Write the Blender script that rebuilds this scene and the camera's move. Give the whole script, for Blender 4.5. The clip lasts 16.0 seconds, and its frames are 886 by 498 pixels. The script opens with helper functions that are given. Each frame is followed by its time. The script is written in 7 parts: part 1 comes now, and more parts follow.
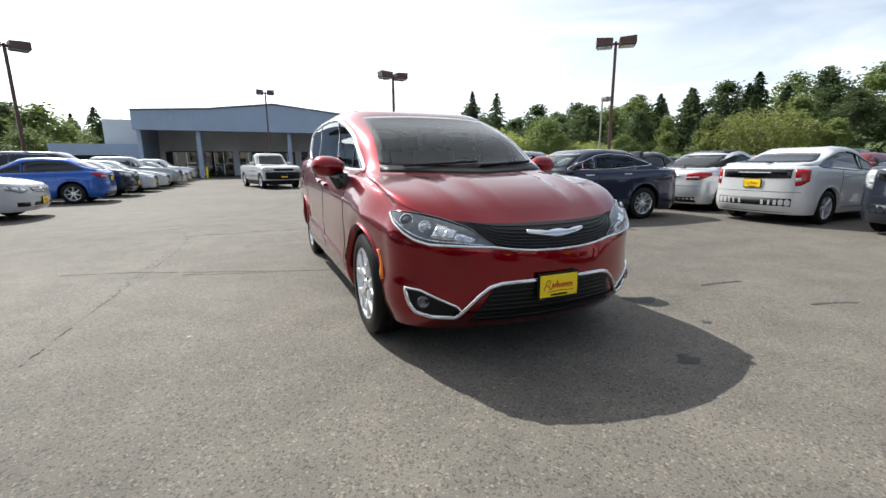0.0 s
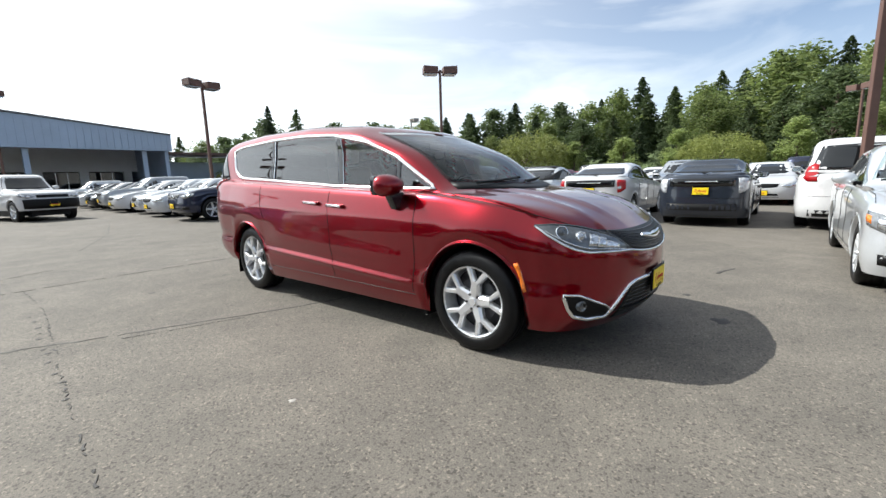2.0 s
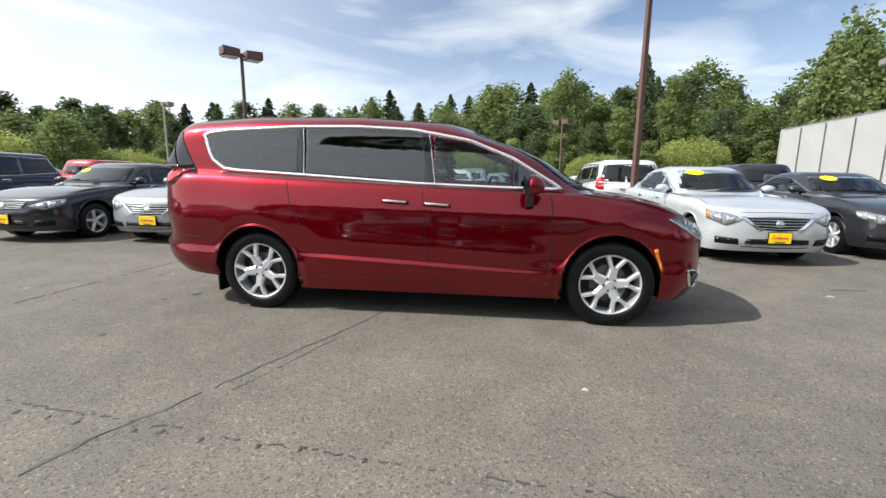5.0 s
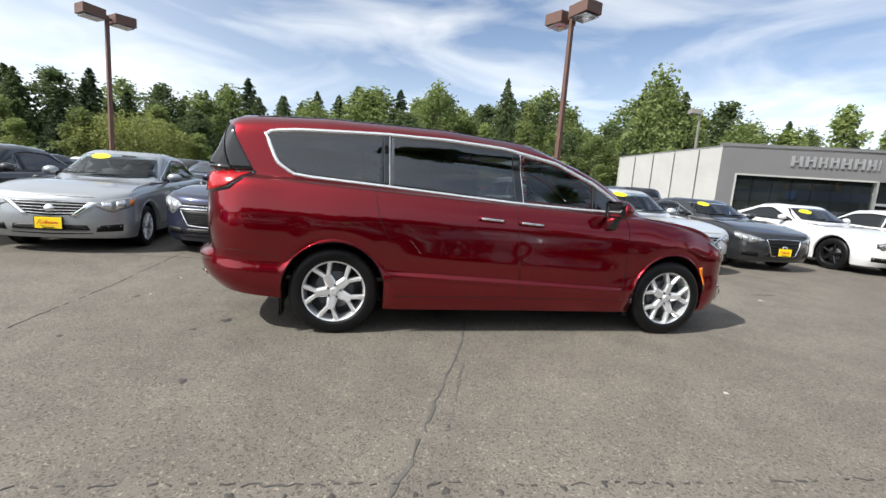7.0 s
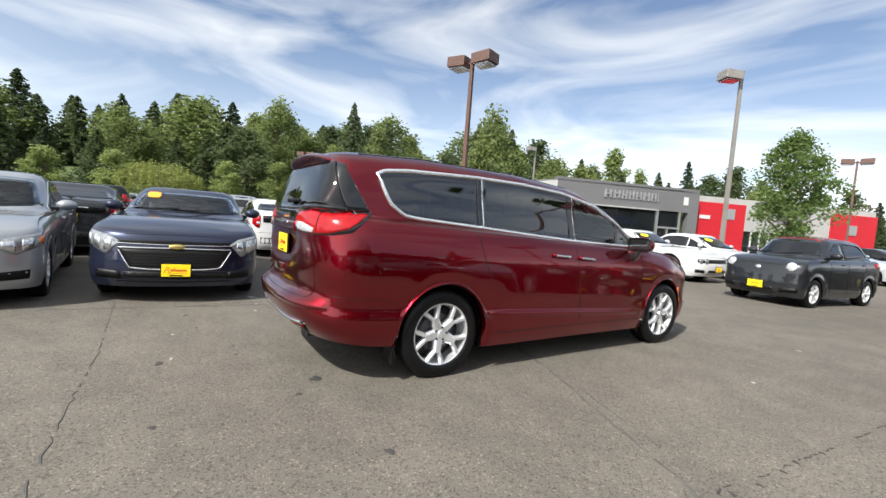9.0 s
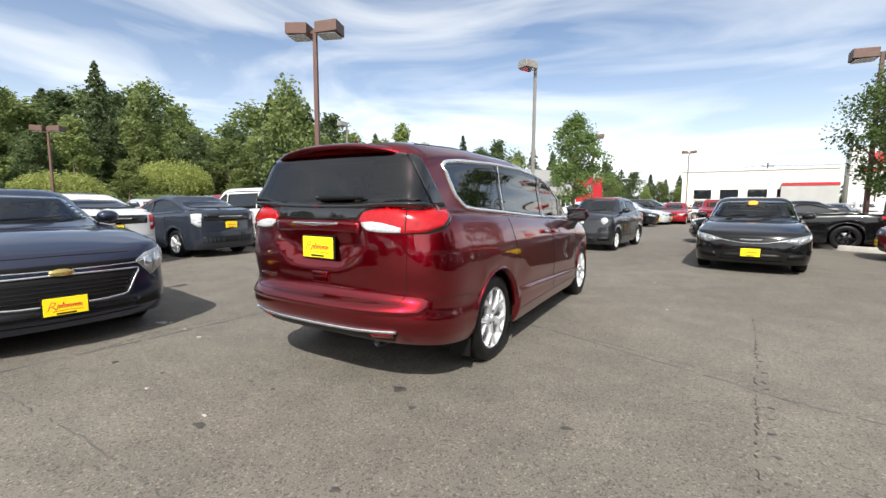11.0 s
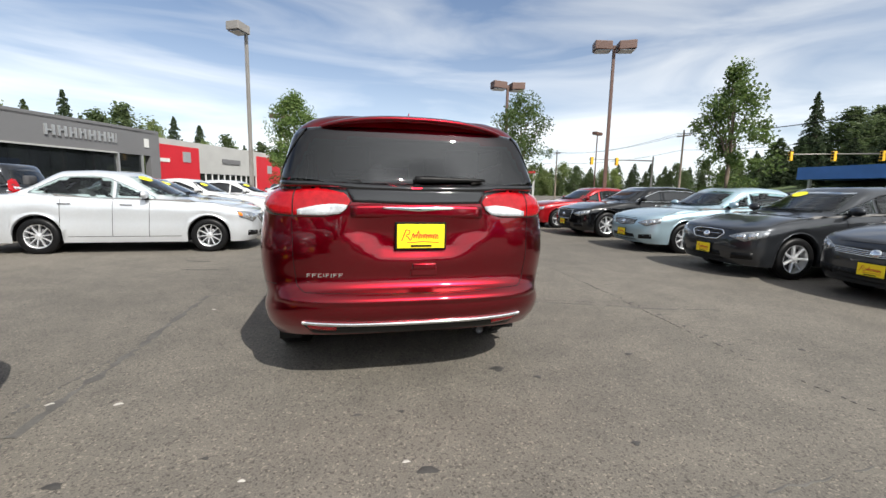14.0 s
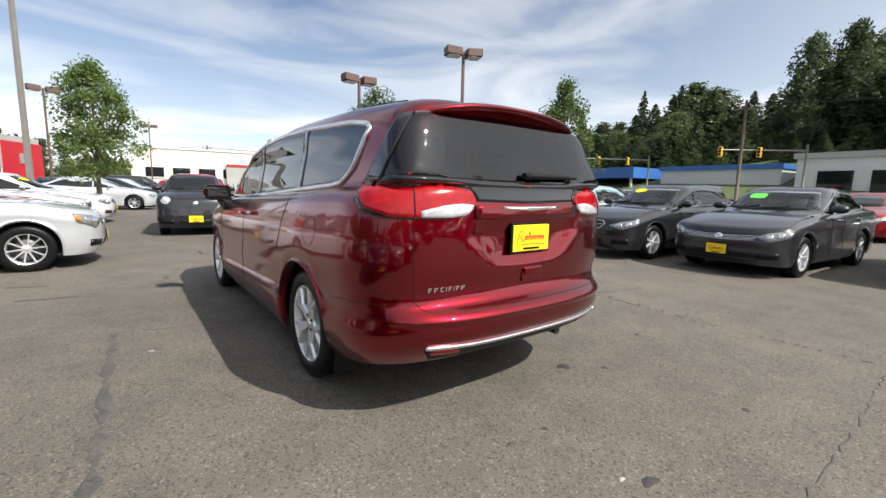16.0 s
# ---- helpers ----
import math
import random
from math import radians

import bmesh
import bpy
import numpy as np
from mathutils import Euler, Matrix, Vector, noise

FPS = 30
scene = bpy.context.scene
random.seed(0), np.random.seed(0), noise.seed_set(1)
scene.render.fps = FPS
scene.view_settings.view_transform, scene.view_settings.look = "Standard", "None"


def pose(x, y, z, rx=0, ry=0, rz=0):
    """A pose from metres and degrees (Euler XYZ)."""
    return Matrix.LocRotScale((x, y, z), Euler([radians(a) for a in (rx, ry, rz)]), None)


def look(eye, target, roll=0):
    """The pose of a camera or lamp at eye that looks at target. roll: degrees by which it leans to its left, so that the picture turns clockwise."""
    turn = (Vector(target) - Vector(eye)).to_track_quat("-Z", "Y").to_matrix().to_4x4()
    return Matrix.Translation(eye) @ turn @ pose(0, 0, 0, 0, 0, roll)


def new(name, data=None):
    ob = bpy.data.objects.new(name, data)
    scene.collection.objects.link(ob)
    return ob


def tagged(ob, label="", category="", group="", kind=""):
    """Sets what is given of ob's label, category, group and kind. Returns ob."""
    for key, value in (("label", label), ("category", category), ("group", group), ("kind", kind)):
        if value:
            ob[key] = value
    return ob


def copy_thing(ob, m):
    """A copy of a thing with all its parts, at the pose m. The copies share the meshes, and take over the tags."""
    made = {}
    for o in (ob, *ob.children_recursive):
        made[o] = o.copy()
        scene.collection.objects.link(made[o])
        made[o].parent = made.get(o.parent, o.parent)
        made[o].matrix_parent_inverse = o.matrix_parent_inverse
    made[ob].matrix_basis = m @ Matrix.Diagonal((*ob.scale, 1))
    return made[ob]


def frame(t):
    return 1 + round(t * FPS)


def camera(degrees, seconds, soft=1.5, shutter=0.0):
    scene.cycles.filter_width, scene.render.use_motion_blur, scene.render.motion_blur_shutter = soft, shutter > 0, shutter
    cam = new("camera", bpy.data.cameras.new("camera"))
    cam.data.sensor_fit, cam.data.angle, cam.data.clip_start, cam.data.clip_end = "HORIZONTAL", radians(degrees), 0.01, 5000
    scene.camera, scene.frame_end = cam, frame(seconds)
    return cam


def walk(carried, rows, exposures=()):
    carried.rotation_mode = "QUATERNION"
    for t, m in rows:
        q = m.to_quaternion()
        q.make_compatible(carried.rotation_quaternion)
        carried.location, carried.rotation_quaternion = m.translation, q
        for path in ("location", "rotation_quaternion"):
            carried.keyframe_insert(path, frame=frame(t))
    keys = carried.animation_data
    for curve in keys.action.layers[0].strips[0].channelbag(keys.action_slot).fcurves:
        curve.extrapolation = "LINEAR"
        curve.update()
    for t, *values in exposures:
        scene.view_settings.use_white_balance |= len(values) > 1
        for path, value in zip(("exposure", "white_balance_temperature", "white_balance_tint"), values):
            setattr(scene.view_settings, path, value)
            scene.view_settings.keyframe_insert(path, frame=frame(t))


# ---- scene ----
cam = camera(92.0, 16.0, soft=1.5)
PATH = [
    (0, (-1.589, -2.903, 1.179), (-0.808, -1.104, 0.788), -0.4),
    (0.5, (-1.994, -2.617, 1.181), (-0.976, -0.939, 0.797), -0.3),
    (1, (-2.421, -2.342, 1.189), (-1.192, -0.806, 0.829), -0.7),
    (1.5, (-2.817, -2.006, 1.195), (-1.446, -0.592, 0.848), -1.2),
    (2, (-3.243, -1.703, 1.212), (-1.735, -0.431, 0.882), -1.6),
    (2.5, (-3.608, -1.332, 1.221), (-1.976, -0.222, 0.897), -1.2),
    (3, (-3.978, -0.969, 1.222), (-2.223, -0.065, 0.899), -1.1),
    (3.5, (-4.184, -0.524, 1.217), (-2.356, 0.214, 0.879), -0.8),
    (4, (-4.387, -0.043, 1.199), (-2.496, 0.492, 0.828), -0.8),
    (4.2, (-4.434, 0.15, 1.198), (-2.523, 0.622, 0.848), -0.4),
    (6.3, (-4.558, 2.233, 1.268), (-2.592, 2.083, 0.936), 2.2),
    (6.5, (-4.522, 2.426, 1.256), (-2.559, 2.203, 0.95), 2.6),
    (7, (-4.423, 2.918, 1.264), (-2.484, 2.524, 0.974), 4.1),
    (7.5, (-4.35, 3.445, 1.265), (-2.458, 2.862, 0.979), 3.1),
    (8, (-4.128, 3.941, 1.279), (-2.296, 3.187, 1.004), 5.0),
    (8.2, (-4.064, 4.167, 1.248), (-2.268, 3.317, 1.017), 4.3),
    (10.3, (-2.931, 5.928, 1.329), (-1.557, 4.486, 1.152), 3.0),
    (10.5, (-2.768, 6.07, 1.331), (-1.511, 4.528, 1.128), 1.0),
    (11, (-2.349, 6.321, 1.302), (-1.337, 4.61, 1.09), 0.3),
    (11.5, (-1.881, 6.538, 1.309), (-1.048, 4.731, 1.108), -0.8),
    (12, (-1.409, 6.729, 1.278), (-0.834, 4.829, 1.033), 2.2),
    (12.5, (-0.927, 6.785, 1.287), (-0.61, 4.829, 1.017), 3.8),
    (13, (-0.465, 6.869, 1.291), (-0.423, 4.888, 1.025), 2.5),
    (13.5, (-0.006, 6.818, 1.289), (-0.186, 4.841, 1.046), 2.9),
    (14, (0.465, 6.758, 1.277), (0.004, 4.832, 1.001), 1.2),
    (14.5, (0.869, 6.591, 1.272), (0.196, 4.723, 1.035), 1.3),
    (15, (1.288, 6.406, 1.255), (0.403, 4.623, 1.056), 1.4),
    (15.5, (1.634, 6.166, 1.241), (0.601, 4.478, 0.949), 1.9),
    (16, (1.873, 5.802, 1.249), (0.677, 4.222, 0.973), 1.3),
]
walk(cam, [(t, look(eye, target, roll)) for t, eye, target, roll in PATH], [(0.0, 0.42, 6150, 7), (2.0, 0.52, 6100, 6), (4.0, 0.46, 6150, 7), (7.0, 0.52, 6250, 8), (11.0, 0.54, 6350, 8), (13.0, 0.42, 6300, 8), (14.5, 0.29, 6300, 8), (16.0, 0.36, 6400, 9)])

# ---- world, sun, exposure ----
SUN_DIR = Vector((-0.34, 0.885, 0.965)).normalized()
sun_data = bpy.data.lights.new("sun", "SUN")
sun_data.energy, sun_data.angle, sun_data.color = 5.0, radians(0.55), (1.0, 0.935, 0.845)
sun = new("sun", sun_data)
sun.matrix_world = look((0, 0, 40), Vector((0, 0, 40)) - SUN_DIR)

world = bpy.data.worlds.new("world")
scene.world = world
world.use_nodes = True
wn, wl = world.node_tree.nodes, world.node_tree.links
wn.clear()
w_out, w_bg = wn.new("ShaderNodeOutputWorld"), wn.new("ShaderNodeBackground")
w_sky = wn.new("ShaderNodeTexSky")
w_sky.sky_type, w_sky.sun_disc = "NISHITA", False
w_sky.sun_elevation = math.asin(SUN_DIR.z)
w_sky.sun_rotation = math.atan2(SUN_DIR.x, SUN_DIR.y)
w_sky.air_density, w_sky.dust_density, w_sky.ozone_density = 1.0, 0.8, 5.0
# thin streaks of high cloud
w_co, w_map = wn.new("ShaderNodeTexCoord"), wn.new("ShaderNodeMapping")
w_map.inputs["Scale"].default_value = (1.0, 1.9, 6.5)
w_map.inputs["Rotation"].default_value = (0.25, 0.1, 0.5)
w_n1, w_ramp, w_mix = wn.new("ShaderNodeTexNoise"), wn.new("ShaderNodeValToRGB"), wn.new("ShaderNodeMixRGB")
w_n1.inputs["Scale"].default_value, w_n1.inputs["Detail"].default_value = 1.5, 7.0
w_n1.inputs["Roughness"].default_value, w_n1.inputs["Distortion"].default_value = 0.5, 0.7
w_ramp.color_ramp.elements[0].position, w_ramp.color_ramp.elements[1].position = 0.40, 0.72
w_ramp.color_ramp.elements[0].color, w_ramp.color_ramp.elements[1].color = (0.09, 0.09, 0.09, 1), (0.80, 0.82, 0.82, 1)
# the cloud takes its brightness from the sky behind it
w_bw, w_mad = wn.new("ShaderNodeRGBToBW"), wn.new("ShaderNodeMath")
w_mad.operation = "MULTIPLY_ADD"
w_mad.inputs[1].default_value, w_mad.inputs[2].default_value = 1.7, 4.5
wl.new(w_sky.outputs["Color"], w_bw.inputs["Color"])
wl.new(w_bw.outputs["Val"], w_mad.inputs[0])
wl.new(w_mad.outputs["Value"], w_mix.inputs["Color2"])
wl.new(w_co.outputs["Generated"], w_map.inputs["Vector"])
wl.new(w_map.outputs["Vector"], w_n1.inputs["Vector"])
wl.new(w_n1.outputs["Fac"], w_ramp.inputs["Fac"])
# bright haze spreads round the sun
w_dot, w_aur, w_inv1, w_inv2, w_both = (wn.new("ShaderNodeVectorMath"), wn.new("ShaderNodeMapRange"), wn.new("ShaderNodeMath"), wn.new("ShaderNodeMath"), wn.new("ShaderNodeMath"))
w_dot.operation, w_inv1.operation, w_inv2.operation, w_both.operation = "DOT_PRODUCT", "SUBTRACT", "SUBTRACT", "MULTIPLY"
w_dot.inputs[1].default_value = SUN_DIR
w_aur.interpolation_type = "SMOOTHSTEP"
w_aur.inputs["From Min"].default_value, w_aur.inputs["From Max"].default_value = -.1, .95
w_aur.inputs["To Min"].default_value, w_aur.inputs["To Max"].default_value = 0.0, .85
w_inv1.inputs[0].default_value = w_inv2.inputs[0].default_value = 1.0
wl.new(w_co.outputs["Generated"], w_dot.inputs[0])
wl.new(w_dot.outputs["Value"], w_aur.inputs["Value"])
wl.new(w_aur.outputs["Result"], w_inv1.inputs[1])
wl.new(w_ramp.outputs["Color"], w_inv2.inputs[1])
wl.new(w_inv1.outputs["Value"], w_both.inputs[0]), wl.new(w_inv2.outputs["Value"], w_both.inputs[1])
w_fac = wn.new("ShaderNodeMath")
w_fac.operation = "SUBTRACT"
w_fac.inputs[0].default_value = 1.0
# and pales the sky low down
w_sep, w_low, w_inv3, w_three = wn.new("ShaderNodeSeparateXYZ"), wn.new("ShaderNodeMapRange"), wn.new("ShaderNodeMath"), wn.new("ShaderNodeMath")
w_inv3.operation, w_three.operation = "SUBTRACT", "MULTIPLY"
w_low.interpolation_type = "SMOOTHSTEP"
w_low.inputs["From Min"].default_value, w_low.inputs["From Max"].default_value = .02, .42
w_low.inputs["To Min"].default_value, w_low.inputs["To Max"].default_value = .32, 0.0
w_inv3.inputs[0].default_value = 1.0
wl.new(w_co.outputs["Generated"], w_sep.inputs[0])
wl.new(w_sep.outputs["Z"], w_low.inputs["Value"])
wl.new(w_low.outputs["Result"], w_inv3.inputs[1])
wl.new(w_both.outputs["Value"], w_three.inputs[0]), wl.new(w_inv3.outputs["Value"], w_three.inputs[1])
wl.new(w_three.outputs["Value"], w_fac.inputs[1])
wl.new(w_fac.outputs["Value"], w_mix.inputs["Fac"])
wl.new(w_sky.outputs["Color"], w_mix.inputs["Color1"])
wl.new(w_mix.outputs["Color"], w_bg.inputs["Color"])
wl.new(w_bg.outputs["Background"], w_out.inputs["Surface"])
w_bg.inputs["Strength"].default_value = 0.096

# ---- materials ----
MATS = {}


def mat(name, color, rough=0.5, metal=0.0, coat=0.0, var=0.0, scale=4.0, fine=60.0, bump=0.0, bump_scale=80.0,
        trans=0.0, emit=0.0, spec=0.5, per_object=0.0, per_island=0.0, coat_ior=1.5):
    """A principled surface with colour variation at two scales and fine relief."""
    if name in MATS:
        return MATS[name]
    m = bpy.data.materials.new(name)
    m.use_nodes = True
    n, l = m.node_tree.nodes, m.node_tree.links
    p = n["Principled BSDF"]
    p.inputs["Base Color"].default_value = (*color, 1)
    p.inputs["Roughness"].default_value, p.inputs["Metallic"].default_value = rough, metal
    p.inputs["Coat Weight"].default_value, p.inputs["Coat Roughness"].default_value = coat, 0.015
    p.inputs["Coat IOR"].default_value = coat_ior
    p.inputs["Specular IOR Level"].default_value = spec
    p.inputs["Transmission Weight"].default_value = trans
    if emit:
        p.inputs["Emission Color"].default_value, p.inputs["Emission Strength"].default_value = (*color, 1), emit
    co = n.new("ShaderNodeTexCoord")
    last = None
    if var or per_object or per_island:
        total = None
        for s, k in ((scale, 1.0), (fine, 0.6)):
            t = n.new("ShaderNodeTexNoise")
            t.inputs["Scale"].default_value, t.inputs["Detail"].default_value = s, 5
            l.new(co.outputs["Object"], t.inputs["Vector"])
            r = n.new("ShaderNodeMapRange")
            r.inputs["From Min"].default_value, r.inputs["From Max"].default_value = 0.25, 0.75
            r.inputs["To Min"].default_value, r.inputs["To Max"].default_value = 1 - var * k, 1 + var * k
            l.new(t.outputs["Fac"], r.inputs["Value"])
            if total is None:
                total = r.outputs["Result"]
            else:
                mu = n.new("ShaderNodeMath")
                mu.operation = "MULTIPLY"
                l.new(total, mu.inputs[0]), l.new(r.outputs["Result"], mu.inputs[1])
                total = mu.outputs[0]
        if per_object:
            oi, r = n.new("ShaderNodeObjectInfo"), n.new("ShaderNodeMapRange")
            r.inputs["To Min"].default_value, r.inputs["To Max"].default_value = 1 - per_object, 1 + per_object
            l.new(oi.outputs["Random"], r.inputs["Value"])
            mu = n.new("ShaderNodeMath")
            mu.operation = "MULTIPLY"
            l.new(total, mu.inputs[0]), l.new(r.outputs["Result"], mu.inputs[1])
            total = mu.outputs[0]
        if per_island:
            ge, r = n.new("ShaderNodeNewGeometry"), n.new("ShaderNodeMapRange")
            r.inputs["To Min"].default_value, r.inputs["To Max"].default_value = 1 - per_island, 1 + per_island
            l.new(ge.outputs["Random Per Island"], r.inputs["Value"])
            mu = n.new("ShaderNodeMath")
            mu.operation = "MULTIPLY"
            l.new(total, mu.inputs[0]), l.new(r.outputs["Result"], mu.inputs[1])
            total = mu.outputs[0]
        mx = n.new("ShaderNodeVectorMath")
        mx.operation = "SCALE"
        mx.inputs[0].default_value = color
        l.new(total, mx.inputs["Scale"])
        l.new(mx.outputs["Vector"], p.inputs["Base Color"])
    if bump:
        t, b = n.new("ShaderNodeTexNoise"), n.new("ShaderNodeBump")
        t.inputs["Scale"].default_value, t.inputs["Detail"].default_value = bump_scale, 4
        b.inputs["Strength"].default_value, b.inputs["Distance"].default_value = bump, 0.01
        l.new(co.outputs["Object"], t.inputs["Vector"])
        l.new(t.outputs["Fac"], b.inputs["Height"])
        l.new(b.outputs["Normal"], p.inputs["Normal"])
    MATS[name] = m
    return m


def paint(name, color, flake=0.35, rough=0.28, ior=1.52):
    """Car paint: a metallic base under clear lacquer."""
    return mat(name, color, rough=rough, metal=flake, coat=1.0, var=0.05, scale=1.2, fine=30, spec=.12, coat_ior=ior)


def glass_mat(name, tint, gloss=1.0, ior=1.62):
    """A thin pane: tinted see-through with mirror gloss by angle."""
    m = bpy.data.materials.new(name)
    m.use_nodes = True
    n, l = m.node_tree.nodes, m.node_tree.links
    n.clear()
    out, mixs = n.new("ShaderNodeOutputMaterial"), n.new("ShaderNodeMixShader")
    tr, gl, fr = n.new("ShaderNodeBsdfTransparent"), n.new("ShaderNodeBsdfGlossy"), n.new("ShaderNodeFresnel")
    tr.inputs["Color"].default_value = (*tint, 1)
    gl.inputs["Roughness"].default_value = 0.01
    gl.inputs["Color"].default_value = (gloss, gloss, gloss, 1)
    fr.inputs["IOR"].default_value = ior
    l.new(fr.outputs["Fac"], mixs.inputs["Fac"])
    l.new(tr.outputs[0], mixs.inputs[1]), l.new(gl.outputs[0], mixs.inputs[2])
    l.new(mixs.outputs[0], out.inputs["Surface"])
    return m


RUBBER = mat("rubber", (0.006, 0.006, 0.0065), 0.42, spec=.22, var=0.25, scale=9, fine=120, bump=0.15)
ALLOY = mat("alloy", (0.80, 0.81, 0.83), 0.30, 0.70, var=0.06, scale=8)
CHROME = mat("chrome", (0.86, 0.87, 0.88), 0.08, 1.0)
BRIGHT = mat("bright_trim", (0.92, 0.93, 0.94), 0.22, 0.85)
BLACK = mat("black_plastic", (0.006, 0.006, 0.0065), 0.45, spec=.2, var=0.2, scale=12, bump=0.08)
GLOSS_BLACK = mat("gloss_black", (0.008, 0.008, 0.009), 0.06, coat=0.6)
DARK_STEEL = mat("dark_steel", (0.09, 0.09, 0.095), 0.45, 0.7, var=0.2, scale=15)
YELLOW = mat("plate_yellow", (0.95, 0.70, 0.01), 0.4, var=0.04, scale=20)
STICKER = mat("sticker_yellow", (0.88, 0.80, 0.02), 0.5, var=0.05, scale=20)
STICKER_G = mat("sticker_green", (0.18, 0.85, 0.10), 0.5, var=0.05, scale=20)
STICKER_O = mat("sticker_orange", (0.95, 0.33, 0.03), 0.5, var=0.05, scale=20)
RED_INK = mat("red_ink", (0.62, 0.03, 0.02), 0.5, var=0.1, scale=40)
RED_LENS = mat("red_lens", (0.33, 0.004, 0.008), 0.18, coat=0.6, spec=.2, var=0.25, scale=30, fine=90)
CLEAR_LENS = mat("clear_lens", (0.58, 0.60, 0.63), 0.07, 0.25, coat=1.0, var=0.35, scale=18, fine=70)
AMBER_LENS = mat("amber_lens", (0.85, 0.20, 0.01), 0.12, coat=1.0, var=0.15, scale=60)
LAMP_DARK = mat("lamp_inner", (0.10, 0.11, 0.12), 0.12, 0.4, coat=1.0, var=0.3, scale=25)
LAMP_MID = mat("lamp_lens", (0.26, 0.275, 0.29), 0.08, 0.35, coat=1.0, var=0.3, scale=22, fine=80)
LAMP_SILVER = mat("lamp_reflector", (0.62, 0.64, 0.66), 0.16, 0.8, coat=1.0, var=0.4, scale=30, fine=90)
DARK_GLASS = mat("dark_glass", (0.006, 0.007, 0.008), 0.015, spec=0.75, var=0.1, scale=2)
PANE = glass_mat("pane", (0.80, 0.88, 0.86), ior=1.5)
TINT = glass_mat("tinted_pane", (0.10, 0.11, 0.12), ior=2.0)
DOOR_PANE = glass_mat("door_pane", (0.70, 0.78, 0.77), ior=1.7)
REAR_TINT = glass_mat("rear_tinted_pane", (0.08, 0.09, 0.10), ior=1.62)
LINING = mat("interior_lining", (0.16, 0.155, 0.15), 0.85, var=0.12, scale=8, bump=0.1)
SEAT_M = mat("seat_cloth", (0.055, 0.055, 0.06), 0.9, var=0.2, scale=12, bump=0.2, bump_scale=200)
CREAM = mat("cream_trim", (0.42, 0.38, 0.32), 0.8, var=0.1, scale=8)


# ---- mesh helpers ----
def part(name, bm, material, parent, label="", smooth=False):
    """Links a bmesh as one mesh object under a thing or a part."""
    me = bpy.data.meshes.new(name)
    bm.normal_update()
    bm.to_mesh(me)
    bm.free()
    return mesh_ob(name, me, material, parent, label, smooth)


def mesh_ob(name, me, material, parent=None, label="", smooth=False):
    if material and not me.materials:
        me.materials.append(material)
    if smooth:
        me.polygons.foreach_set("use_smooth", [True] * len(me.polygons))
    ob = new(name, me)
    if parent is not None:
        ob.parent = parent
    if label:
        tagged(ob, label)
    return ob


def raw(name, verts, faces, material, parent=None, label="", smooth=True):
    me = bpy.data.meshes.new(name)
    me.from_pydata([tuple(v) for v in verts], [], [tuple(f) for f in faces])
    me.update()
    return mesh_ob(name, me, material, parent, label, smooth)


def empty(name, m, label, category, group="", kind=""):
    ob = new(name)
    ob.matrix_world = m
    return tagged(ob, label, category, group, kind)


def box_bm(x0, x1, y0, y1, z0, z1, bevel=0.0, seg=2, bm=None):
    own = bm is None
    bm = bm or bmesh.new()
    r = bmesh.ops.create_cube(bm, size=1)
    for v in r["verts"]:
        v.co = Vector((x0 + (v.co.x + .5) * (x1 - x0), y0 + (v.co.y + .5) * (y1 - y0), z0 + (v.co.z + .5) * (z1 - z0)))
    if bevel:
        es = list({e for v in r["verts"] for e in v.link_edges})
        bmesh.ops.bevel(bm, geom=es, offset=bevel, segments=seg, affect="EDGES", profile=0.6)
    return bm


def lathe(profile, seg=32, axis="x"):
    """Verts and faces of a profile of (radius, offset) turned about the axis."""
    vs, fs = [], []
    n = len(profile)
    for i in range(seg):
        a = 2 * math.pi * i / seg
        c, s = math.cos(a), math.sin(a)
        for r, o in profile:
            vs.append((o, r * c, r * s) if axis == "x" else (r * c, r * s, o))
    for i in range(seg):
        j = (i + 1) % seg
        for k in range(n - 1):
            fs.append((i * n + k, i * n + k + 1, j * n + k + 1, j * n + k))
    return vs, fs


def tube(points, radius, seg=6, closed=False):
    """Verts and faces of a round bar along points."""
    pts = [Vector(p) for p in points]
    vs, fs = [], []
    n = len(pts)
    for i, p in enumerate(pts):
        a = pts[i - 1] if (i > 0 or closed) else pts[i]
        b = pts[(i + 1) % n] if (i < n - 1 or closed) else pts[i]
        d = (b - a).normalized() if (b - a).length > 1e-9 else Vector((0, 0, 1))
        u = d.cross(Vector((0, 0, 1)))
        u = u.normalized() if u.length > 1e-3 else Vector((1, 0, 0))
        w = d.cross(u).normalized()
        r = radius[i] if isinstance(radius, (list, tuple)) else radius
        for k in range(seg):
            t = 2 * math.pi * k / seg
            vs.append(p + u * (r * math.cos(t)) + w * (r * math.sin(t)))
    for i in range(n if closed else n - 1):
        j = (i + 1) % n
        for k in range(seg):
            k2 = (k + 1) % seg
            fs.append((i * seg + k, j * seg + k, j * seg + k2, i * seg + k2))
    if not closed:
        fs.append(tuple(range(seg))[::-1])
        fs.append(tuple((n - 1) * seg + k for k in range(seg)))
    return vs, fs


def knots(y, table):
    """Smooth value at y from a table of (y, value)."""
    if not isinstance(table, (list, tuple)):
        return table
    if y <= table[0][0]:
        return table[0][1]
    for (a, va), (b, vb) in zip(table, table[1:]):
        if y <= b:
            t = (y - a) / (b - a)
            return va + (vb - va) * t
    return table[-1][1]


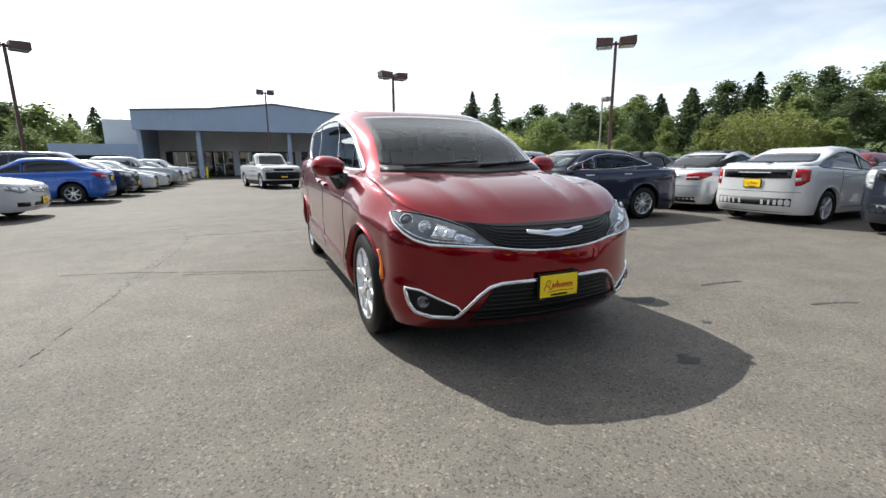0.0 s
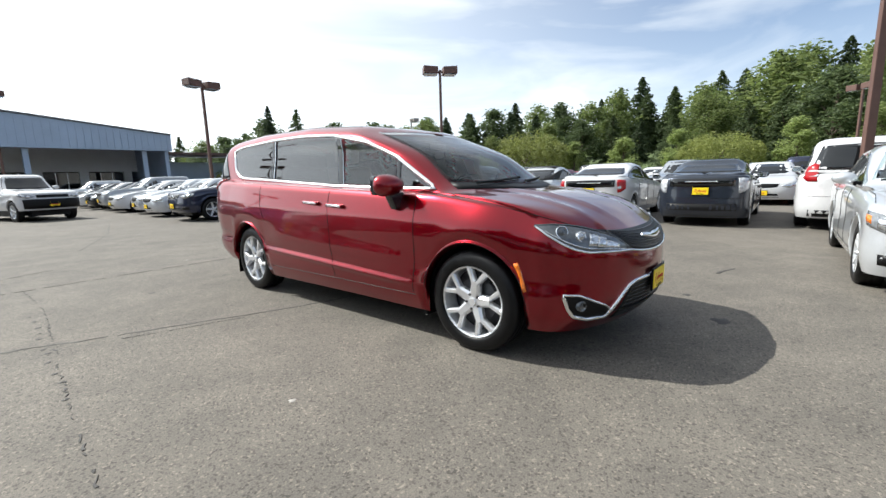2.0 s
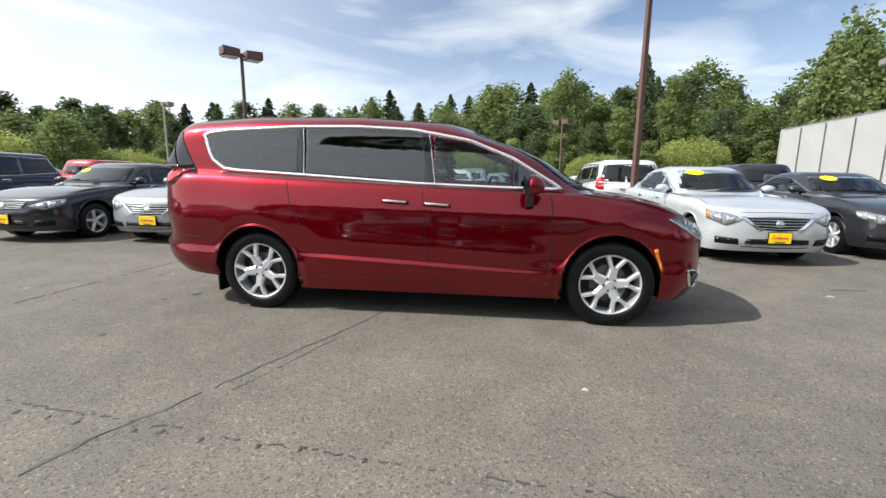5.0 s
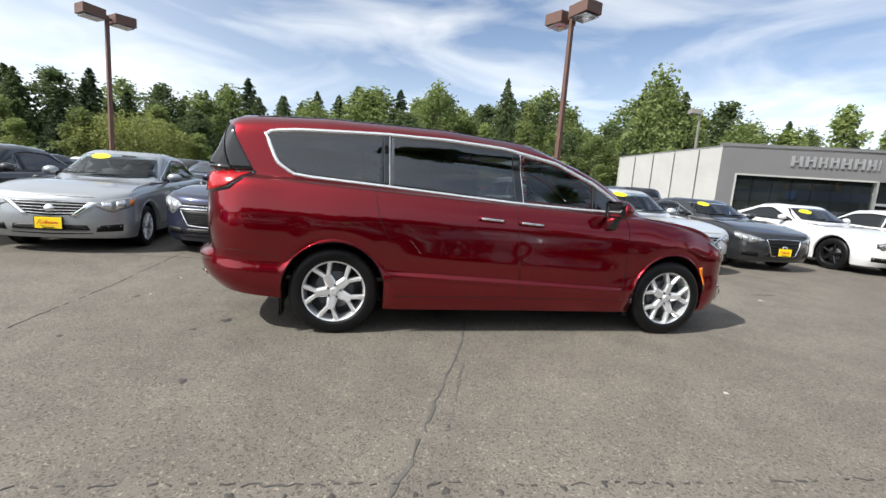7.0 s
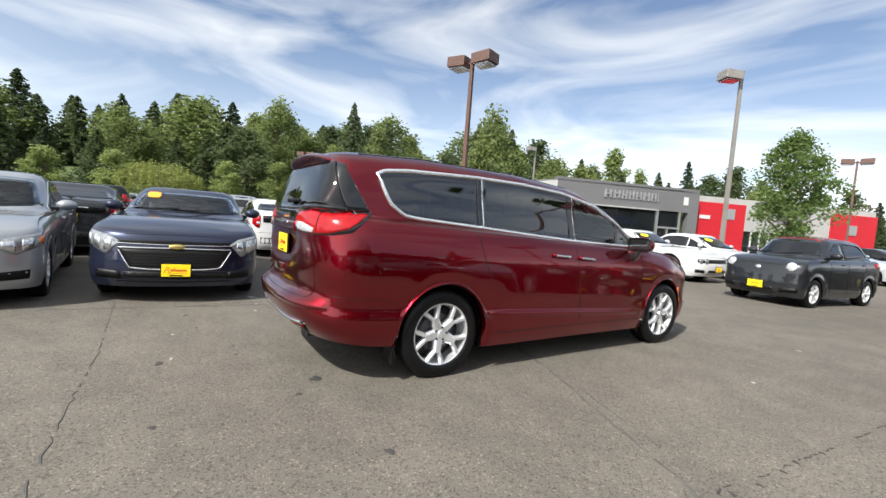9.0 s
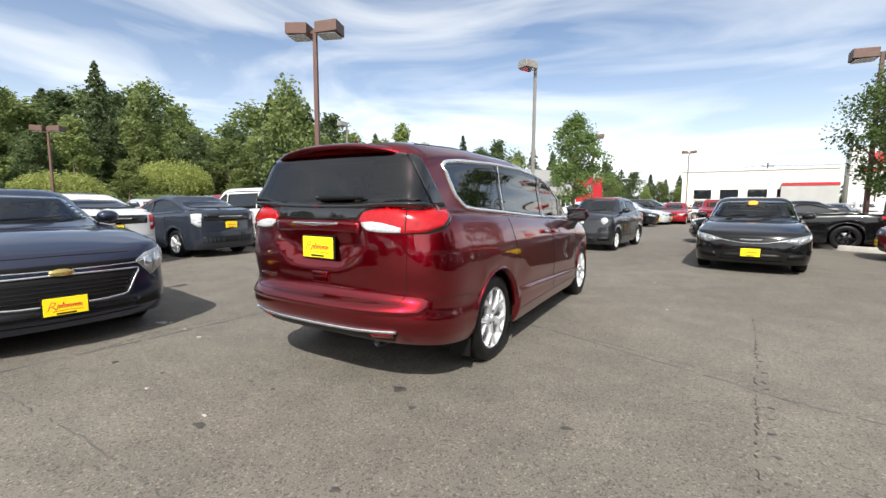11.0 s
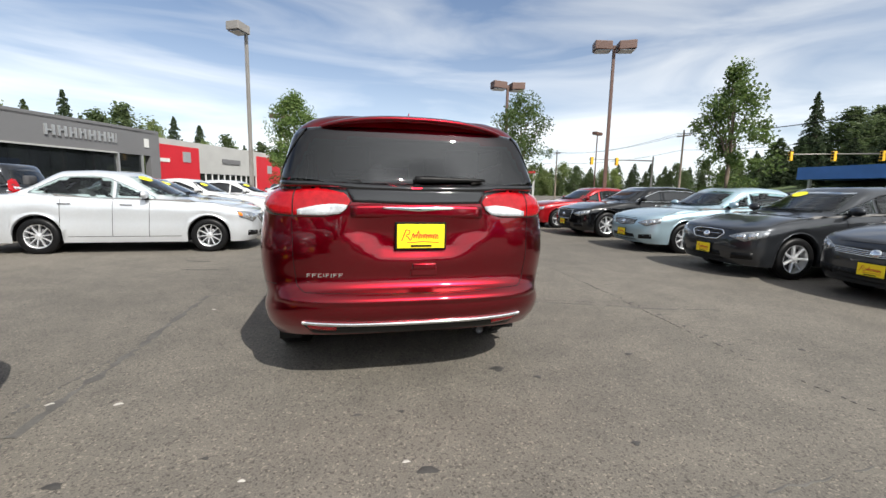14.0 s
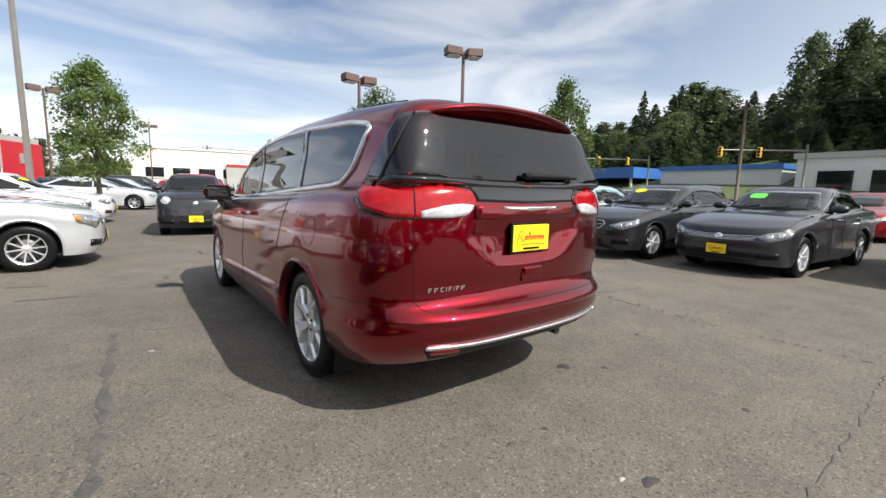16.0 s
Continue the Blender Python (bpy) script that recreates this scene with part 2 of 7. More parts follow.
def resample(points, n):
    p = np.array(points, float)
    d = np.concatenate([[0], np.cumsum(np.linalg.norm(np.diff(p, axis=0), axis=1))])
    s = np.linspace(0, d[-1], n)
    return np.stack([np.interp(s, d, p[:, k]) for k in range(p.shape[1])], axis=1)

# ---- cars ----
from mathutils.bvhtree import BVHTree

CORNER_N = 13


def car_rings(spec, fine):
    """Closed half outlines of the body, from the sill up to the middle of the roof, front middle to rear middle."""
    wb, ra, hub = spec["wb"], spec["arch"], spec["hub"]
    ys, ye = -ra - 0.035, wb + ra + 0.035
    rel = [1, .995, .97, .93, .87, .78, .66, .5, .34, .17, 0, -.17, -.34, -.5, -.66, -.78, -.87, -.93, -.97, -.995, -1]
    if not fine:
        rel = [1, .97, .87, .66, .34, 0, -.34, -.66, -.87, -.97, -1]
    mid = int((wb - 2 * ra) / (0.09 if fine else 0.22))
    side = [ys] + [-r * ra for r in rel] + list(np.linspace(ra, wb - ra, mid + 2)[1:-1]) + [wb - r * ra for r in rel] + [ye]
    nc = spec.get("nc", CORNER_N) if fine else 7
    rings = []
    for k, rg in enumerate(spec["rings"]):
        pts = []
        yf, yr, nf, nr = rg["yf"], rg["yr"], rg.get("nf", 2.6), rg.get("nr", 3.0)
        s0, s1 = rg.get("ys", ys), rg.get("ye", ye)
        low = rg.get("low", False)
        st = side if low else [s0 + (y - ys) / (ye - ys) * (s1 - s0) for y in side]
        w0, w1 = knots(s0, rg["w"]), knots(s1, rg["w"])
        for i in range(nc):
            a = math.pi / 2 * i / nc
            pts.append((w0 * math.sin(a) ** (2 / nf), s0 - (s0 - yf) * math.cos(a) ** (2 / nf)))
        pts += [(knots(y, rg["w"]), y) for y in st]
        for i in range(nc - 1, -1, -1):
            a = math.pi / 2 * i / nc
            pts.append((w1 * math.sin(a) ** (2 / nr), s1 + (yr - s1) * math.cos(a) ** (2 / nr)))
        ring = []
        for x, y in pts:
            z = knots(y, rg["z"])
            if low:
                for ya in (0, wb):
                    if abs(y - ya) < ra and abs(x) > 0.4:
                        z = max(z, hub + math.sqrt(max(0, ra * ra - (y - ya) ** 2)) + 0.013 * k)
            z += rg.get("crown", 0) * (1 - (x / max(knots(y, rg["w"]), .01)) ** 2 if knots(y, rg["w"]) > .05 else 1)
            ring.append((x, y, z))
        rings.append(ring)
    return np.array(rings)


def loft(rings, subs):
    """Smooth rows between the key outlines."""
    K = len(rings)
    out = [rings[0]]
    for i in range(K - 1):
        p0, p1, p2, p3 = rings[max(i - 1, 0)], rings[i], rings[i + 1], rings[min(i + 2, K - 1)]
        d1 = np.maximum(np.linalg.norm(p2 - p1, axis=1, keepdims=True), 1e-4)
        d0 = np.maximum(np.linalg.norm(p1 - p0, axis=1, keepdims=True), 1e-4)
        d2 = np.maximum(np.linalg.norm(p3 - p2, axis=1, keepdims=True), 1e-4)
        m1 = ((p1 - p0) / d0 * d1 + (p2 - p1) / d1 * d0) / (d0 + d1) * d1 if i > 0 else (p2 - p1)
        m2 = ((p2 - p1) / d1 * d2 + (p3 - p2) / d2 * d1) / (d1 + d2) * d1 if i < K - 2 else (p2 - p1)
        n = subs[i]
        for j in range(1, n + 1):
            t = j / n
            h = (2 * t ** 3 - 3 * t ** 2 + 1, t ** 3 - 2 * t ** 2 + t, -2 * t ** 3 + 3 * t ** 2, t ** 3 - t ** 2)
            out.append(h[0] * p1 + h[1] * m1 + h[2] * p2 + h[3] * m2)
    return np.array(out)


def inside(y, z, poly):
    hit, n = False, len(poly)
    for i in range(n):
        (a, b), (c, d) = poly[i], poly[(i + 1) % n]
        if (b > z) != (d > z) and y < (c - a) * (z - b) / (d - b) + a:
            hit = not hit
    return hit


def grow(poly, d):
    """Outline drawn inwards by d (positive) about its edges' bisectors."""
    n, out = len(poly), []
    area = sum(poly[i][0] * poly[(i + 1) % n][1] - poly[(i + 1) % n][0] * poly[i][1] for i in range(n))
    s = 1 if area > 0 else -1
    for i in range(n):
        p, q, r = Vector(poly[i - 1]), Vector(poly[i]), Vector(poly[(i + 1) % n])
        u, v = (q - p).normalized(), (r - q).normalized()
        nrm = Vector((-u.y - v.y, u.x + v.x))
        nrm = nrm.normalized() if nrm.length > 1e-6 else Vector((-u.y, u.x))
        out.append(tuple(q + nrm * (d * s)))
    return out


class Shell:
    """A car body with its surface at hand for laying things onto it."""

    def __init__(self, spec, fine):
        self.spec, self.fine = spec, fine
        rows = loft(car_rings(spec, fine), spec["subs"] if fine else [max(1, s // 2) for s in spec["subs"]])
        if "shape" in spec:
            rows = np.array([[spec["shape"](*p) for p in r] for r in rows])
        M, N, _ = rows.shape
        verts = [tuple(p) for r in rows for p in r]
        faces = [(i * N + j, i * N + j + 1, (i + 1) * N + j + 1, (i + 1) * N + j) for i in range(M - 1) for j in range(N - 1)]
        left = [(-x, y, z) for x, y, z in verts]
        off = len(verts)
        allv = verts + left
        allf = faces + [tuple(off + k for k in f[::-1]) for f in faces]
        self.bm = bmesh.new()
        bv = [self.bm.verts.new(v) for v in allv]
        for f in allf:
            try:
                self.bm.faces.new([bv[k] for k in f])
            except ValueError:
                pass
        bmesh.ops.remove_doubles(self.bm, verts=self.bm.verts, dist=0.0008)
        bmesh.ops.recalc_face_normals(self.bm, faces=self.bm.faces)
        self.bm.normal_update()
        self.tree = BVHTree.FromBMesh(self.bm)

    def ray(self, o, d):
        loc, nor, _, _ = self.tree.ray_cast(Vector(o), Vector(d))
        if loc is None:
            return None
        if nor.dot(Vector(d)) > 0:
            nor = -nor
        return loc, nor

    def at(self, mode, a, b):
        """Surface point and outward normal: mode L/R: (y, z) from a side; F/B: (x, z) from the front or back; T: (x, y) from above."""
        o, d = {"L": ((3, a, b), (-1, 0, 0)), "R": ((-3, a, b), (1, 0, 0)), "F": ((a, -6, b), (0, 1, 0)),
                "B": ((a, 12, b), (0, -1, 0)), "T": ((a, b, 5), (0, 0, -1))}[mode]
        h = self.ray(o, d)
        if h is None:
            loc, nor, _, _ = self.tree.find_nearest(Vector(o) + Vector(d) * (3 if mode in "LR" else 5))
            n2 = -Vector(d)
            return loc, n2
        return h

    def near(self, p):
        """Surface point met on the way from p towards the middle of the car."""
        p = Vector(p)
        c = Vector((0, .75 if p.y < self.spec["wb"] / 2 else self.spec["wb"] - .2, p.z))
        d = c - p
        d.normalize()
        h = self.ray(p - d * 1.2, d)
        if h is None:
            loc, nor, _, _ = self.tree.find_nearest(p)
            return loc, nor
        return h

    def grid(self, mode, low, high, n, m, lift, skirt=0.012):
        """A sheet between two chains on the surface, lifted, with edges turned down into the body."""
        lo, hi = resample(low, n), resample(high, n)
        verts, faces = [], []
        for j in range(m):
            t = j / (m - 1)
            for i in range(n):
                q = lo[i] * (1 - t) + hi[i] * t
                loc, nor = self.near(q) if mode == "N" else self.at(mode, q[0], q[1])
                verts.append(loc + nor * lift)
        for j in range(m - 1):
            for i in range(n - 1):
                faces.append((j * n + i, j * n + i + 1, (j + 1) * n + i + 1, (j + 1) * n + i))
        rim = list(range(n)) + [j * n + n - 1 for j in range(1, m)] + [(m - 1) * n + i for i in range(n - 2, -1, -1)] + [j * n for j in range(m - 2, 0, -1)]
        base = len(verts)
        if skirt:
            c = sum((verts[k] for k in rim), Vector()) / len(rim)
            for k in rim:
                loc, nor, _, _ = self.tree.find_nearest(verts[k])
                verts.append(loc + (loc - verts[k]).normalized() * skirt if (loc - verts[k]).length > 1e-5 else loc)
            for i in range(len(rim)):
                j = (i + 1) % len(rim)
                faces.append((rim[i], rim[j], base + j, base + i))
        return verts, faces

    def patch(self, name, mode, low, high, material, parent, label="", n=12, m=5, lift=0.004, both=False, skirt=0.012):
        made = None
        for md in ((mode, {"L": "R"}.get(mode, mode)) if both else (mode,)):
            lo, hi = low, high
            if both and made is not None and mode in "FBT":
                lo, hi = [(-a, b) for a, b in low], [(-a, b) for a, b in high]
            if both and made is not None and mode == "N":
                lo, hi = [(-a, b, c) for a, b, c in low], [(-a, b, c) for a, b, c in high]
            v, f = self.grid(md, lo, hi, n, m, lift, skirt)
            bm = bmesh.new()
            bv = [bm.verts.new(p) for p in v]
            for q in f:
                try:
                    bm.faces.new([bv[k] for k in q])
                except ValueError:
                    pass
            bmesh.ops.remove_doubles(bm, verts=bm.verts, dist=0.0005)
            bmesh.ops.recalc_face_normals(bm, faces=bm.faces)
            made = part(name, bm, material, parent, label, True)
        return made

    def line(self, name, mode, chain, radius, material, parent, label="", n=40, lift=0.0, closed=False, both=False, seg=6):
        for k, md in enumerate((mode, {"L": "R"}.get(mode, mode)) if both else (mode,)):
            ch = chain
            if k and mode in "FBT":
                ch = [(-a, b) for a, b in chain]
            if k and mode == "N":
                ch = [(-a, b, c) for a, b, c in chain]
            pts = []
            for q in resample(list(ch) + ([ch[0]] if closed else []), n):
                loc, nor = self.near(q) if md == "N" else self.at(md, q[0], q[1])
                pts.append(loc + nor * lift)
            if closed:
                pts = pts[:-1]
            v, f = tube(pts, radius, seg, closed)
            ob = raw(name, v, f, material, parent, label)
        return ob

    def cut(self, polys):
        """Opens the body where see-through panes will sit. polys: (mode, outline)."""
        gone = []
        for f in self.bm.faces:
            c, nr = f.calc_center_median(), f.normal
            for mode, poly in polys:
                if mode == "S" and abs(nr.x) > 0.25 and inside(c.y, c.z, poly):
                    gone.append(f)
                    break
                if mode == "F" and nr.y < -0.15 and inside(c.x, c.z, poly):
                    gone.append(f)
                    break
                if mode == "B" and nr.y > 0.25 and inside(c.x, c.z, poly):
                    gone.append(f)
                    break
        bmesh.ops.delete(self.bm, geom=list(set(gone)), context="FACES")

    def finish(self, parent, material, lining, label=""):
        inner = self.bm.copy()
        body = part("body", self.bm, material, parent, label, True)
        if lining:
            for v in inner.verts:
                v.co -= v.normal * 0.035
            gone = [f for f in inner.faces if f.calc_center_median().z < self.spec["belt"] - 0.12]
            bmesh.ops.delete(inner, geom=gone, context="FACES")
            part("interior_lining", inner, LINING, parent, "grey cabin lining", True)
        else:
            inner.free()
        return body


WHEELS = {}


def wheel_meshes(style, r, width):
    """Tyre, rim and hub meshes, shared between wheels of a kind; the outer face looks to +x."""
    key = (style, r, width)
    if key in WHEELS:
        return WHEELS[key]
    rr = r * (0.66 if style != "v" else 0.70)
    w = width / 2
    prof = [(rr, -w * .8), (rr * 1.04, -w), (r * .88, -w * 1.02), (r * .97, -w * .9), (r, -w * .7), (r, -w * .25), (r * .992, -w * .22), (r * .992, -w * .16), (r, -w * .13),
            (r, w * .13), (r * .992, w * .16), (r * .992, w * .22), (r, w * .25), (r, w * .7), (r * .97, w * .9), (r * .88, w * 1.03), (rr * 1.1, w * 1.02), (rr * 1.03, w * .98), (rr, w * .82)]
    v, f = lathe(prof, 40)
    tyre = bpy.data.meshes.new("tyre")
    tyre.from_pydata(v, [], f)
    tyre.materials.append(RUBBER)
    # rim: a barrel with a lip, and spokes
    bm = bmesh.new()
    v, f = lathe([(rr * .90, -w * .8), (rr * .92, w * .5), (rr * .955, w * .88), (rr * 1.0, w * .93), (rr * 1.015, w * .85), (rr * 1.0, w * .6)], 40)
    bv = [bm.verts.new(p) for p in v]
    for q in f:
        bm.faces.new([bv[k] for k in q])

    def spoke(a0, r0, a1, r1, w0, w1, d0, d1, th=.03):
        c = []
        for a, rad, hw, dep in ((a0, r0, w0, d0), (a1, r1, w1, d1)):
            ca, sa = math.cos(a), math.sin(a)
            for s, dd in ((-1, 0), (-.55, th * .5), (.55, th * .5), (1, 0), (1, -th), (-1, -th)):
                c.append(bm.verts.new((dep + dd, rad * ca - s * hw * sa, rad * sa + s * hw * ca)))
        for k in range(6):
            k2 = (k + 1) % 6
            bm.faces.new((c[k], c[k2], c[6 + k2], c[6 + k]))
        bm.faces.new(c[:6][::-1]), bm.faces.new(c[6:])
    dep = w * .62
    if style == "v":
        for i in range(5):
            a = 2 * math.pi * i / 5 + math.pi / 2
            spoke(a, rr * .14, a, rr * .60, rr * .18, rr * .13, dep + .004, dep + .022)
            for s in (-1, 1):
                spoke(a + s * .085, rr * .52, a + s * .30, rr * .97, rr * .072, rr * .082, dep + .019, dep + .02)
    else:
        n, hw = {"5": (5, .13), "7": (7, .085), "10": (10, .055), "d": (8, .10), "b": (5, .12)}[style]
        for i in range(n):
            a = 2 * math.pi * i / n + math.pi / 2
            spoke(a, rr * .15, a, rr * .97, rr * hw, rr * hw * .85, dep, dep + .02)
    v, f = lathe([(rr * .001, dep + .03), (rr * .10, dep + .03), (rr * .12, dep + .02), (rr * .27, dep + .012), (rr * .28, dep - .03)], 20)
    bv = [bm.verts.new(p) for p in v]
    for q in f:
        bm.faces.new([bv[k] for k in q])
    bmesh.ops.remove_doubles(bm, verts=bm.verts, dist=1e-5)
    bmesh.ops.recalc_face_normals(bm, faces=bm.faces)
    rim = bpy.data.meshes.new("rim")
    bm.to_mesh(rim)
    bm.free()
    rim.materials.append(ALLOY if style != "b" else GLOSS_BLACK)
    v, f = lathe([(0.001, w * .25), (rr * .62, w * .25), (rr * .64, w * .2), (rr * .64, w * .05), (rr * .9, -w * .1), (rr * .9, -w * .8)], 28)
    disc = bpy.data.meshes.new("brake_disc")
    disc.from_pydata(v, [], f)
    disc.materials.append(DARK_STEEL)
    bm = bmesh.new()
    r5 = bmesh.ops.create_cone(bm, segments=8, radius1=.011, radius2=.009, depth=.03, cap_ends=True)
    bmesh.ops.rotate(bm, verts=r5["verts"], cent=(0, 0, 0), matrix=Matrix.Rotation(math.pi / 2, 3, "Y"))
    bmesh.ops.translate(bm, verts=r5["verts"], vec=(dep + .012, rr * .21, 0))
    nuts = bpy.data.meshes.new("wheel_nut")
    bm.to_mesh(nuts)
    bm.free()
    nuts.materials.append(DARK_STEEL)
    for me in (tyre, rim, disc):
        me.polygons.foreach_set("use_smooth", [True] * len(me.polygons))
    if rim:
        rim.polygons.foreach_set("use_smooth", [False] * len(rim.polygons))
    WHEELS[key] = (tyre, rim, disc, nuts)
    return WHEELS[key]


def add_wheels(spec, parent, fine):
    tyre, rim, disc, nuts = wheel_meshes(spec.get("wheel", "5"), spec["hub"] + .004, spec.get("tw", .215))
    face = spec["track"]
    for sx in (1, -1):
        for y in (0, spec["wb"]):
            hub_ob = new("wheel", disc)
            hub_ob.parent = parent
            hub_ob.matrix_basis = pose(sx * (face - spec.get("tw", .215) / 2), y, spec["hub"], 0, 0, 0 if sx > 0 else 180) @ pose(0, 0, 0, 37 * (y > 0) + 11 * sx, 0, 0)
            for nm, me in (("tyre", tyre), ("rim", rim)):
                o = new(nm, me)
                o.parent = hub_ob
            for i in range(5 if spec.get("nuts") else 0):
                o = new("wheel_nut", nuts)
                o.parent = hub_ob
                o.matrix_basis = pose(0, 0, 0, 126 + 72 * i, 0, 0)


def underbody(spec, parent):
    """Dark floor pan and wheel housings."""
    bm = bmesh.new()
    hw, wb, ra = spec["track"] - .04, spec["wb"], spec["arch"]
    box_bm(-hw + .28, hw - .28, spec["rings"][0]["yf"] + .25, spec.get("pan_end", spec["rings"][0]["yr"] - .2), .2, .55, 0, bm=bm)
    box_bm(-hw + .02, hw - .02, ra + .02, wb - ra - .02, .2, .5, 0, bm=bm)
    part("floor_pan", bm, BLACK, parent)
    for y in (0, wb):
        for sx in (1, -1):
            n, vs, fs = 16, [], []
            for i in range(n + 1):
                a = math.pi * (i / n * 1.16 - .08)
                for x in (hw + .0, hw - .34):
                    vs.append((sx * x, y + (ra + .004) * math.cos(a), spec["hub"] + (ra + .004) * math.sin(a)))
            for i in range(n):
                fs.append((2 * i, 2 * i + 1, 2 * i + 3, 2 * i + 2))
            c = len(vs)
            vs.append((sx * (hw - .34), y, spec["hub"]))
            for i in range(n):
                fs.append((2 * i + 1, c, 2 * i + 3))
            raw("wheel_housing", vs, fs, BLACK, parent)


def plate(parent, m, w=.30, h=.15, label="yellow dealer plate with red script bars"):
    """A flat plate in a dark frame with bars for its script."""
    fr = part("number_plate", box_bm(-w / 2 - .012, w / 2 + .012, -.008, .006, -h / 2 - .012, h / 2 + .012, .004, 1), BLACK, parent, label)
    fr.matrix_basis = m
    pl = part("plate_face", box_bm(-w / 2, w / 2, -.013, -.007, -h / 2, h / 2, .002, 1), YELLOW, fr)
    # a slanted running hand: one tall looped stroke, then low waves, and a swash under it
    pts = [(-.40, -.20), (-.36, .06), (-.33, .27), (-.24, .24), (-.25, .10), (-.34, .04), (-.27, -.03), (-.22, -.18)]
    x = -.20
    for hgt in (.12, .10, .26, .11, .10, .13, .10, .12, .10, .12, .09):
        pts += [(x, -.12), (x + .018, hgt * .5), (x + .034, hgt), (x + .046, hgt * .4), (x + .050, -.12)]
        x += .051
    ribbon = [(px * w + .10 * pz * h, pz * h) for px, pz in resample(pts, 110)]
    v, f = tube([(px, -.0138, pz) for px, pz in ribbon], h * .022, 4)
    v2, f2 = tube([(px * w, -.0138, pz * h) for px, pz in ((-.30, -.27), (.05, -.22), (.38, -.26))], h * .018, 4)
    f = f + [tuple(len(v) + k for k in q) for q in f2]
    raw("script", [(a, -.0138 + (b + .0138) * .25, c) for a, b, c in v + v2], f, RED_INK, fr)
    bm = bmesh.new()
    box_bm(-w * .22, w * .22, -.0155, -.0125, -h * .44, -h * .36, 0, bm=bm)
    part("small_print", bm, BLACK, fr)
    return fr


def seat(parent, x, y, z, back=1, material=None):
    bm = box_bm(x - .25, x + .25, y - .26, y + .24, z - .12, z + .08, .05, 2)
    part("seat_cushion", bm, material or SEAT_M, parent, smooth=True)
    bm = box_bm(x - .25, x + .25, -.07, .07, 0, .62, .055, 2)
    for v in bm.verts:
        v.co.y += y + .22 + v.co.z * .28
        v.co.z += z
    part("seat_back", bm, material or SEAT_M, parent, smooth=True)
    bm = box_bm(x - .13, x + .13, y + .36, y + .46, z + .66, z + .84, .04, 2)
    part("headrest", bm, material or SEAT_M, parent, smooth=True)


def cabin(spec, parent, rows):
    """Dashboard, steering wheel and seats behind the panes."""
    yc, hw, bz = spec["cowl"], spec["track"] - .16, spec["belt"]
    bm = box_bm(-hw, hw, yc + .12, yc + .62, bz - .38, bz - .02, .08, 3)
    part("dashboard", bm, SEAT_M, parent, smooth=True)
    v, f = lathe([(.175 + .017 * math.cos(t), .017 * math.sin(t)) for t in np.linspace(0, 2 * math.pi, 9)], 24, "x")
    o = raw("steering_wheel", v, f, BLACK, parent)
    o.matrix_basis = pose(.37, yc + .78, bz - .05, 0, 0, 90) @ pose(0, 0, 0, 0, -25, 0)
    for y in rows:
        for x in (-.38, .38):
            seat(parent, x, y, bz - .42)
    part("cabin_floor", box_bm(-hw, hw, yc + .1, rows[-1] + .6, .5, .53), LINING, parent)


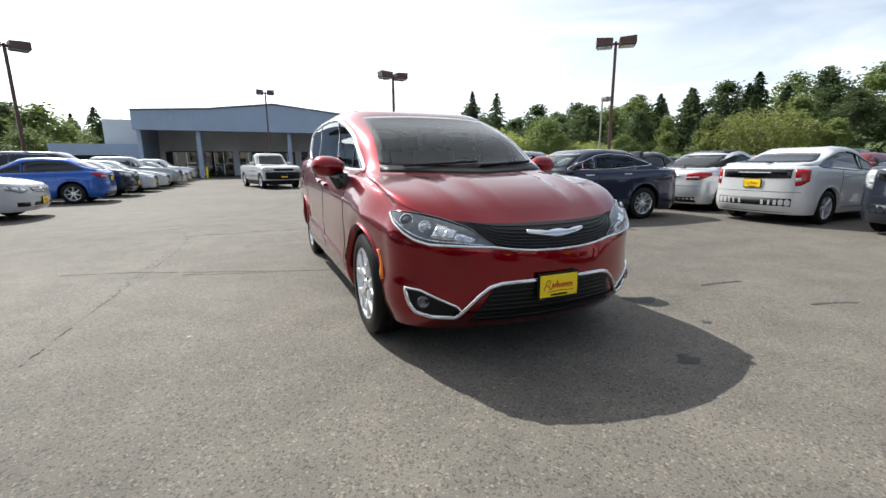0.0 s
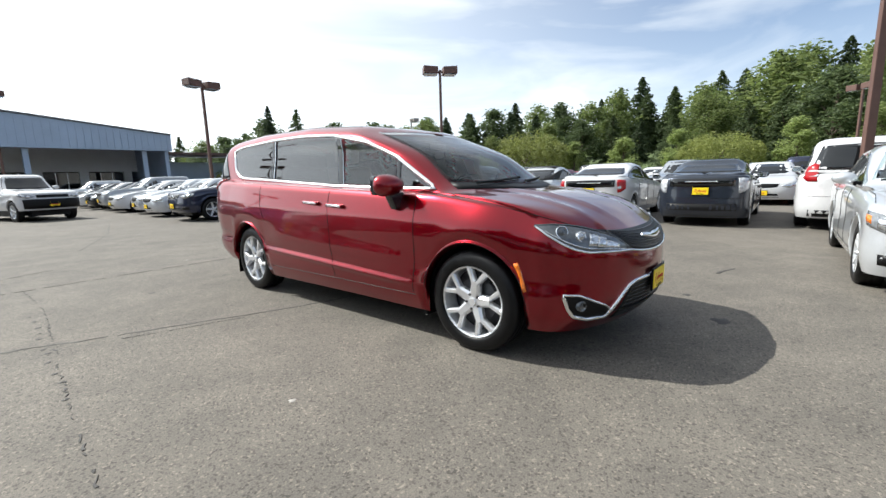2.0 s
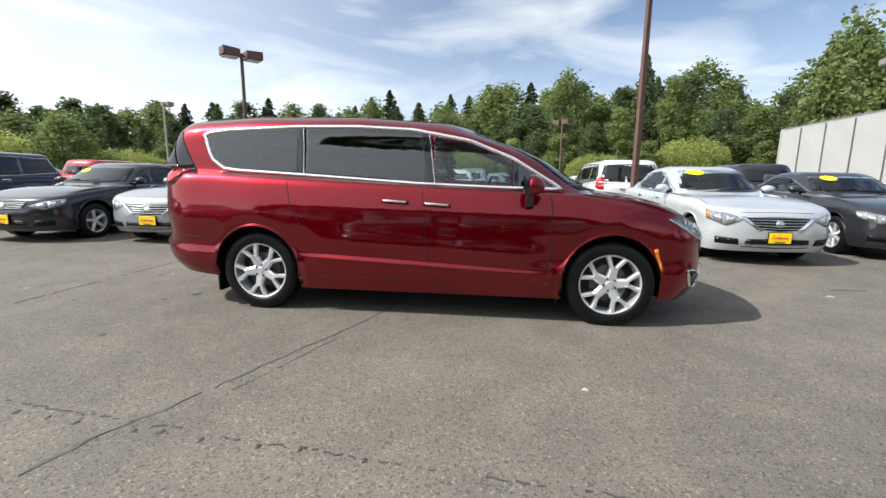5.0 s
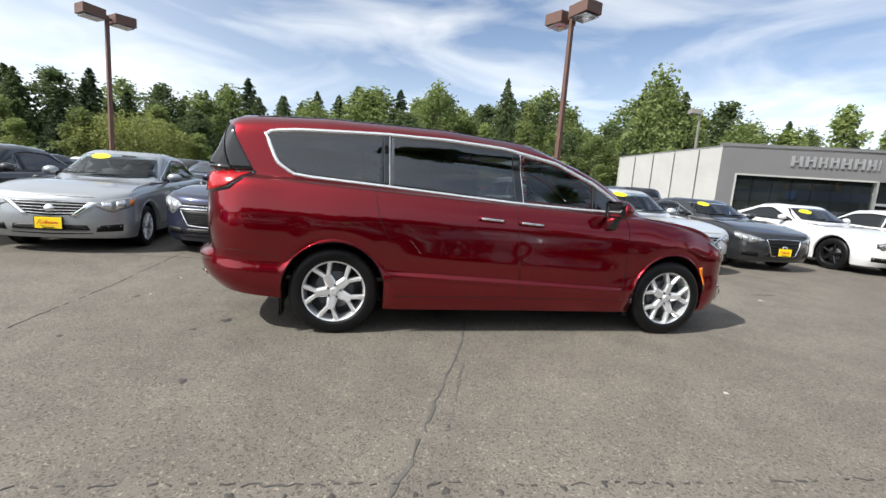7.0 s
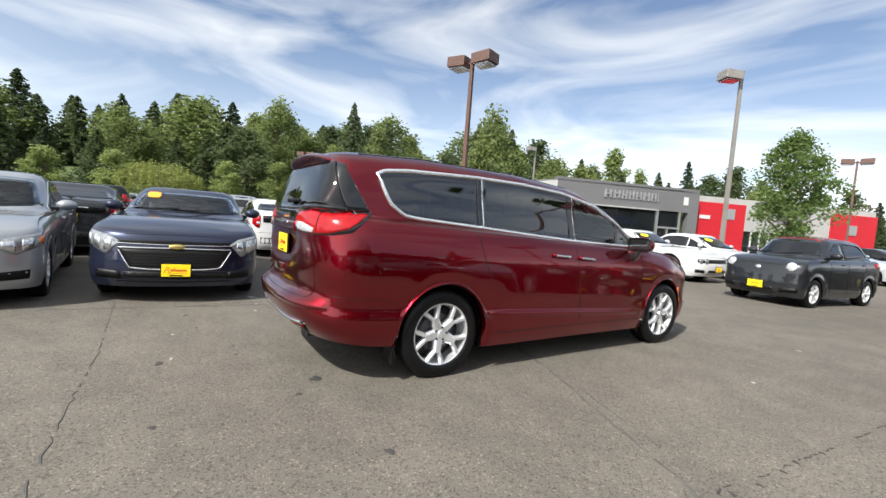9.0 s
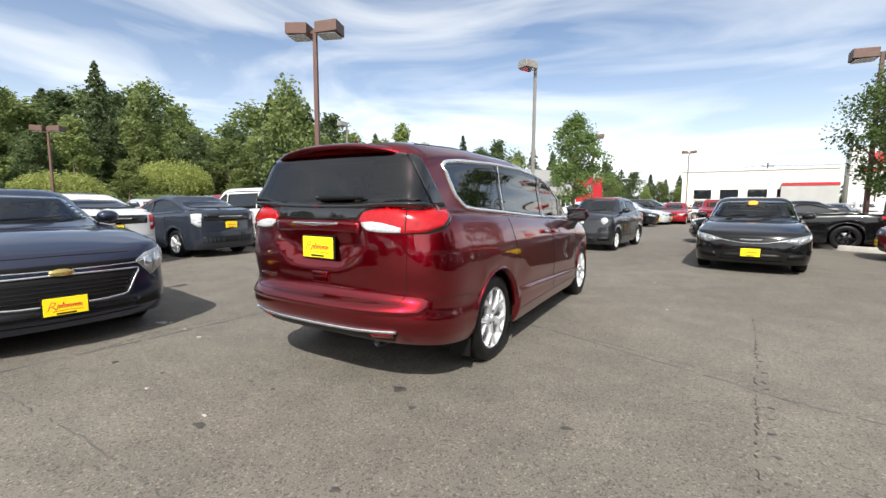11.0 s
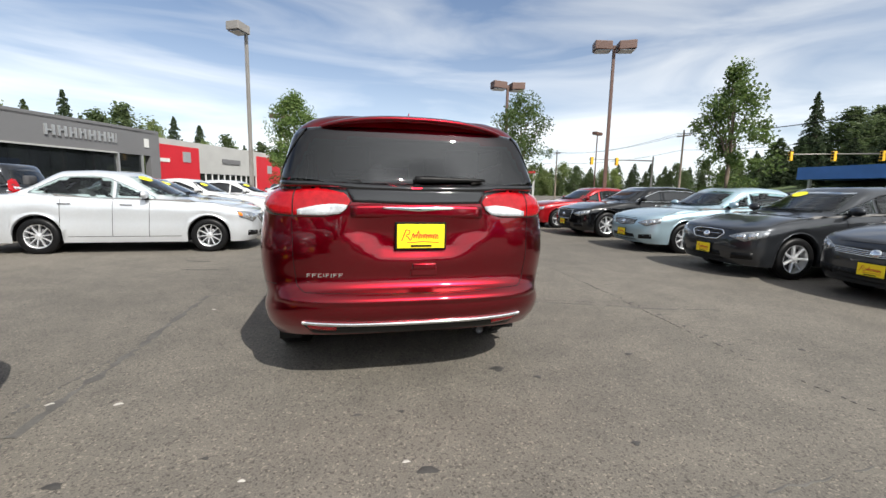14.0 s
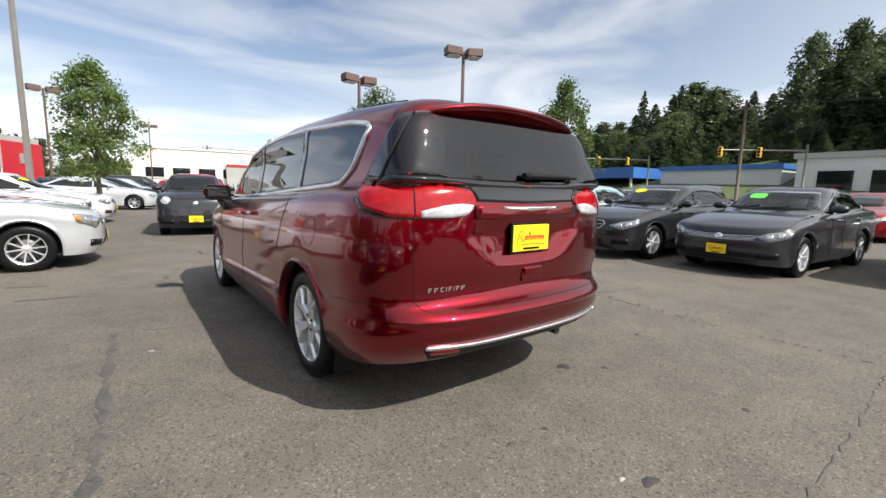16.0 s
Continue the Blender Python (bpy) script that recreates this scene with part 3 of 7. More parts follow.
def spec_for(kind, wb, fo, ro, width, height, hub=.32, **kw):
    """Body outlines for a kind of car. y runs back from the front axle, z up from the ground."""
    hw, L = width / 2, wb + ro
    ra = hub + .055
    s = dict(kind=kind, wb=wb, fo=fo, ro=ro, hub=hub, arch=ra, track=hw - .03, H=height, L=L)
    if kind in ("suv", "pickup"):
        b0, hood, cowl, wt, belt, rear = .30, .98, .55, 1.25, 1.08, 1.12
    elif kind == "minivan":
        b0, hood, cowl, wt, belt, rear = .24, .88, .30, 1.15, 1.05, 1.08
    elif kind == "hatch":
        b0, hood, cowl, wt, belt, rear = .20, .80, .32, 1.25, .95, 1.06
    elif kind == "coupe":
        b0, hood, cowl, wt, belt, rear = .20, .82, .75, 1.45, .98, 1.05
    else:
        b0, hood, cowl, wt, belt, rear = .20, .80, .46, 1.28, .95, 1.03
    b0, hood, cowl, wt = kw.get("b0", b0), kw.get("hood", hood), kw.get("cowl", cowl), kw.get("wt", wt)
    belt, rear = kw.get("belt", belt), kw.get("rear", rear)
    # rear glass: foot and head
    if kind == "sedan":
        rgb, rgt = wb + ro - .52, wb - .12
    elif kind == "coupe":
        rgb, rgt = wb + ro - .55, wb - .45
    elif kind == "hatch":
        rgb, rgt = wb + ro - .12, wb + .05
    elif kind == "pickup":
        rgb, rgt = 1.95 + .25, 1.95 + .05
    else:
        rgb, rgt = wb + ro - .10, wb + ro - .36
    rgb, rgt = kw.get("rgb", rgb), kw.get("rgt", rgt)
    front = -fo
    H = height
    s.update(cowl=cowl, belt=belt, wt=wt, rgb=rgb, rgt=rgt, hood=hood, front=front)
    def zb(d):
        return [(front, hood - .05 + d), (-.35, hood + .02 + d), (cowl + .15, belt - .01 + d), (wb, rear - .03 + d), (L, rear - .02 + d)]
    R = []
    R.append(dict(yf=front + .10, yr=L - .10, w=hw - .045, z=b0, low=True))
    R.append(dict(yf=front + .02, yr=L - .02, w=hw - .018, z=b0 + .10, low=True))
    R.append(dict(yf=front, yr=L, w=hw - .004, z=b0 + .26, low=True))
    R.append(dict(yf=front + .015, yr=L - .01, w=hw - .012, z=[(front, b0 + .40), (wb / 2, b0 + .42), (L, b0 + .45)], low=True))
    R.append(dict(yf=front + .04, yr=L - .03, w=hw - .004, z=[(front, hood - .13), (0, hood - .06), (wb / 2, belt - .17), (L, rear - .22)], low=True))
    R.append(dict(yf=front + .09, yr=L - .045, w=hw - .045, z=zb(0), low=True))
    R.append(dict(yf=front + .19, yr=L - .10, w=hw - .085, z=zb(.028), ys=-.30, ye=wb + .30))
    yc2 = (front + .19 + cowl) / 2
    R.append(dict(yf=yc2, yr=(L - .1 + rgb) / 2, w=hw - .105, z=[(yc2, (hood + belt) / 2 + .05), (cowl + .2, belt + .02), (wb, rear + .005), (L, rear + .005)],
                  ys=.1, ye=max((wb + .25 + rgb) / 2 - .15, wb - .2), crown=.02, nf=2.8))
    R.append(dict(yf=cowl, yr=rgb, w=hw - .115, z=[(cowl, belt + .05), (cowl + .4, belt + .035), (wb, rear + .025), (rgb, rear + .02)],
                  ys=cowl + .50, ye=rgb - .28, nf=2.2, nr=2.4))
    gm = .52
    R.append(dict(yf=cowl + (wt - cowl) * gm, yr=rgb + (rgt - rgb) * gm, w=hw - .19,
                  z=[(cowl, belt + (H - .06 - belt) * .52), (wb, belt + (H - .06 - belt) * .54)], ys=cowl + .5 + (wt - cowl) * .42, ye=rgb - .28 + (rgt - rgb) * .45, nf=2.2, nr=2.4))
    zr = [(wt, H - .075), ((wt + rgt) / 2, H - .05), (rgt, H - .085 if kind in ("sedan", "hatch", "coupe") else H - .06)]
    R.append(dict(yf=wt, yr=rgt, w=hw - .30, z=zr, ys=wt + .30, ye=rgt - .22, nf=2.4, nr=2.6))
    R.append(dict(yf=wt + .10, yr=rgt - .06, w=hw - .38, z=[(y, z + .035) for y, z in zr], ys=wt + .33, ye=rgt - .24, nf=2.4, nr=2.6))
    R.append(dict(yf=wt + .22, yr=rgt - .14, w=(hw - .38) * .5, z=[(y, z + .048) for y, z in zr], ys=wt + .36, ye=rgt - .26))
    R.append(dict(yf=wt + .26, yr=rgt - .16, w=.001, z=[(y, z + .05) for y, z in zr], ys=wt + .38, ye=rgt - .28))
    s["rings"] = R
    s["subs"] = [1, 2, 2, 2, 2, 2, 3, 4, 5, 5, 2, 2, 2]
    s["hw"] = hw
    s.update(kw)
    return s


def side_window(s):
    """Lower and upper chains of the side glass, front tip to rear tip."""
    c, wt, H, b, wb = s["cowl"], s["wt"], s["H"], s["belt"], s["wb"]
    rgt, rgb, kind = s["rgt"], s["rgb"], s["kind"]
    rear_z = knots(wb, [(c, b + .05), (wb, b + .10)])
    top = H - .108
    y0 = c + .42
    if kind in ("suv", "minivan"):
        y1, yt1 = rgb - .22, rgt - .16
    elif kind == "pickup":
        y1, yt1 = rgb - .10, rgt - .12
    elif kind == "coupe":
        y1, yt1 = rgb - .75, rgt - .25
    else:
        y1, yt1 = rgb - .42, rgt - .22
    low = [(y0, b + .045), ((y0 + y1) / 2, b + .05), (y1, rear_z + .02)]
    high = [(y0 + .02, b + .075), (wt + .36, top - .03), ((wt + yt1) / 2 + .1, top), (yt1, top - .03), (y1 + .01, rear_z + .04)]
    return low, high, (y0, y1, top)


def split_chain(low, high, cuts, gap):
    """Cuts the strip between two chains at the given y."""
    out = []
    ly, hy = np.array(low), np.array(high)
    lo = lambda y: float(np.interp(y, ly[:, 0], ly[:, 1]))
    hi = lambda y: float(np.interp(y, hy[:, 0], hy[:, 1]))
    ends = [low[0][0]] + cuts + [low[-1][0]]
    for i, (a, b) in enumerate(zip(ends, ends[1:])):
        a2, b2 = a + (gap if i else 0), b - (gap if i < len(ends) - 2 else 0)
        ys = np.linspace(a2, b2, 9)
        out.append(([(y, lo(y)) for y in ys], [(y, max(hi(y), lo(y) + .004)) for y in ys]))
    return out


def car(name, m, spec, colour, label, category="car", group="parked cars", fine=True, see=False, front=True, back=True,
        grille="bars", plates=(True, True), sticker=None, roof=None, lamps="wide", soft=False):
    """A whole parked car with its parts. m: pose of the middle of its front axle on the ground, the front looks to -y."""
    s = spec
    top = empty(name, m, label, category, group)
    sh = Shell(s, fine)
    hw, H, b, wb, L, fr = s["hw"], s["H"], s["belt"], s["wb"], s["L"], s["front"]
    kind = s["kind"]
    low, high, (wy0, wy1, wtop) = side_window(s)
    cuts = {"sedan": [wb * .56], "hatch": [wb * .55], "coupe": [], "suv": [wb * .52, wb * .98], "minivan": [wb * .5, wb * .97], "pickup": [1.42]}[kind]
    if kind in ("sedan",):
        cuts = [wb * .57]
    panes = split_chain(low, high, cuts, .025)
    g = s.get("glass_dark", False)
    # front and rear glass outlines, (x, z)
    fx0, fx1 = hw - .185, hw - .335
    wlow = [(-fx0, b + .095), (-fx0 * .5, b + .07), (0, b + .065), (fx0 * .5, b + .07), (fx0, b + .095)]
    whigh = [(-fx1, H - .105), (0, H - .085), (fx1, H - .105)]
    rear0 = knots(wb, [(0, b), (wb, s["rings"][8]["z"][-1][1])])
    rlow = [(-fx0 + .03, rear0 + .055), (0, rear0 + .04), (fx0 - .03, rear0 + .055)]
    rhigh = [(-fx1 + .02, H - .15), (0, H - .13), (fx1 - .02, H - .15)]
    if see:
        cutp = [("S", grow(lo + hi[::-1], .035)) for lo, hi in panes]
        cutp.append(("F", grow(wlow + whigh[::-1], .05)))
        cutp.append(("B", grow(rlow + rhigh[::-1], .05)))
    n = 14 if fine else 7
    glass = PANE if see else DARK_GLASS
    for i, (lo, hi) in enumerate(panes):
        sh.patch("side_window", "L", lo, hi, glass if not (g and i > 0) else (TINT if see else DARK_GLASS), top, n=n, m=6 if fine else 3, lift=.003, both=True)
    sh.patch("windscreen", "F", wlow, whigh, glass, top, n=n, m=8 if fine else 4, lift=.003)
    sh.patch("rear_window", "B", rlow, rhigh, (TINT if g else glass) if see else DARK_GLASS, top, n=n, m=6 if fine else 4, lift=.003)
    trim_m = CHROME if s.get("chrome") else GLOSS_BLACK
    if fine:
        sh.line("window_trim", "L", low + high[::-1], .009, trim_m, top, n=60, closed=True, both=True)
        # door seams
        for y in [wy0 + .08] + cuts[:1] + ([min(wb * .56 + .82, wb - s["arch"] + .12)] if kind not in ("coupe", "pickup") else []):
            z1 = knots(y, [(p[0], p[1]) for p in low]) - .02
            sh.line("door_seam", "L", [(y + .03, .30), (y + .02, .5), (y - .01, z1)], .0045, BLACK, top, n=14, both=True)
        sh.line("sill_seam", "L", [(s["arch"] + .1, .31), (wb - s["arch"] - .08, .31)], .0045, BLACK, top, n=14, both=True)
    # door handles
    for y in ([cuts[0] - .22, cuts[0] + .72] if cuts and kind != "pickup" else [cuts[0] - .2 if cuts else wb * .52]):
        z = b - .08 + .03 * (y / wb)
        for sx in "LR":
            loc, nor = sh.at(sx, y, z)
            bm = box_bm(-.014, .022, -.10, .10, -.013, .015, .01, 2)
            o = part("door_handle", bm, CHROME if s.get("chrome") else colour, top, smooth=True)
            o.matrix_basis = Matrix.Translation(loc) @ (Matrix.Identity(4) if sx == "L" else pose(0, 0, 0, 0, 0, 180))
    # mirrors
    for sx in (1, -1):
        loc, nor = sh.at("L" if sx > 0 else "R", wy0 + .14, b + .04)
        bm = bmesh.new()
        bmesh.ops.create_uvsphere(bm, u_segments=12, v_segments=8, radius=1)
        for v in bm.verts:
            v.co = Vector((v.co.x * .12 + .14, v.co.y * (.085 if v.co.y < 0 else .03), v.co.z * .075 + .08))
        mi = part("wing_mirror", bm, colour if s.get("mirror", True) else BLACK, top, smooth=True)
        mi.matrix_basis = Matrix.Translation(loc) @ Matrix.Diagonal((sx, 1, 1, 1))
        if fine:
            mf = part("mirror_foot", box_bm(-.02, .06, -.03, .02, -.01, .045, .008, 1), BLACK, mi)
            part("mirror_glass", box_bm(.05, .23, .028, .034, .03, .135, .01, 1), CHROME, mi)
    # lamps
    hz = s["hood"]
    if front:
        if lamps in ("round", "quad"):
            k = 1 if lamps == "round" else .82
            zl = hz - .08 if lamps == "round" else sum(s.get("gz", (hz - .2, hz - .09))) / 2
            for x in ((hw - .22,) if lamps == "round" else (hw - .25, hw - .45)):
                for sx in (1, -1):
                    loc, nor = sh.near((sx * x, fr + .12, zl))
                    v, f = lathe([(.001, .030), (.05 * k, .026), (.085 * k, .014), (.09 * k, -.03)], 20, "z")
                    o = raw("headlight", v, f, CLEAR_LENS if lamps == "round" else LAMP_SILVER, top, "round clear headlight")
                    o.matrix_basis = Matrix.Translation(loc) @ Vector((nor.x * .4, nor.y, nor.z * .3)).to_track_quat("Z", "Y").to_matrix().to_4x4()
                    v, f = tube([(.088 * k * math.cos(t), .088 * k * math.sin(t), .012) for t in np.linspace(0, 2 * math.pi, 21)[:-1]], .008, 6, True)
                    raw("lamp_ring", v, f, CHROME if lamps == "round" else GLOSS_BLACK, o)
        else:
            d = s.get("hl_in", .40)
            k = s.get("hl_h", 1.5)
            lo = [(hw - d, fr, hz - .162), (hw - .20, fr + .10, hz - .105 - .08 * k), (hw - .05, fr + .36, hz - .075 - .045 * k)]
            hi = [(hw - d, fr, hz - .150), (hw - .24, fr + .12, hz - .085), (hw - .07, fr + .44, hz - .035)]
            for sx in (1, -1):
                lo1, hi1 = [(sx * x, y, z) for x, y, z in lo], [(sx * x, y, z) for x, y, z in hi]
                lamp = sh.patch("headlight", "N", lo1, hi1, LAMP_MID if fine else LAMP_SILVER, top, "clear swept-back headlight", n=14 if fine else 7, m=5 if fine else 3, lift=.007, skirt=.012)
                if fine:
                    L9, H9 = resample(lo1, 10), resample(hi1, 10)
                    mid = lambda f, a, b: [tuple(np.array(p) * (1 - f) + np.array(q) * f) for p, q in zip(L9, H9)][a:b]
                    sh.patch("lamp_reflector", "N", mid(.18, 2, 5), mid(.82, 2, 5), LAMP_SILVER, lamp, n=6, m=3, lift=.010, skirt=.006)
                    sh.patch("lamp_reflector", "N", mid(.14, 5, 8), mid(.80, 5, 8), LAMP_SILVER, lamp, n=6, m=3, lift=.0115, skirt=.006)
                    sh.patch("turn_lens", "N", mid(.25, 8, 10), mid(.75, 8, 10), AMBER_LENS if s.get("amber", False) else CLEAR_LENS, lamp, n=4, m=3, lift=.010, skirt=.006)
        gw = s.get("gw", hw - .46)
        g0, g1 = s.get("gz", (hz - .20, hz - .09))
        bar = lambda nm, pts, r, m_=CHROME, n=24, **k: sh.line(nm, "F", pts, r, m_, top, n=n, lift=.006, **k)
        area = lambda nm, lo, hi, m_=BLACK, lb="", lift=.004: sh.patch(nm, "F", lo, hi, m_, top, lb, n=18 if fine else 8, m=5, lift=lift)
        emb = (g0 + g1) / 2 - .005
        if grille == "vee":
            area("grille", [(-gw * .55, g0), (0, g0 - .02), (gw * .55, g0)], [(-gw, g1), (0, g1 + .012), (gw, g1)], lb="black grille with chrome bars")
            for t in (.12, .34, .56, .78, .97):
                z, w = g0 + (g1 - g0) * t, gw * (.55 + .43 * t)
                bar("grille_bar", [(-w, z), (0, z - .015 + .02 * t), (w, z)], .0065)
            for sx in (1, -1):
                sh.patch("grille_wing", "F", [(sx * gw * .50, g0 - .02), (sx * gw * .62, g0 - .02)], [(sx * gw * .97, g1 + .01), (sx * gw * 1.16, g1 + .005)], CHROME, top, "chrome grille wing", n=5, m=8, lift=.008)
        elif grille == "split":
            area("grille", [(-gw * .78, g0), (-gw * .5, g0 - .015), (0, g0 - .02), (gw * .5, g0 - .015), (gw * .78, g0)], [(-gw, g1 - .075), (0, g1 - .068), (gw, g1 - .075)], lb="black lower grille")
            area("upper_grille", [(-gw * 1.0, g1 - .022), (0, g1 - .028), (gw * 1.0, g1 - .022)], [(-gw * 1.06, g1 + .012), (0, g1 + .02), (gw * 1.06, g1 + .012)])
            bar("grille_surround", [(-gw * .78, g0), (-gw * .5, g0 - .015), (0, g0 - .02), (gw * .5, g0 - .015), (gw * .78, g0), (gw, g1 - .075), (0, g1 - .068), (-gw, g1 - .075)], .010, closed=True, n=60)
            bar("upper_chrome", [(-gw * 1.06, g1 + .004), (-gw * 1.0, g1 - .026), (0, g1 - .032), (gw * 1.0, g1 - .026), (gw * 1.06, g1 + .004)], .006, n=40)
            for t in (.15, .3, .45, .6, .75):
                z = g0 + (g1 - .075 - g0) * t
                bar("grille_bar", [(-gw * .8, z), (gw * .8, z)], .003, GLOSS_BLACK)
            emb = g1 - .05
        elif grille == "smile":
            area("grille", [(-gw * 1.05, g0 + .045), (-gw * .5, g0), (0, g0 - .015), (gw * .5, g0), (gw * 1.05, g0 + .045)], [(-gw * 1.1, g1 - .035), (0, g1 - .012), (gw * 1.1, g1 - .035)], lb="black slim grille")
            bar("grille_chrome", [(-gw * 1.1, g1 - .05), (-gw * .5, g0), (0, g0 - .015), (gw * .5, g0), (gw * 1.1, g1 - .05)], .008, n=40)
            bar("emblem_wing", [(-.17, emb + .004), (0, emb - .006), (.17, emb + .004)], .011)
        elif grille in ("hex", "square", "frame", "tall"):
            q = {"hex": (.72, .5), "square": (.94, 1), "frame": (.85, 1), "tall": (.70, 1)}[grille]
            zm = (g0 + g1) / 2 + .02
            lo = [(-gw * q[0], g0), (0, g0 - .012), (gw * q[0], g0)]
            hi = [(-gw * (.86 if grille == "hex" else 1), g1), (0, g1 + .01), (gw * (.86 if grille == "hex" else 1), g1)]
            loop = lo + ([(gw, zm)] if grille == "hex" else []) + hi[::-1] + ([(-gw, zm)] if grille == "hex" else [])
            area("grille", lo, hi, lb="black grille in chrome frame")
            if fine:
                bar("grille_surround", loop, .010, n=56, closed=True)
                for t in (.2, .4, .6, .8):
                    z = g0 + (g1 - g0) * t
                    bar("grille_bar", [(-gw * .86, z), (0, z - .008), (gw * .86, z)], .006 if grille == "hex" and t == .6 else .0035, CHROME if grille == "hex" and t == .6 else DARK_STEEL)
        elif grille == "slot":
            area("grille", [(-hw + .16, g0), (0, g0 - .01), (hw - .16, g0)], [(-hw + .16, g1), (0, g1 + .005), (hw - .16, g1)], lb="wide black slot grille")
        elif grille == "truck":
            area("grille", [(-gw, g0), (gw, g0)], [(-gw, g1), (gw, g1)], lb="black truck grille")
            area("front_bumper", [(-hw + .12, s["rings"][0]["z"] + .08), (hw - .12, s["rings"][0]["z"] + .08)], [(-hw + .10, g0 - .05), (hw - .10, g0 - .05)], lb="black front bumper", lift=.03)
            sh.patch("load_bed", "T", [(-hw + .22, s["rgb"] + .12), (hw - .22, s["rgb"] + .12)], [(-hw + .22, L - .18), (hw - .22, L - .18)], BLACK, top, "black load bed", n=8, m=8, lift=.004)
        elif grille != "none":
            area("grille", [(-gw * .85, g0), (0, g0 - .03), (gw * .85, g0)], [(-gw, g1), (0, g1 + .01), (gw, g1)], lb="black grille")
            if fine:
                for t in ((.1, .36, .62, .9) if grille == "bars" else (.12, .5, .92)):
                    z = g0 + (g1 - g0) * t
                    bar("grille_bar", [(-gw * (.86 + .12 * t), z), (0, z - .02), (gw * (.86 + .12 * t), z)], .0065)
        if fine and grille not in ("smile", "slot", "truck"):
            loc, nor = sh.at("F", 0, emb)
            v, f = lathe([(.001, .012), (.045, .012), (.055, .004), (.055, -.01)], 20, "z")
            o = raw("front_emblem", v, f, s.get("emblem", CHROME), top, "plain metal emblem")
            o.matrix_basis = Matrix.Translation(loc) @ Matrix.Translation(nor * .008) @ nor.to_track_quat("Z", "Y").to_matrix().to_4x4() @ Matrix.Diagonal((1.6 if grille == "split" else 1.1, .62 if grille == "split" else .95, 1, 1))
        b0 = s["rings"][0]["z"]
        sh.patch("lower_intake", "F", [(-gw * 1.0, b0 + .07), (0, b0 + .055), (gw * 1.0, b0 + .07)], [(-gw * .9, b0 + .19), (0, b0 + .20), (gw * .9, b0 + .19)], BLACK, top, "black lower intake", n=14, m=3, lift=.003)
        if fine:
            for z in (b0 + .11, b0 + .15):
                sh.line("intake_bar", "F", [(-gw * .9, z), (gw * .9, z)], .0035, BLACK, top, n=12, lift=.004)
            lo = [(hw - .36, fr, b0 + .10), (hw - .12, fr + .22, b0 + .11)]
            hi = [(hw - .34, fr, b0 + .19), (hw - .12, fr + .22, b0 + .21)]
            sh.patch("fog_recess", "N", lo, hi, BLACK, top, n=7, m=3, lift=.003, both=True)
            sh.line("hood_seam", "N", [(hw - .12, fr + .5, hz + .03), (hw - .13, fr + .8, hz + .1), (hw - .11, s["cowl"] + .1, b + .02)], .004, BLACK, top, n=16, both=True)
            sh.line("hood_lip", "F", [(-hw + .40, hz - .062), (0, hz - .055), (hw - .40, hz - .062)], .004, BLACK, top, n=18)
            for sx in (-1, 1):
                loc, nor = sh.at("F", sx * .25 - .1, b + .10)
                v, f = tube([loc + Vector((-.33 * sx * 0 - .3, .0, -.01)) + nor * .012, loc + nor * .02, loc + Vector((.25, .03, .03)) + nor * .012], .009, 5)
                raw("wiper", v, f, BLACK, top)
        if plates[0]:
            loc, nor = sh.at("F", s.get("plx", 0), b0 + .215)
            plate(top, Matrix.Translation(loc + Vector((0, -.014, 0))))
    if back:
        rz = knots(L, s["rings"][5]["z"])
        if s.get("tall_tail"):
            lo = [(hw - .13, L, rz - .34), (hw - .08, L - .08, rz - .33), (hw - .03, L - .22, rz - .25)]
            hi = [(hw - .15, L, rz - .04), (hw - .11, L - .1, rz - .03), (hw - .06, L - .26, rz - .05)]
            sh.patch("lower_rear_pane", "B", [(-hw + .27, rz - .20), (0, rz - .21), (hw - .27, rz - .20)], [(-hw + .26, rz - .035), (0, rz - .03), (hw - .26, rz - .035)], DARK_GLASS, top, "dark upright rear pane", n=12, m=4, lift=.004)
        elif kind in ("suv", "minivan"):
            lo = [(hw - .26, L, rz - .12), (hw - .08, L - .06, rz - .12), (hw - .03, L - .20, rz - .05)]
            hi = [(hw - .22, L - .05, rz + .20), (hw - .14, L - .1, rz + .22), (hw - .09, L - .2, rz + .16)]
        else:
            lo = [(hw - .42, L, rz - .20), (hw - .15, L - .1, rz - .20), (hw - .02, L - .34, rz - .10)]
            hi = [(hw - .42, L, rz - .06), (hw - .15, L - .12, rz - .02), (hw - .05, L - .36, rz - .03)]
        sh.patch("tail_light", "N", lo, hi, s.get("tail_lens", RED_LENS), top, s.get("tail_label", "red tail light"), n=10, m=5, lift=.008, both=True, skirt=.015)
        if fine:
            lo2 = [(p[0], p[1], p[2] * .72 + q[2] * .28) for p, q in zip(lo, hi)][:2]
            hi2 = [(p[0], p[1], p[2] * .52 + q[2] * .48) for p, q in zip(lo, hi)][:2]
            sh.patch("reversing_lens", "N", lo2, hi2, CLEAR_LENS, top, n=6, m=3, lift=.011, both=True)
            zt = s["rings"][0]["z"] + .42
            sh.line("boot_seam", "B", [(-hw + .12, zt), (hw - .12, zt)], .004, BLACK, top, n=20)
            sh.line("boot_trim", "B", [(-.30, rz - .10), (.30, rz - .10)], .012, CHROME if s.get("chrome", True) else BLACK, top, n=12, lift=.004)
        b0 = s["rings"][0]["z"]
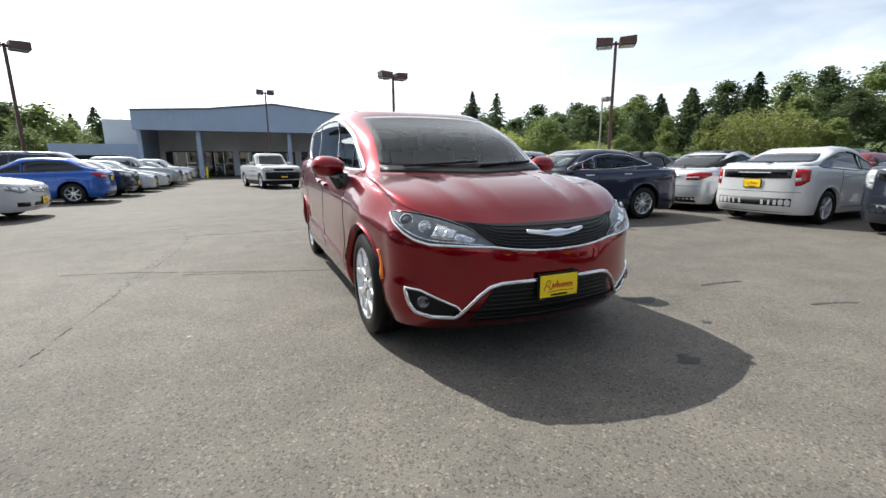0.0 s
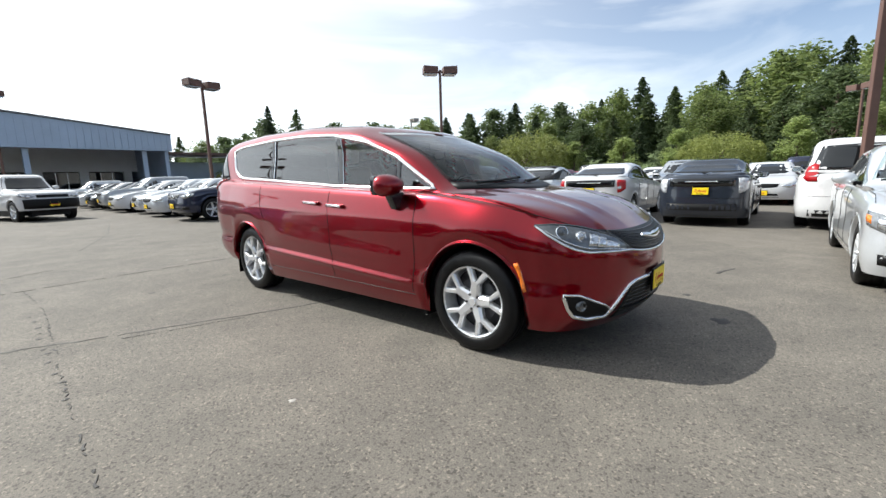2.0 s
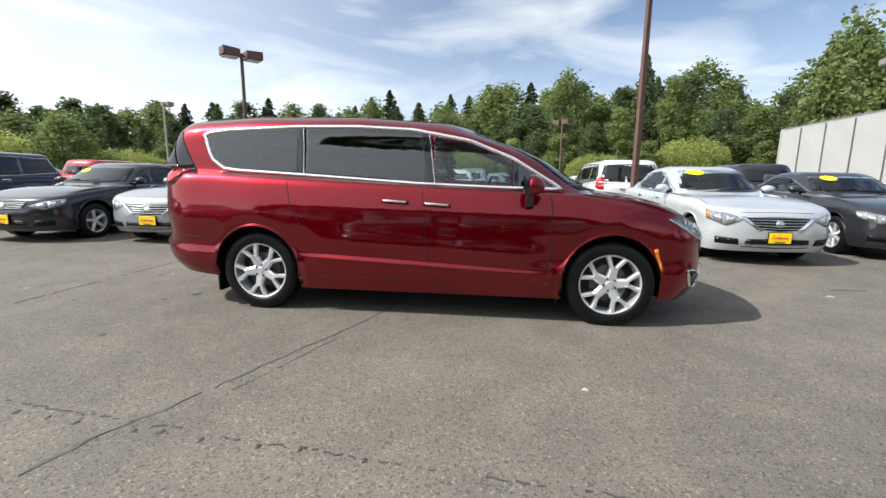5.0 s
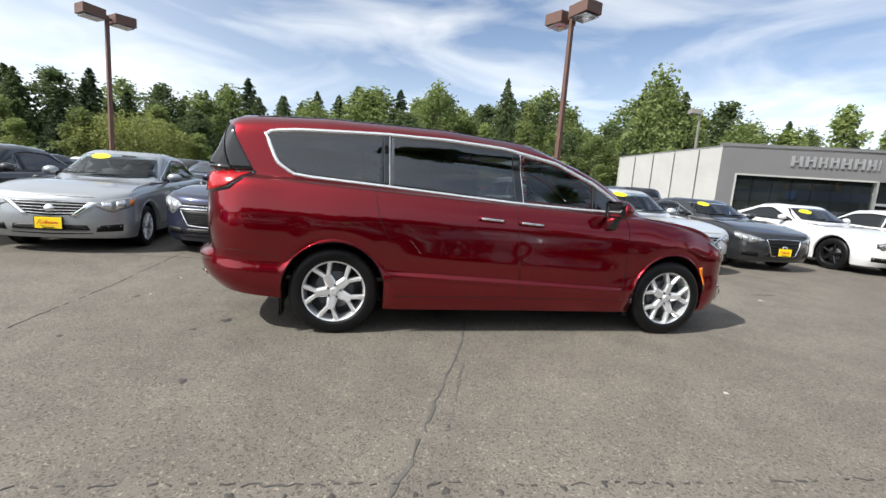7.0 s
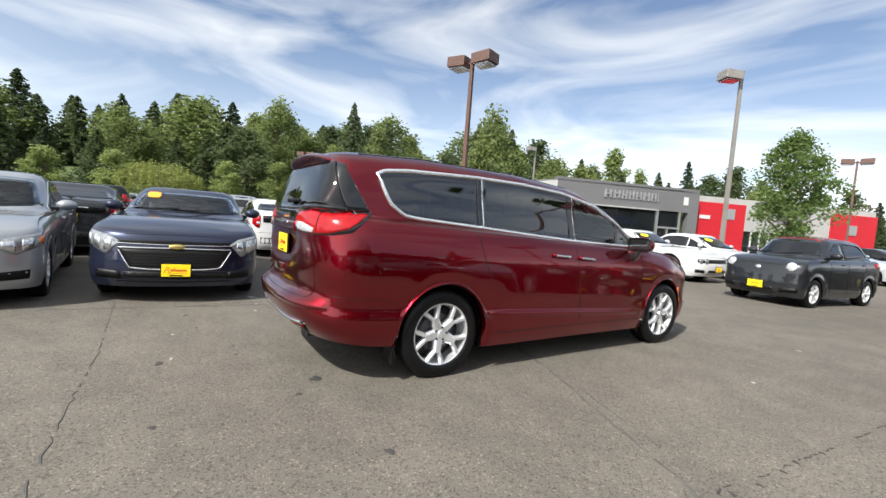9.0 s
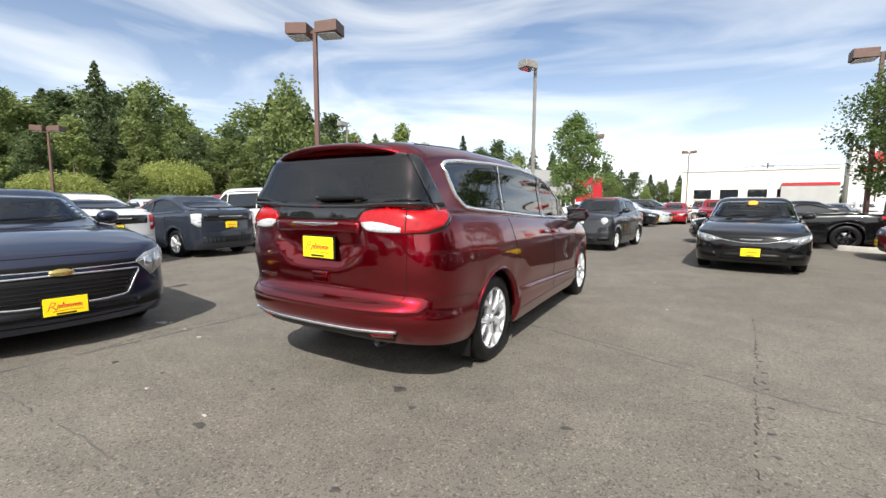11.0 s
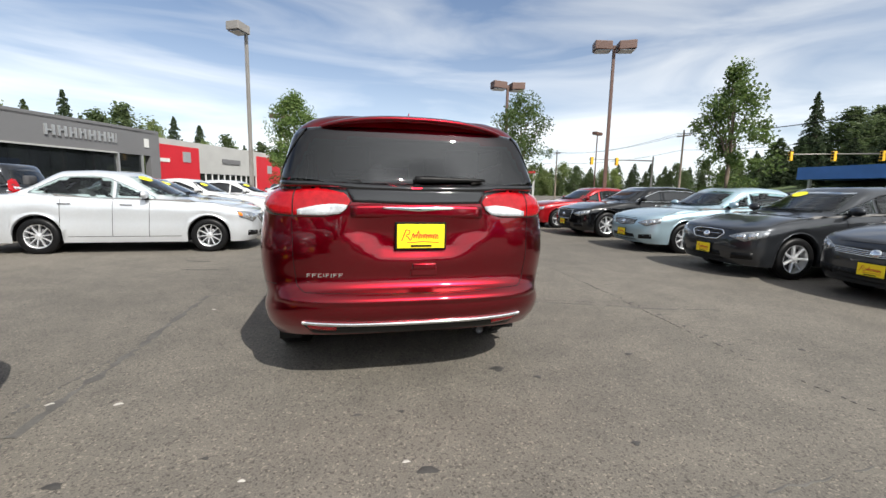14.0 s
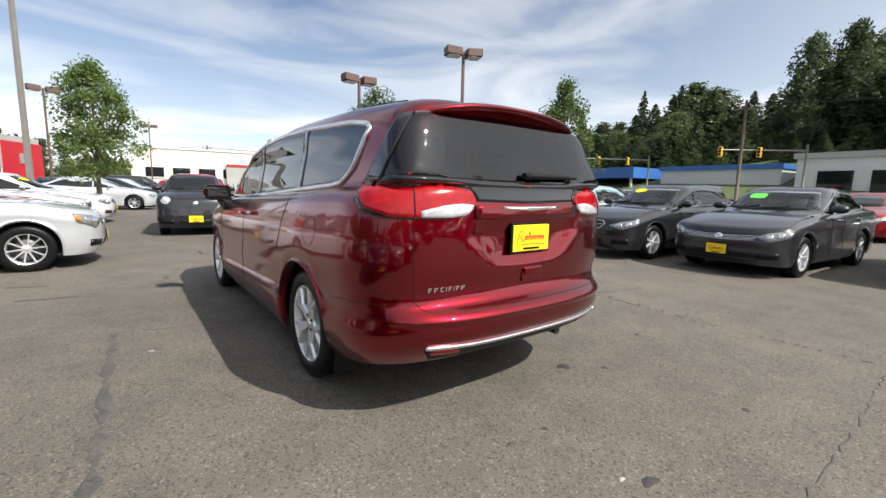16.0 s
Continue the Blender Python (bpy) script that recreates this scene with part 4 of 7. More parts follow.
        sh.patch("rear_valance", "B", [(-hw + .22, b0 + .03), (hw - .22, b0 + .03)], [(-hw + .22, b0 + (.30 if s.get("tall_tail") else .16)), (hw - .22, b0 + (.30 if s.get("tall_tail") else .16))], BLACK, top, n=14, m=3, lift=.003)
        if plates[1]:
            loc, nor = sh.at("B", 0, rz - .21 if kind != "hatch" else rz - (.30 if s.get("tall_tail") else .22))
            plate(top, Matrix.Translation(loc + Vector((0, .014, 0))) @ pose(0, 0, 0, 0, 0, 180))
    if sticker:
        sm, sx, sz, sw = sticker
        sw = min(sw, .15)
        arc = [math.pi * k / 8 for k in range(9)]
        bow = lambda t: math.sin(t) ** (.25 if sm is not STICKER else 1)
        sh.patch("windscreen_sticker", "F", [(sx - sw * math.cos(t), sz - .042 * bow(t) - .003) for t in arc], [(sx - sw * math.cos(t), sz + .042 * bow(t) + .003) for t in arc], sm, top, "bright price sticker", n=9, m=3, lift=.009, skirt=0)
    if soft:
        y0, y1 = s["rgt"] - .35, s["rgb"] - .10
        sh.patch("soft_top_quarter", "L", [(wy1 - .30, rear0 + .06), (y1, rear0 + .05)], [(y0, H - .13), (s["rgt"] - .04, H - .15)], roof, top, "black canvas quarter", n=8, m=6, lift=.008, both=True)
        sh.patch("soft_top_rear", "B", [(-hw + .16, rear0 + .035), (hw - .16, rear0 + .035)], [(-hw + .34, H - .12), (hw - .34, H - .12)], roof, top, "black canvas rear", n=10, m=6, lift=.002)
    if roof:
        x1 = hw - .34
        ya, yb = s["wt"] + .10, s["rgt"] - .06
        sh.patch("roof_skin", "T", [(-x1, ya), (0, ya - .06), (x1, ya)], [(-x1, yb), (0, yb + .04), (x1, yb)], roof, top, "roof in a second colour", n=14, m=9, lift=.006)
    if see:
        sh.cut(cutp)
    sh.finish(top, colour, see)
    underbody(s, top)
    add_wheels(s, top, fine)
    if see:
        cabin(s, top, [s["cowl"] + 1.25, s["cowl"] + 2.1] if kind != "coupe" else [s["cowl"] + 1.1])
    return top


# ---- the red minivan ----
def bell(v, c, w):
    return math.exp(-((v - c) / w) ** 2)


def step(v, a, b):
    t = min(1, max(0, (v - a) / (b - a)))
    return t * t * (3 - 2 * t)


def press(x, y, z):
    """Folds pressed into the red body: hood ridges, door hollow and crease, sunken plate field."""
    ax = abs(x)
    if y < .1 and z > .86:
        c = .27 + .10 * (y + .6)
        z += (.013 * step(-ax, -c - .05, -c + .02) + .006 * bell(ax, c, .03) + .010 * bell(ax, c + .24, .05)) * step(y, -.80, -.50) * step(-y, -.15, .05)
    if ax > .80 and .2 < y < 3.0 and z < 1.0:
        k = step(y, .40, .75) * step(-y, -2.72, -2.35)
        zc = .40 + .045 * y
        d = -.018 * bell(z, zc + .15, .10) + .019 * bell(z, zc, .026)
        x += math.copysign(d * k, x)
    if ax > .75 and -.3 < y < 4.0 and .8 < z < 1.1:
        x += math.copysign(.005 * bell(z, .905 + .026 * y, .05), x)
    if y > 4.0 and .80 < z < 1.12 and ax < .5:
        edge = .25 + .16 * step(z, .86, 1.06)
        y -= .034 * step(-ax, -edge - .03, -edge + .03) * step(z, .845, .885) * step(-z, -1.105, -1.06)
    if y > 4.0 and .58 < z < .72 and ax < .9:
        y += .018 * bell(z, .60, .03)
    # the tail is a little broader and longer than the middle
    x *= 1 + .028 * step(y, 1.2, 3.4)
    y += .025 * step(y, 3.2, 4.0)
    return (x, y, z)


def hero_spec():
    wb, hub, ra = 3.089, .355, .398
    belt = [(-.85, .815), (-.55, .90), (-.2, 1.0), (.3, 1.075), (1.6, 1.125), (3.4, 1.205), (4.1, 1.235)]
    up = lambda d: [(y, z + d) for y, z in belt]
    zt = [(1.08, 1.605), (1.5, 1.655), (2.2, 1.704), (3.2, 1.696), (3.7, 1.662), (4.0, 1.632)]
    R = [
        dict(yf=-.83, yr=4.065, w=[(-.46, 0.850), (-.1, 0.917), (.5, 0.925), (3.1, 0.925), (3.6, 0.888)], z=[(-.9, .23), (0, .215), (2.6, .215), (3.6, .30), (4.1, .36)], low=True, nf=2.05, nr=3.3),
        dict(yf=-.90, yr=4.145, w=[(-.46, 0.887), (-.1, 0.954), (.5, 0.962), (3.1, 0.962), (3.6, 0.925)], z=[(-.9, .31), (2.6, .31), (3.6, .375), (4.1, .425)], low=True, nf=2.05, nr=3.3),
        dict(yf=-.935, yr=4.200, w=[(-.46, 0.905), (-.1, 0.972), (.5, 0.980), (3.1, 0.980), (3.6, 0.943)], z=[(-.9, .44), (0, .43), (2.6, .46), (4.1, .52)], low=True, nf=2.05, nr=3.3),
        dict(yf=-.942, yr=4.190, w=[(-.46, 0.891), (-.1, 0.958), (.5, 0.966), (3.1, 0.966), (3.6, 0.929)], z=[(-.9, .56), (2.6, .56), (4.1, .62)], low=True, nf=2.05, nr=3.3),
        dict(yf=-.94, yr=4.125, w=[(-.46, 0.893), (-.1, 0.960), (.5, 0.968), (3.1, 0.968), (3.6, 0.942)], z=[(-.9, .64), (2.6, .66), (4.1, .67)], low=True, nf=2.05, nr=3.6),
        dict(yf=-.93, yr=4.125, w=[(-.46, 0.900), (-.1, 0.967), (.5, 0.975), (3.1, 0.975), (3.6, 0.960)], z=[(-.9, .72), (-.3, .78), (2.6, .84), (4.1, .86)], low=True, nf=2.05, nr=3.8),
        dict(yf=-.90, yr=4.125, w=[(-.46, 0.883), (-.1, 0.950), (.5, 0.958), (3.1, 0.958), (3.6, 0.943)], z=[(-.9, .79), (-.5, .84), (0, .93), (2.6, .99), (4.1, 1.03)], low=True, nf=2.05, nr=3.8),
        dict(yf=-.85, yr=4.11, w=[(-.46, 0.830), (-.1, 0.897), (.5, 0.905), (3.1, 0.905), (3.6, 0.890)], z=belt, low=True, nf=2.05, nr=3.8),
        dict(yf=-.66, yr=4.105, w=.852, z=[(-.66, .93), (-.25, 1.02), (.3, 1.09)] + up(.022)[4:], ys=-.28, ye=3.62, nf=2.6, nr=3.2, crown=.01),
        dict(yf=-.30, yr=4.10, w=.828, z=[(-.30, 1.045), (.1, 1.085), (.5, 1.105)] + up(.035)[4:], ys=.12, ye=3.66, nf=2.6, nr=3.2, crown=.012),
        dict(yf=.06, yr=4.09, w=.812, z=[(.05, 1.115), (.45, 1.12)] + up(.048)[4:], ys=.46, ye=3.74, nf=2.3, nr=5.0),
        dict(yf=.53, yr=4.02, w=.768, z=[(.5, 1.40), (3, 1.44), (4.0, 1.46)], ys=.90, ye=3.74, nf=2.3, nr=5.5),
        dict(yf=1.06, yr=3.955, w=.690, z=zt, ys=1.45, ye=3.70, nf=2.4, nr=5.5),
        dict(yf=1.17, yr=3.93, w=.615, z=[(y, z + .036 + .008 * max(0, y - 2)) for y, z in zt], ys=1.50, ye=3.68, nf=2.4, nr=5.5),
        dict(yf=1.30, yr=3.90, w=.32, z=[(y, z + .052 + .016 * max(0, y - 2)) for y, z in zt], ys=1.55, ye=3.58),
        dict(yf=1.34, yr=3.89, w=.0002, z=[(y, z + .057 + .018 * max(0, y - 2)) for y, z in zt], ys=1.58, ye=3.56),
    ]
    return dict(kind="minivan", wb=wb, hub=hub, arch=ra, track=.945, tw=.235, wheel="v", pan_end=3.45, belt=1.13, cowl=.06, rings=R,
                subs=[2, 9, 10, 5, 5, 5, 3, 3, 5, 5, 7, 7, 2, 3, 2], hw=.985, H=1.77, L=4.2, nc=30, shape=press, nuts=True)


def hero():
    s = hero_spec()
    red = paint("deep_red_pearl", (0.225, 0.0007, 0.0080), flake=1.0, rough=.30, ior=1.5)
    red.node_tree.nodes["Principled BSDF"].inputs["Coat Roughness"].default_value = .03
    top = empty("minivan", pose(0, 0, 0), "deep red pearl minivan with chrome trim parked on asphalt", "minivan")
    sh = Shell(s, True)
    wb, ra = s["wb"], s["arch"]
    # side glass
    low = [(.41, 1.128), (.9, 1.135), (1.61, 1.158), (2.70, 1.225), (3.30, 1.258), (3.44, 1.275), (3.56, 1.36)]
    high = [(.415, 1.132), (.83, 1.385), (1.20, 1.53), (1.69, 1.620), (2.2, 1.648), (2.73, 1.650), (3.40, 1.625), (3.60, 1.60), (3.655, 1.585)]
    lowx = [(.41, 1.128), (.9, 1.135), (1.61, 1.158), (2.70, 1.225), (3.30, 1.258), (3.44, 1.275), (3.56, 1.36), (3.655, 1.575)]
    panes = split_chain(lowx, high, [.80, 1.53, 2.70], .016)
    mats = (TINT, DOOR_PANE, TINT, TINT)
    labels = ("small tinted quarter pane", "clear front door glass", "dark privacy glass", "dark privacy glass")
    for (lo, hi), mt, lb in zip(panes, mats, labels):
        sh.patch("side_window", "L", lo, hi, mt, top, lb, n=26, m=16, lift=.005, both=True)
    rimline = low + [(3.655, 1.575), (3.60, 1.602)] + high[::-1][2:]
    sh.line("chrome_window_trim", "L", rimline, .0175, BRIGHT, top, "chrome window surround", n=140, closed=True, both=True, lift=.002)
    for y0, z0, y1, z1, r in ((.80, 1.136, .80, 1.358, .020), (1.53, 1.158, 1.59, 1.600, .036), (2.70, 1.230, 2.715, 1.645, .022)):
        sh.patch("window_pillar", "L", [(y0 - r, z0), (y0 + r, z0)], [(y1 - r, z1), (y1 + r, z1)], GLOSS_BLACK, top, n=7, m=18, lift=.009, both=True)
        if y0 > 1.5:
            sh.line("pillar_glint", "L", [(y0 - r - .004, z0), (y1 - r - .004, z1)], .004, CHROME, top, n=18, both=True, lift=.009)
    # windscreen and rear glass
    wlow = [(-.70, 1.175), (-.5, 1.150), (-.25, 1.140), (0, 1.138), (.25, 1.140), (.5, 1.150), (.70, 1.175)]
    whigh = [(-.615, 1.615), (-.3, 1.632), (0, 1.636), (.3, 1.632), (.615, 1.615)]
    sh.patch("windscreen", "F", wlow, whigh, PANE, top, "clear windscreen", n=30, m=16, lift=.003)
    blow = [(-.80, 1.275), (-.4, 1.262), (0, 1.258), (.4, 1.262), (.80, 1.275)]
    bhigh = [(-.655, 1.60), (-.4, 1.625), (0, 1.632), (.4, 1.625), (.655, 1.60)]
    half = [(.812, 3.795, 1.276), (.825, 3.88, 1.276), (.80, 3.97, 1.275), (.62, 4.07, 1.272), (.3, 4.10, 1.268), (0, 4.11, 1.266)]
    half2 = [(.675, 3.905, 1.628), (.64, 3.94, 1.634), (.58, 3.95, 1.640), (.3, 3.97, 1.650), (0, 3.98, 1.652)]
    both_sides = lambda ch: ch + [(-x, y, z) for x, y, z in ch[::-1][1:]]
    sh.patch("rear_window", "N", both_sides(half), both_sides(half2), REAR_TINT, top, "dark tinted wrap-round rear window", n=72, m=12, lift=.004)
    for sx in (1, -1):
        lo = [(sx * .835, 3.735, 1.284), (sx * .835, 3.80, 1.278), (sx * .828, 3.885, 1.277)]
        hi = [(sx * .695, 3.845, 1.612), (sx * .685, 3.88, 1.622), (sx * .66, 3.925, 1.630)]
        sh.patch("side_glass", "N", lo, hi, GLOSS_BLACK, top, "dark wrap-round glass corner", n=10, m=10, lift=.0055, skirt=.008)
        sh.line("gate_joint", "N", [(sx * .826, 3.893, 1.278), (sx * .745, 3.91, 1.45), (sx * .655, 3.930, 1.630)], .004, BLACK, top, n=14, lift=.006)
    # lift gate: black band, bars, badge strokes
    sh.patch("gate_band", "B", [(-.40, 1.190), (0, 1.178), (.40, 1.190)], [(-.44, 1.272), (0, 1.268), (.44, 1.272)], GLOSS_BLACK, top, "gloss black band", n=30, m=6, lift=.004)
    sh.patch("gate_bar", "B", [(-.41, 1.100), (0, 1.108), (.41, 1.100)], [(-.41, 1.170), (0, 1.180), (.41, 1.170)], red, top, n=20, m=5, lift=.014)
    sh.patch("chrome_wing", "B", [(-.22, 1.152), (-.05, 1.142), (0, 1.136), (.05, 1.142), (.22, 1.152)], [(-.225, 1.164), (-.05, 1.162), (0, 1.164), (.05, 1.162), (.225, 1.164)], CHROME, top, "chrome winged strip", n=20, m=4, lift=.022, skirt=.02)
    loc, nor = sh.at("B", -.018, .985)
    plate(top, Matrix.Translation(loc + Vector((0, .02, 0))) @ pose(0, 0, 0, 0, 0, 180), .30, .15)
    bm = box_bm(-.075, .075, -.01, .02, -.012, .03, .008, 2)
    o = part("gate_handle", bm, red, top, smooth=True)
    loc, nor = sh.at("B", -.04, .785)
    o.matrix_basis = Matrix.Translation(loc)
    part("handle_recess", box_bm(-.085, .085, -.012, .006, -.055, .005, .010, 2), red, o)
    seam = [(.752, 1.085), (.75, .85), (.735, .69), (.70, .645), (0, .636), (-.70, .645), (-.735, .69), (-.75, .85), (-.752, 1.085)]
    sh.line("gate_seam", "B", seam, .0022, BLACK, top, n=70)
    # badge: plain strokes
    x = .672
    for k, w in enumerate((.022, .026, .022, .006, .020, .006, .022, .026)):
        loc, nor = sh.at("B", x - w / 2, .746)
        bm = box_bm(w / 2 - .005, w / 2, 0, .006, -.011, .011, 0)
        if w > .01:
            box_bm(-w / 2, w / 2 - .005, 0, .006, .007, .011, 0, bm=bm)
            if k % 3 != 2:
                box_bm(-w / 2 + .004, w / 2 - .005, 0, .006, -.002, .002, 0, bm=bm)
            else:
                box_bm(-w / 2, w / 2 - .005, 0, .006, -.011, -.007, 0, bm=bm)
        o = part("badge_stroke", bm, CHROME, top)
        o.matrix_basis = Matrix.Translation(loc)
        x -= w + .009
    # rear bumper
    sh.patch("rear_valance", "B", [(-.62, .345), (0, .34), (.62, .345)], [(-.70, .445), (0, .435), (.70, .445)], BLACK, top, "black rear valance", n=26, m=5, lift=.004)
    sh.line("bumper_chrome", "B", [(-.70, .462), (-.4, .452), (0, .448), (.4, .452), (.70, .462)], .0125, CHROME, top, "chrome bumper strip", n=50, lift=.006)
    sh.patch("reflector", "B", [(.50, .405), (.66, .418)], [(.50, .430), (.67, .445)], RED_LENS, top, n=6, m=3, lift=.012, both=True)
    v, f = tube([(-.46, 3.8, .31), (-.46, 4.03, .315)], .028, 12)
    raw("exhaust_tip", v, f, DARK_STEEL, top)
    # spoiler over the rear glass
    vs, fs, n = [], [], 40
    for i in range(n):
        x = -.668 + 1.336 * i / (n - 1)
        u = abs(x) / .668
        e = u ** 4
        zc = 1.640 + .086 * (1 - u ** 2.4)
        back = 4.035 - .125 * e
        for y, z in ((3.70, zc + .004), (3.86, zc + .010), (back - .05, zc + .004), (back - .008, zc - .010), (back, zc - .020), (back - .012, zc - .030), (back - .07, zc - .036), (3.74, zc - .040)):
            vs.append((x, y, z))
    for i in range(n - 1):
        for k in range(8):
            k2 = (k + 1) % 8
            fs.append((i * 8 + k, i * 8 + k2, (i + 1) * 8 + k2, (i + 1) * 8 + k))
    fs += [tuple(range(8)), tuple((n - 1) * 8 + k for k in range(7, -1, -1))]
    spo = raw("spoiler", vs, fs, red, top, "red roof spoiler")
    part("brake_light", box_bm(-.15, .15, 3.975, 4.012, 1.690, 1.699, .003, 1), RED_LENS, spo)
    # tail lamps
    frit = [(x, y, z + .036) for x, y, z in half]
    sh.patch("glass_border", "N", both_sides(half), both_sides(frit), GLOSS_BLACK, top, "black printed glass border", n=60, m=3, lift=.0055, skirt=.004)
    for sx in (1, -1):
        lo = [(sx * .40, 4.12, 1.190), (sx * .447, 4.12, 1.124), (sx * .545, 4.11, 1.100), (sx * .72, 4.07, 1.100), (sx * .86, 3.98, 1.104), (sx * .93, 3.88, 1.13), (sx * .93, 3.81, 1.20), (sx * .92, 3.795, 1.262)]
        hi = [(sx * .405, 4.12, 1.204), (sx * .43, 4.12, 1.262), (sx * .54, 4.09, 1.274), (sx * .74, 4.04, 1.276), (sx * .83, 3.96, 1.278), (sx * .90, 3.88, 1.280), (sx * .92, 3.797, 1.280)]
        back = sh.patch("lamp_housing", "N", lo, hi, GLOSS_BLACK, top, "gloss black lamp surround", n=30, m=8, lift=.004, skirt=.02)
        lo = [(sx * .405, 4.12, 1.192), (sx * .45, 4.12, 1.128), (sx * .545, 4.11, 1.106), (sx * .72, 4.07, 1.106), (sx * .83, 3.99, 1.114), (sx * .90, 3.89, 1.15), (sx * .915, 3.83, 1.205)]
        hi = [(sx * .41, 4.12, 1.204), (sx * .435, 4.12, 1.238), (sx * .54, 4.09, 1.258), (sx * .74, 4.04, 1.262), (sx * .83, 3.96, 1.262), (sx * .89, 3.89, 1.262), (sx * .915, 3.805, 1.256)]
        lamp = sh.patch("tail_light", "N", lo, hi, RED_LENS, top, "red tail light with clear reversing lens", n=28, m=8, lift=.013, skirt=.02)
        lo2 = [(sx * .435, 4.13, 1.150), (sx * .47, 4.13, 1.120), (sx * .56, 4.12, 1.110), (sx * .71, 4.085, 1.110)]
        hi2 = [(sx * .425, 4.13, 1.172), (sx * .50, 4.13, 1.180), (sx * .60, 4.12, 1.170), (sx * .715, 4.085, 1.142)]
        sh.patch("reversing_lens", "N", lo2, hi2, CLEAR_LENS, lamp, n=12, m=4, lift=.0165, skirt=.008)
        sh.line("lamp_seam", "N", [(sx * .742, 4.08, 1.102), (sx * .738, 4.06, 1.262)], .004, BLACK, lamp, n=8, lift=.013)
    # doors: seams, rail, handles, fuel cap
    for ch in ([(.52, .36), (.50, .60), (.50, 1.02), (.53, 1.115)], [(1.50, .36), (1.53, .60), (1.56, .9), (1.59, 1.155)],
               [(2.66, .80), (2.74, .95), (2.80, 1.20)]):
        sh.line("door_seam", "L", ch, .003, BLACK, top, n=24, both=True)
    sh.line("sill_seam", "L", [(.50, .34), (2.60, .34)], .003, BLACK, top, n=30, both=True)
    for y, z in ((1.45, .993), (1.81, 1.012)):
        for sd in "LR":
            loc, nor = sh.at(sd, y, z)
            o = part("door_handle", box_bm(-.02, .034, -.115, .115, -.015, .017, .012, 3), red, top, smooth=True)
            o.matrix_basis = Matrix.Translation(loc) @ (pose(0, 0, 0, 3, 0, 0) if sd == "L" else pose(0, 0, 0, -3, 0, 180))
            part("handle_chrome", box_bm(.030, .038, -.10, .10, -.004, .012, .004, 1), CHROME, o, smooth=True)
    fuel = [(3.30 + .10 * math.cos(t), .99 + .085 * math.sin(t)) for t in np.linspace(0, 2 * math.pi, 17)[:-1]]
    sh.line("fuel_flap_seam", "L", fuel, .0018, BLACK, top, n=40, closed=True)
    sh.line("bumper_seam", "L", [(3.52, .62), (3.60, .655), (3.80, .67), (4.0, .68)], .0018, BLACK, top, n=24, both=True)
    sh.patch("side_marker", "L", [(-.412, .485), (-.396, .48)], [(-.355, .665), (-.325, .66)], AMBER_LENS, top, "amber side marker", n=4, m=8, lift=.008, both=True)
    # arch lips and mud flaps
    for y in (0, wb):
        arc = [(y + (ra + .012) * math.cos(t), s["hub"] + (ra + .012) * math.sin(t)) for t in np.linspace(-.25, math.pi + .25, 30)]
        sh.line("arch_lip", "L", arc, .004, BLACK, top, n=44, both=True, lift=-.003)
    for sx in (1, -1):
        for y in (wb + ra + .01, ra + .03):
            bm = box_bm(sx * .76, sx * .92, y, y + .016, .15 if y > 2 else .18, .42, .006, 1)
            part("mud_flap", bm, BLACK, top)
    # mirrors
    for sx in (1, -1):
        bm = bmesh.new()
        bmesh.ops.create_uvsphere(bm, u_segments=24, v_segments=16, radius=1)
        for v in bm.verts:
            c = v.co
            t = math.copysign(abs(c.x) ** .8, c.x)
            v.co = Vector((t * .135, c.y * (.115 if c.y < 0 else .035), c.z * (.082 + .012 * c.x)))
        mi = part("wing_mirror", bm, red, top, "red wing mirror", True)
        mi.matrix_basis = pose(sx * 1.035, .69, 1.165, 0, 0, 0) @ Matrix.Diagonal((sx, 1, 1, 1))
        part("mirror_glass", box_bm(-.124, .120, .018, .036, -.070, .072, .032, 3), GLOSS_BLACK, mi)
        bm = box_bm(-.15, .02, -.035, .03, -.185, -.055, .015, 2)
        for v in bm.verts:
            v.co.x += (v.co.z + .055) * .55
        part("mirror_stalk", bm, GLOSS_BLACK, mi, smooth=True)
        part("mirror_foot", box_bm(-.265, -.12, -.05, .05, -.20, -.155, .012, 2), GLOSS_BLACK, mi, smooth=True)
    # hood: seams and two raised folds
    sh.line("hood_seam", "N", [(.40, -.90, .80), (.60, -.78, .84), (.76, -.50, .93), (.83, -.1, 1.03), (.80, .25, 1.09)], .003, BLACK, top, n=40, both=True)
    sh.patch("cowl", "F", [(-.72, 1.125), (0, 1.105), (.72, 1.125)], [(-.70, 1.172), (0, 1.135), (.70, 1.172)], BLACK, top, "black cowl panel", n=24, m=3, lift=.004)
    for x0, x1 in ((-.55, .05), (0.05, .62)):
        pts = []
        for t in np.linspace(0, 1, 8):
            loc, nor = sh.at("F", x0 + (x1 - x0) * t, 1.150 + .03 * t)
            pts.append(loc + nor * .018)
        v, f = tube(pts, .010, 6)
        raw("wiper", v, f, BLACK, top)
    # face: grille, lamps, chrome sweep
    glo = [(.585, -.73, .858), (.52, -.80, .824), (.457, -.863, .772), (.40, -.89, .732), (.30, -.911, .712), (.166, -.929, .700), (0, -.935, .696)]
    ghi = [(.59, -.72, .864), (.46, -.78, .848), (.34, -.81, .840), (.15, -.825, .836), (0, -.82, .836)]
    glo, ghi = both_sides(glo), both_sides(ghi)
    sh.patch("grille", "N", glo, ghi, BLACK, top, "black mesh grille", n=44, m=9, lift=.003)
    lo5, hi5 = resample(glo, 15), resample(ghi, 15)
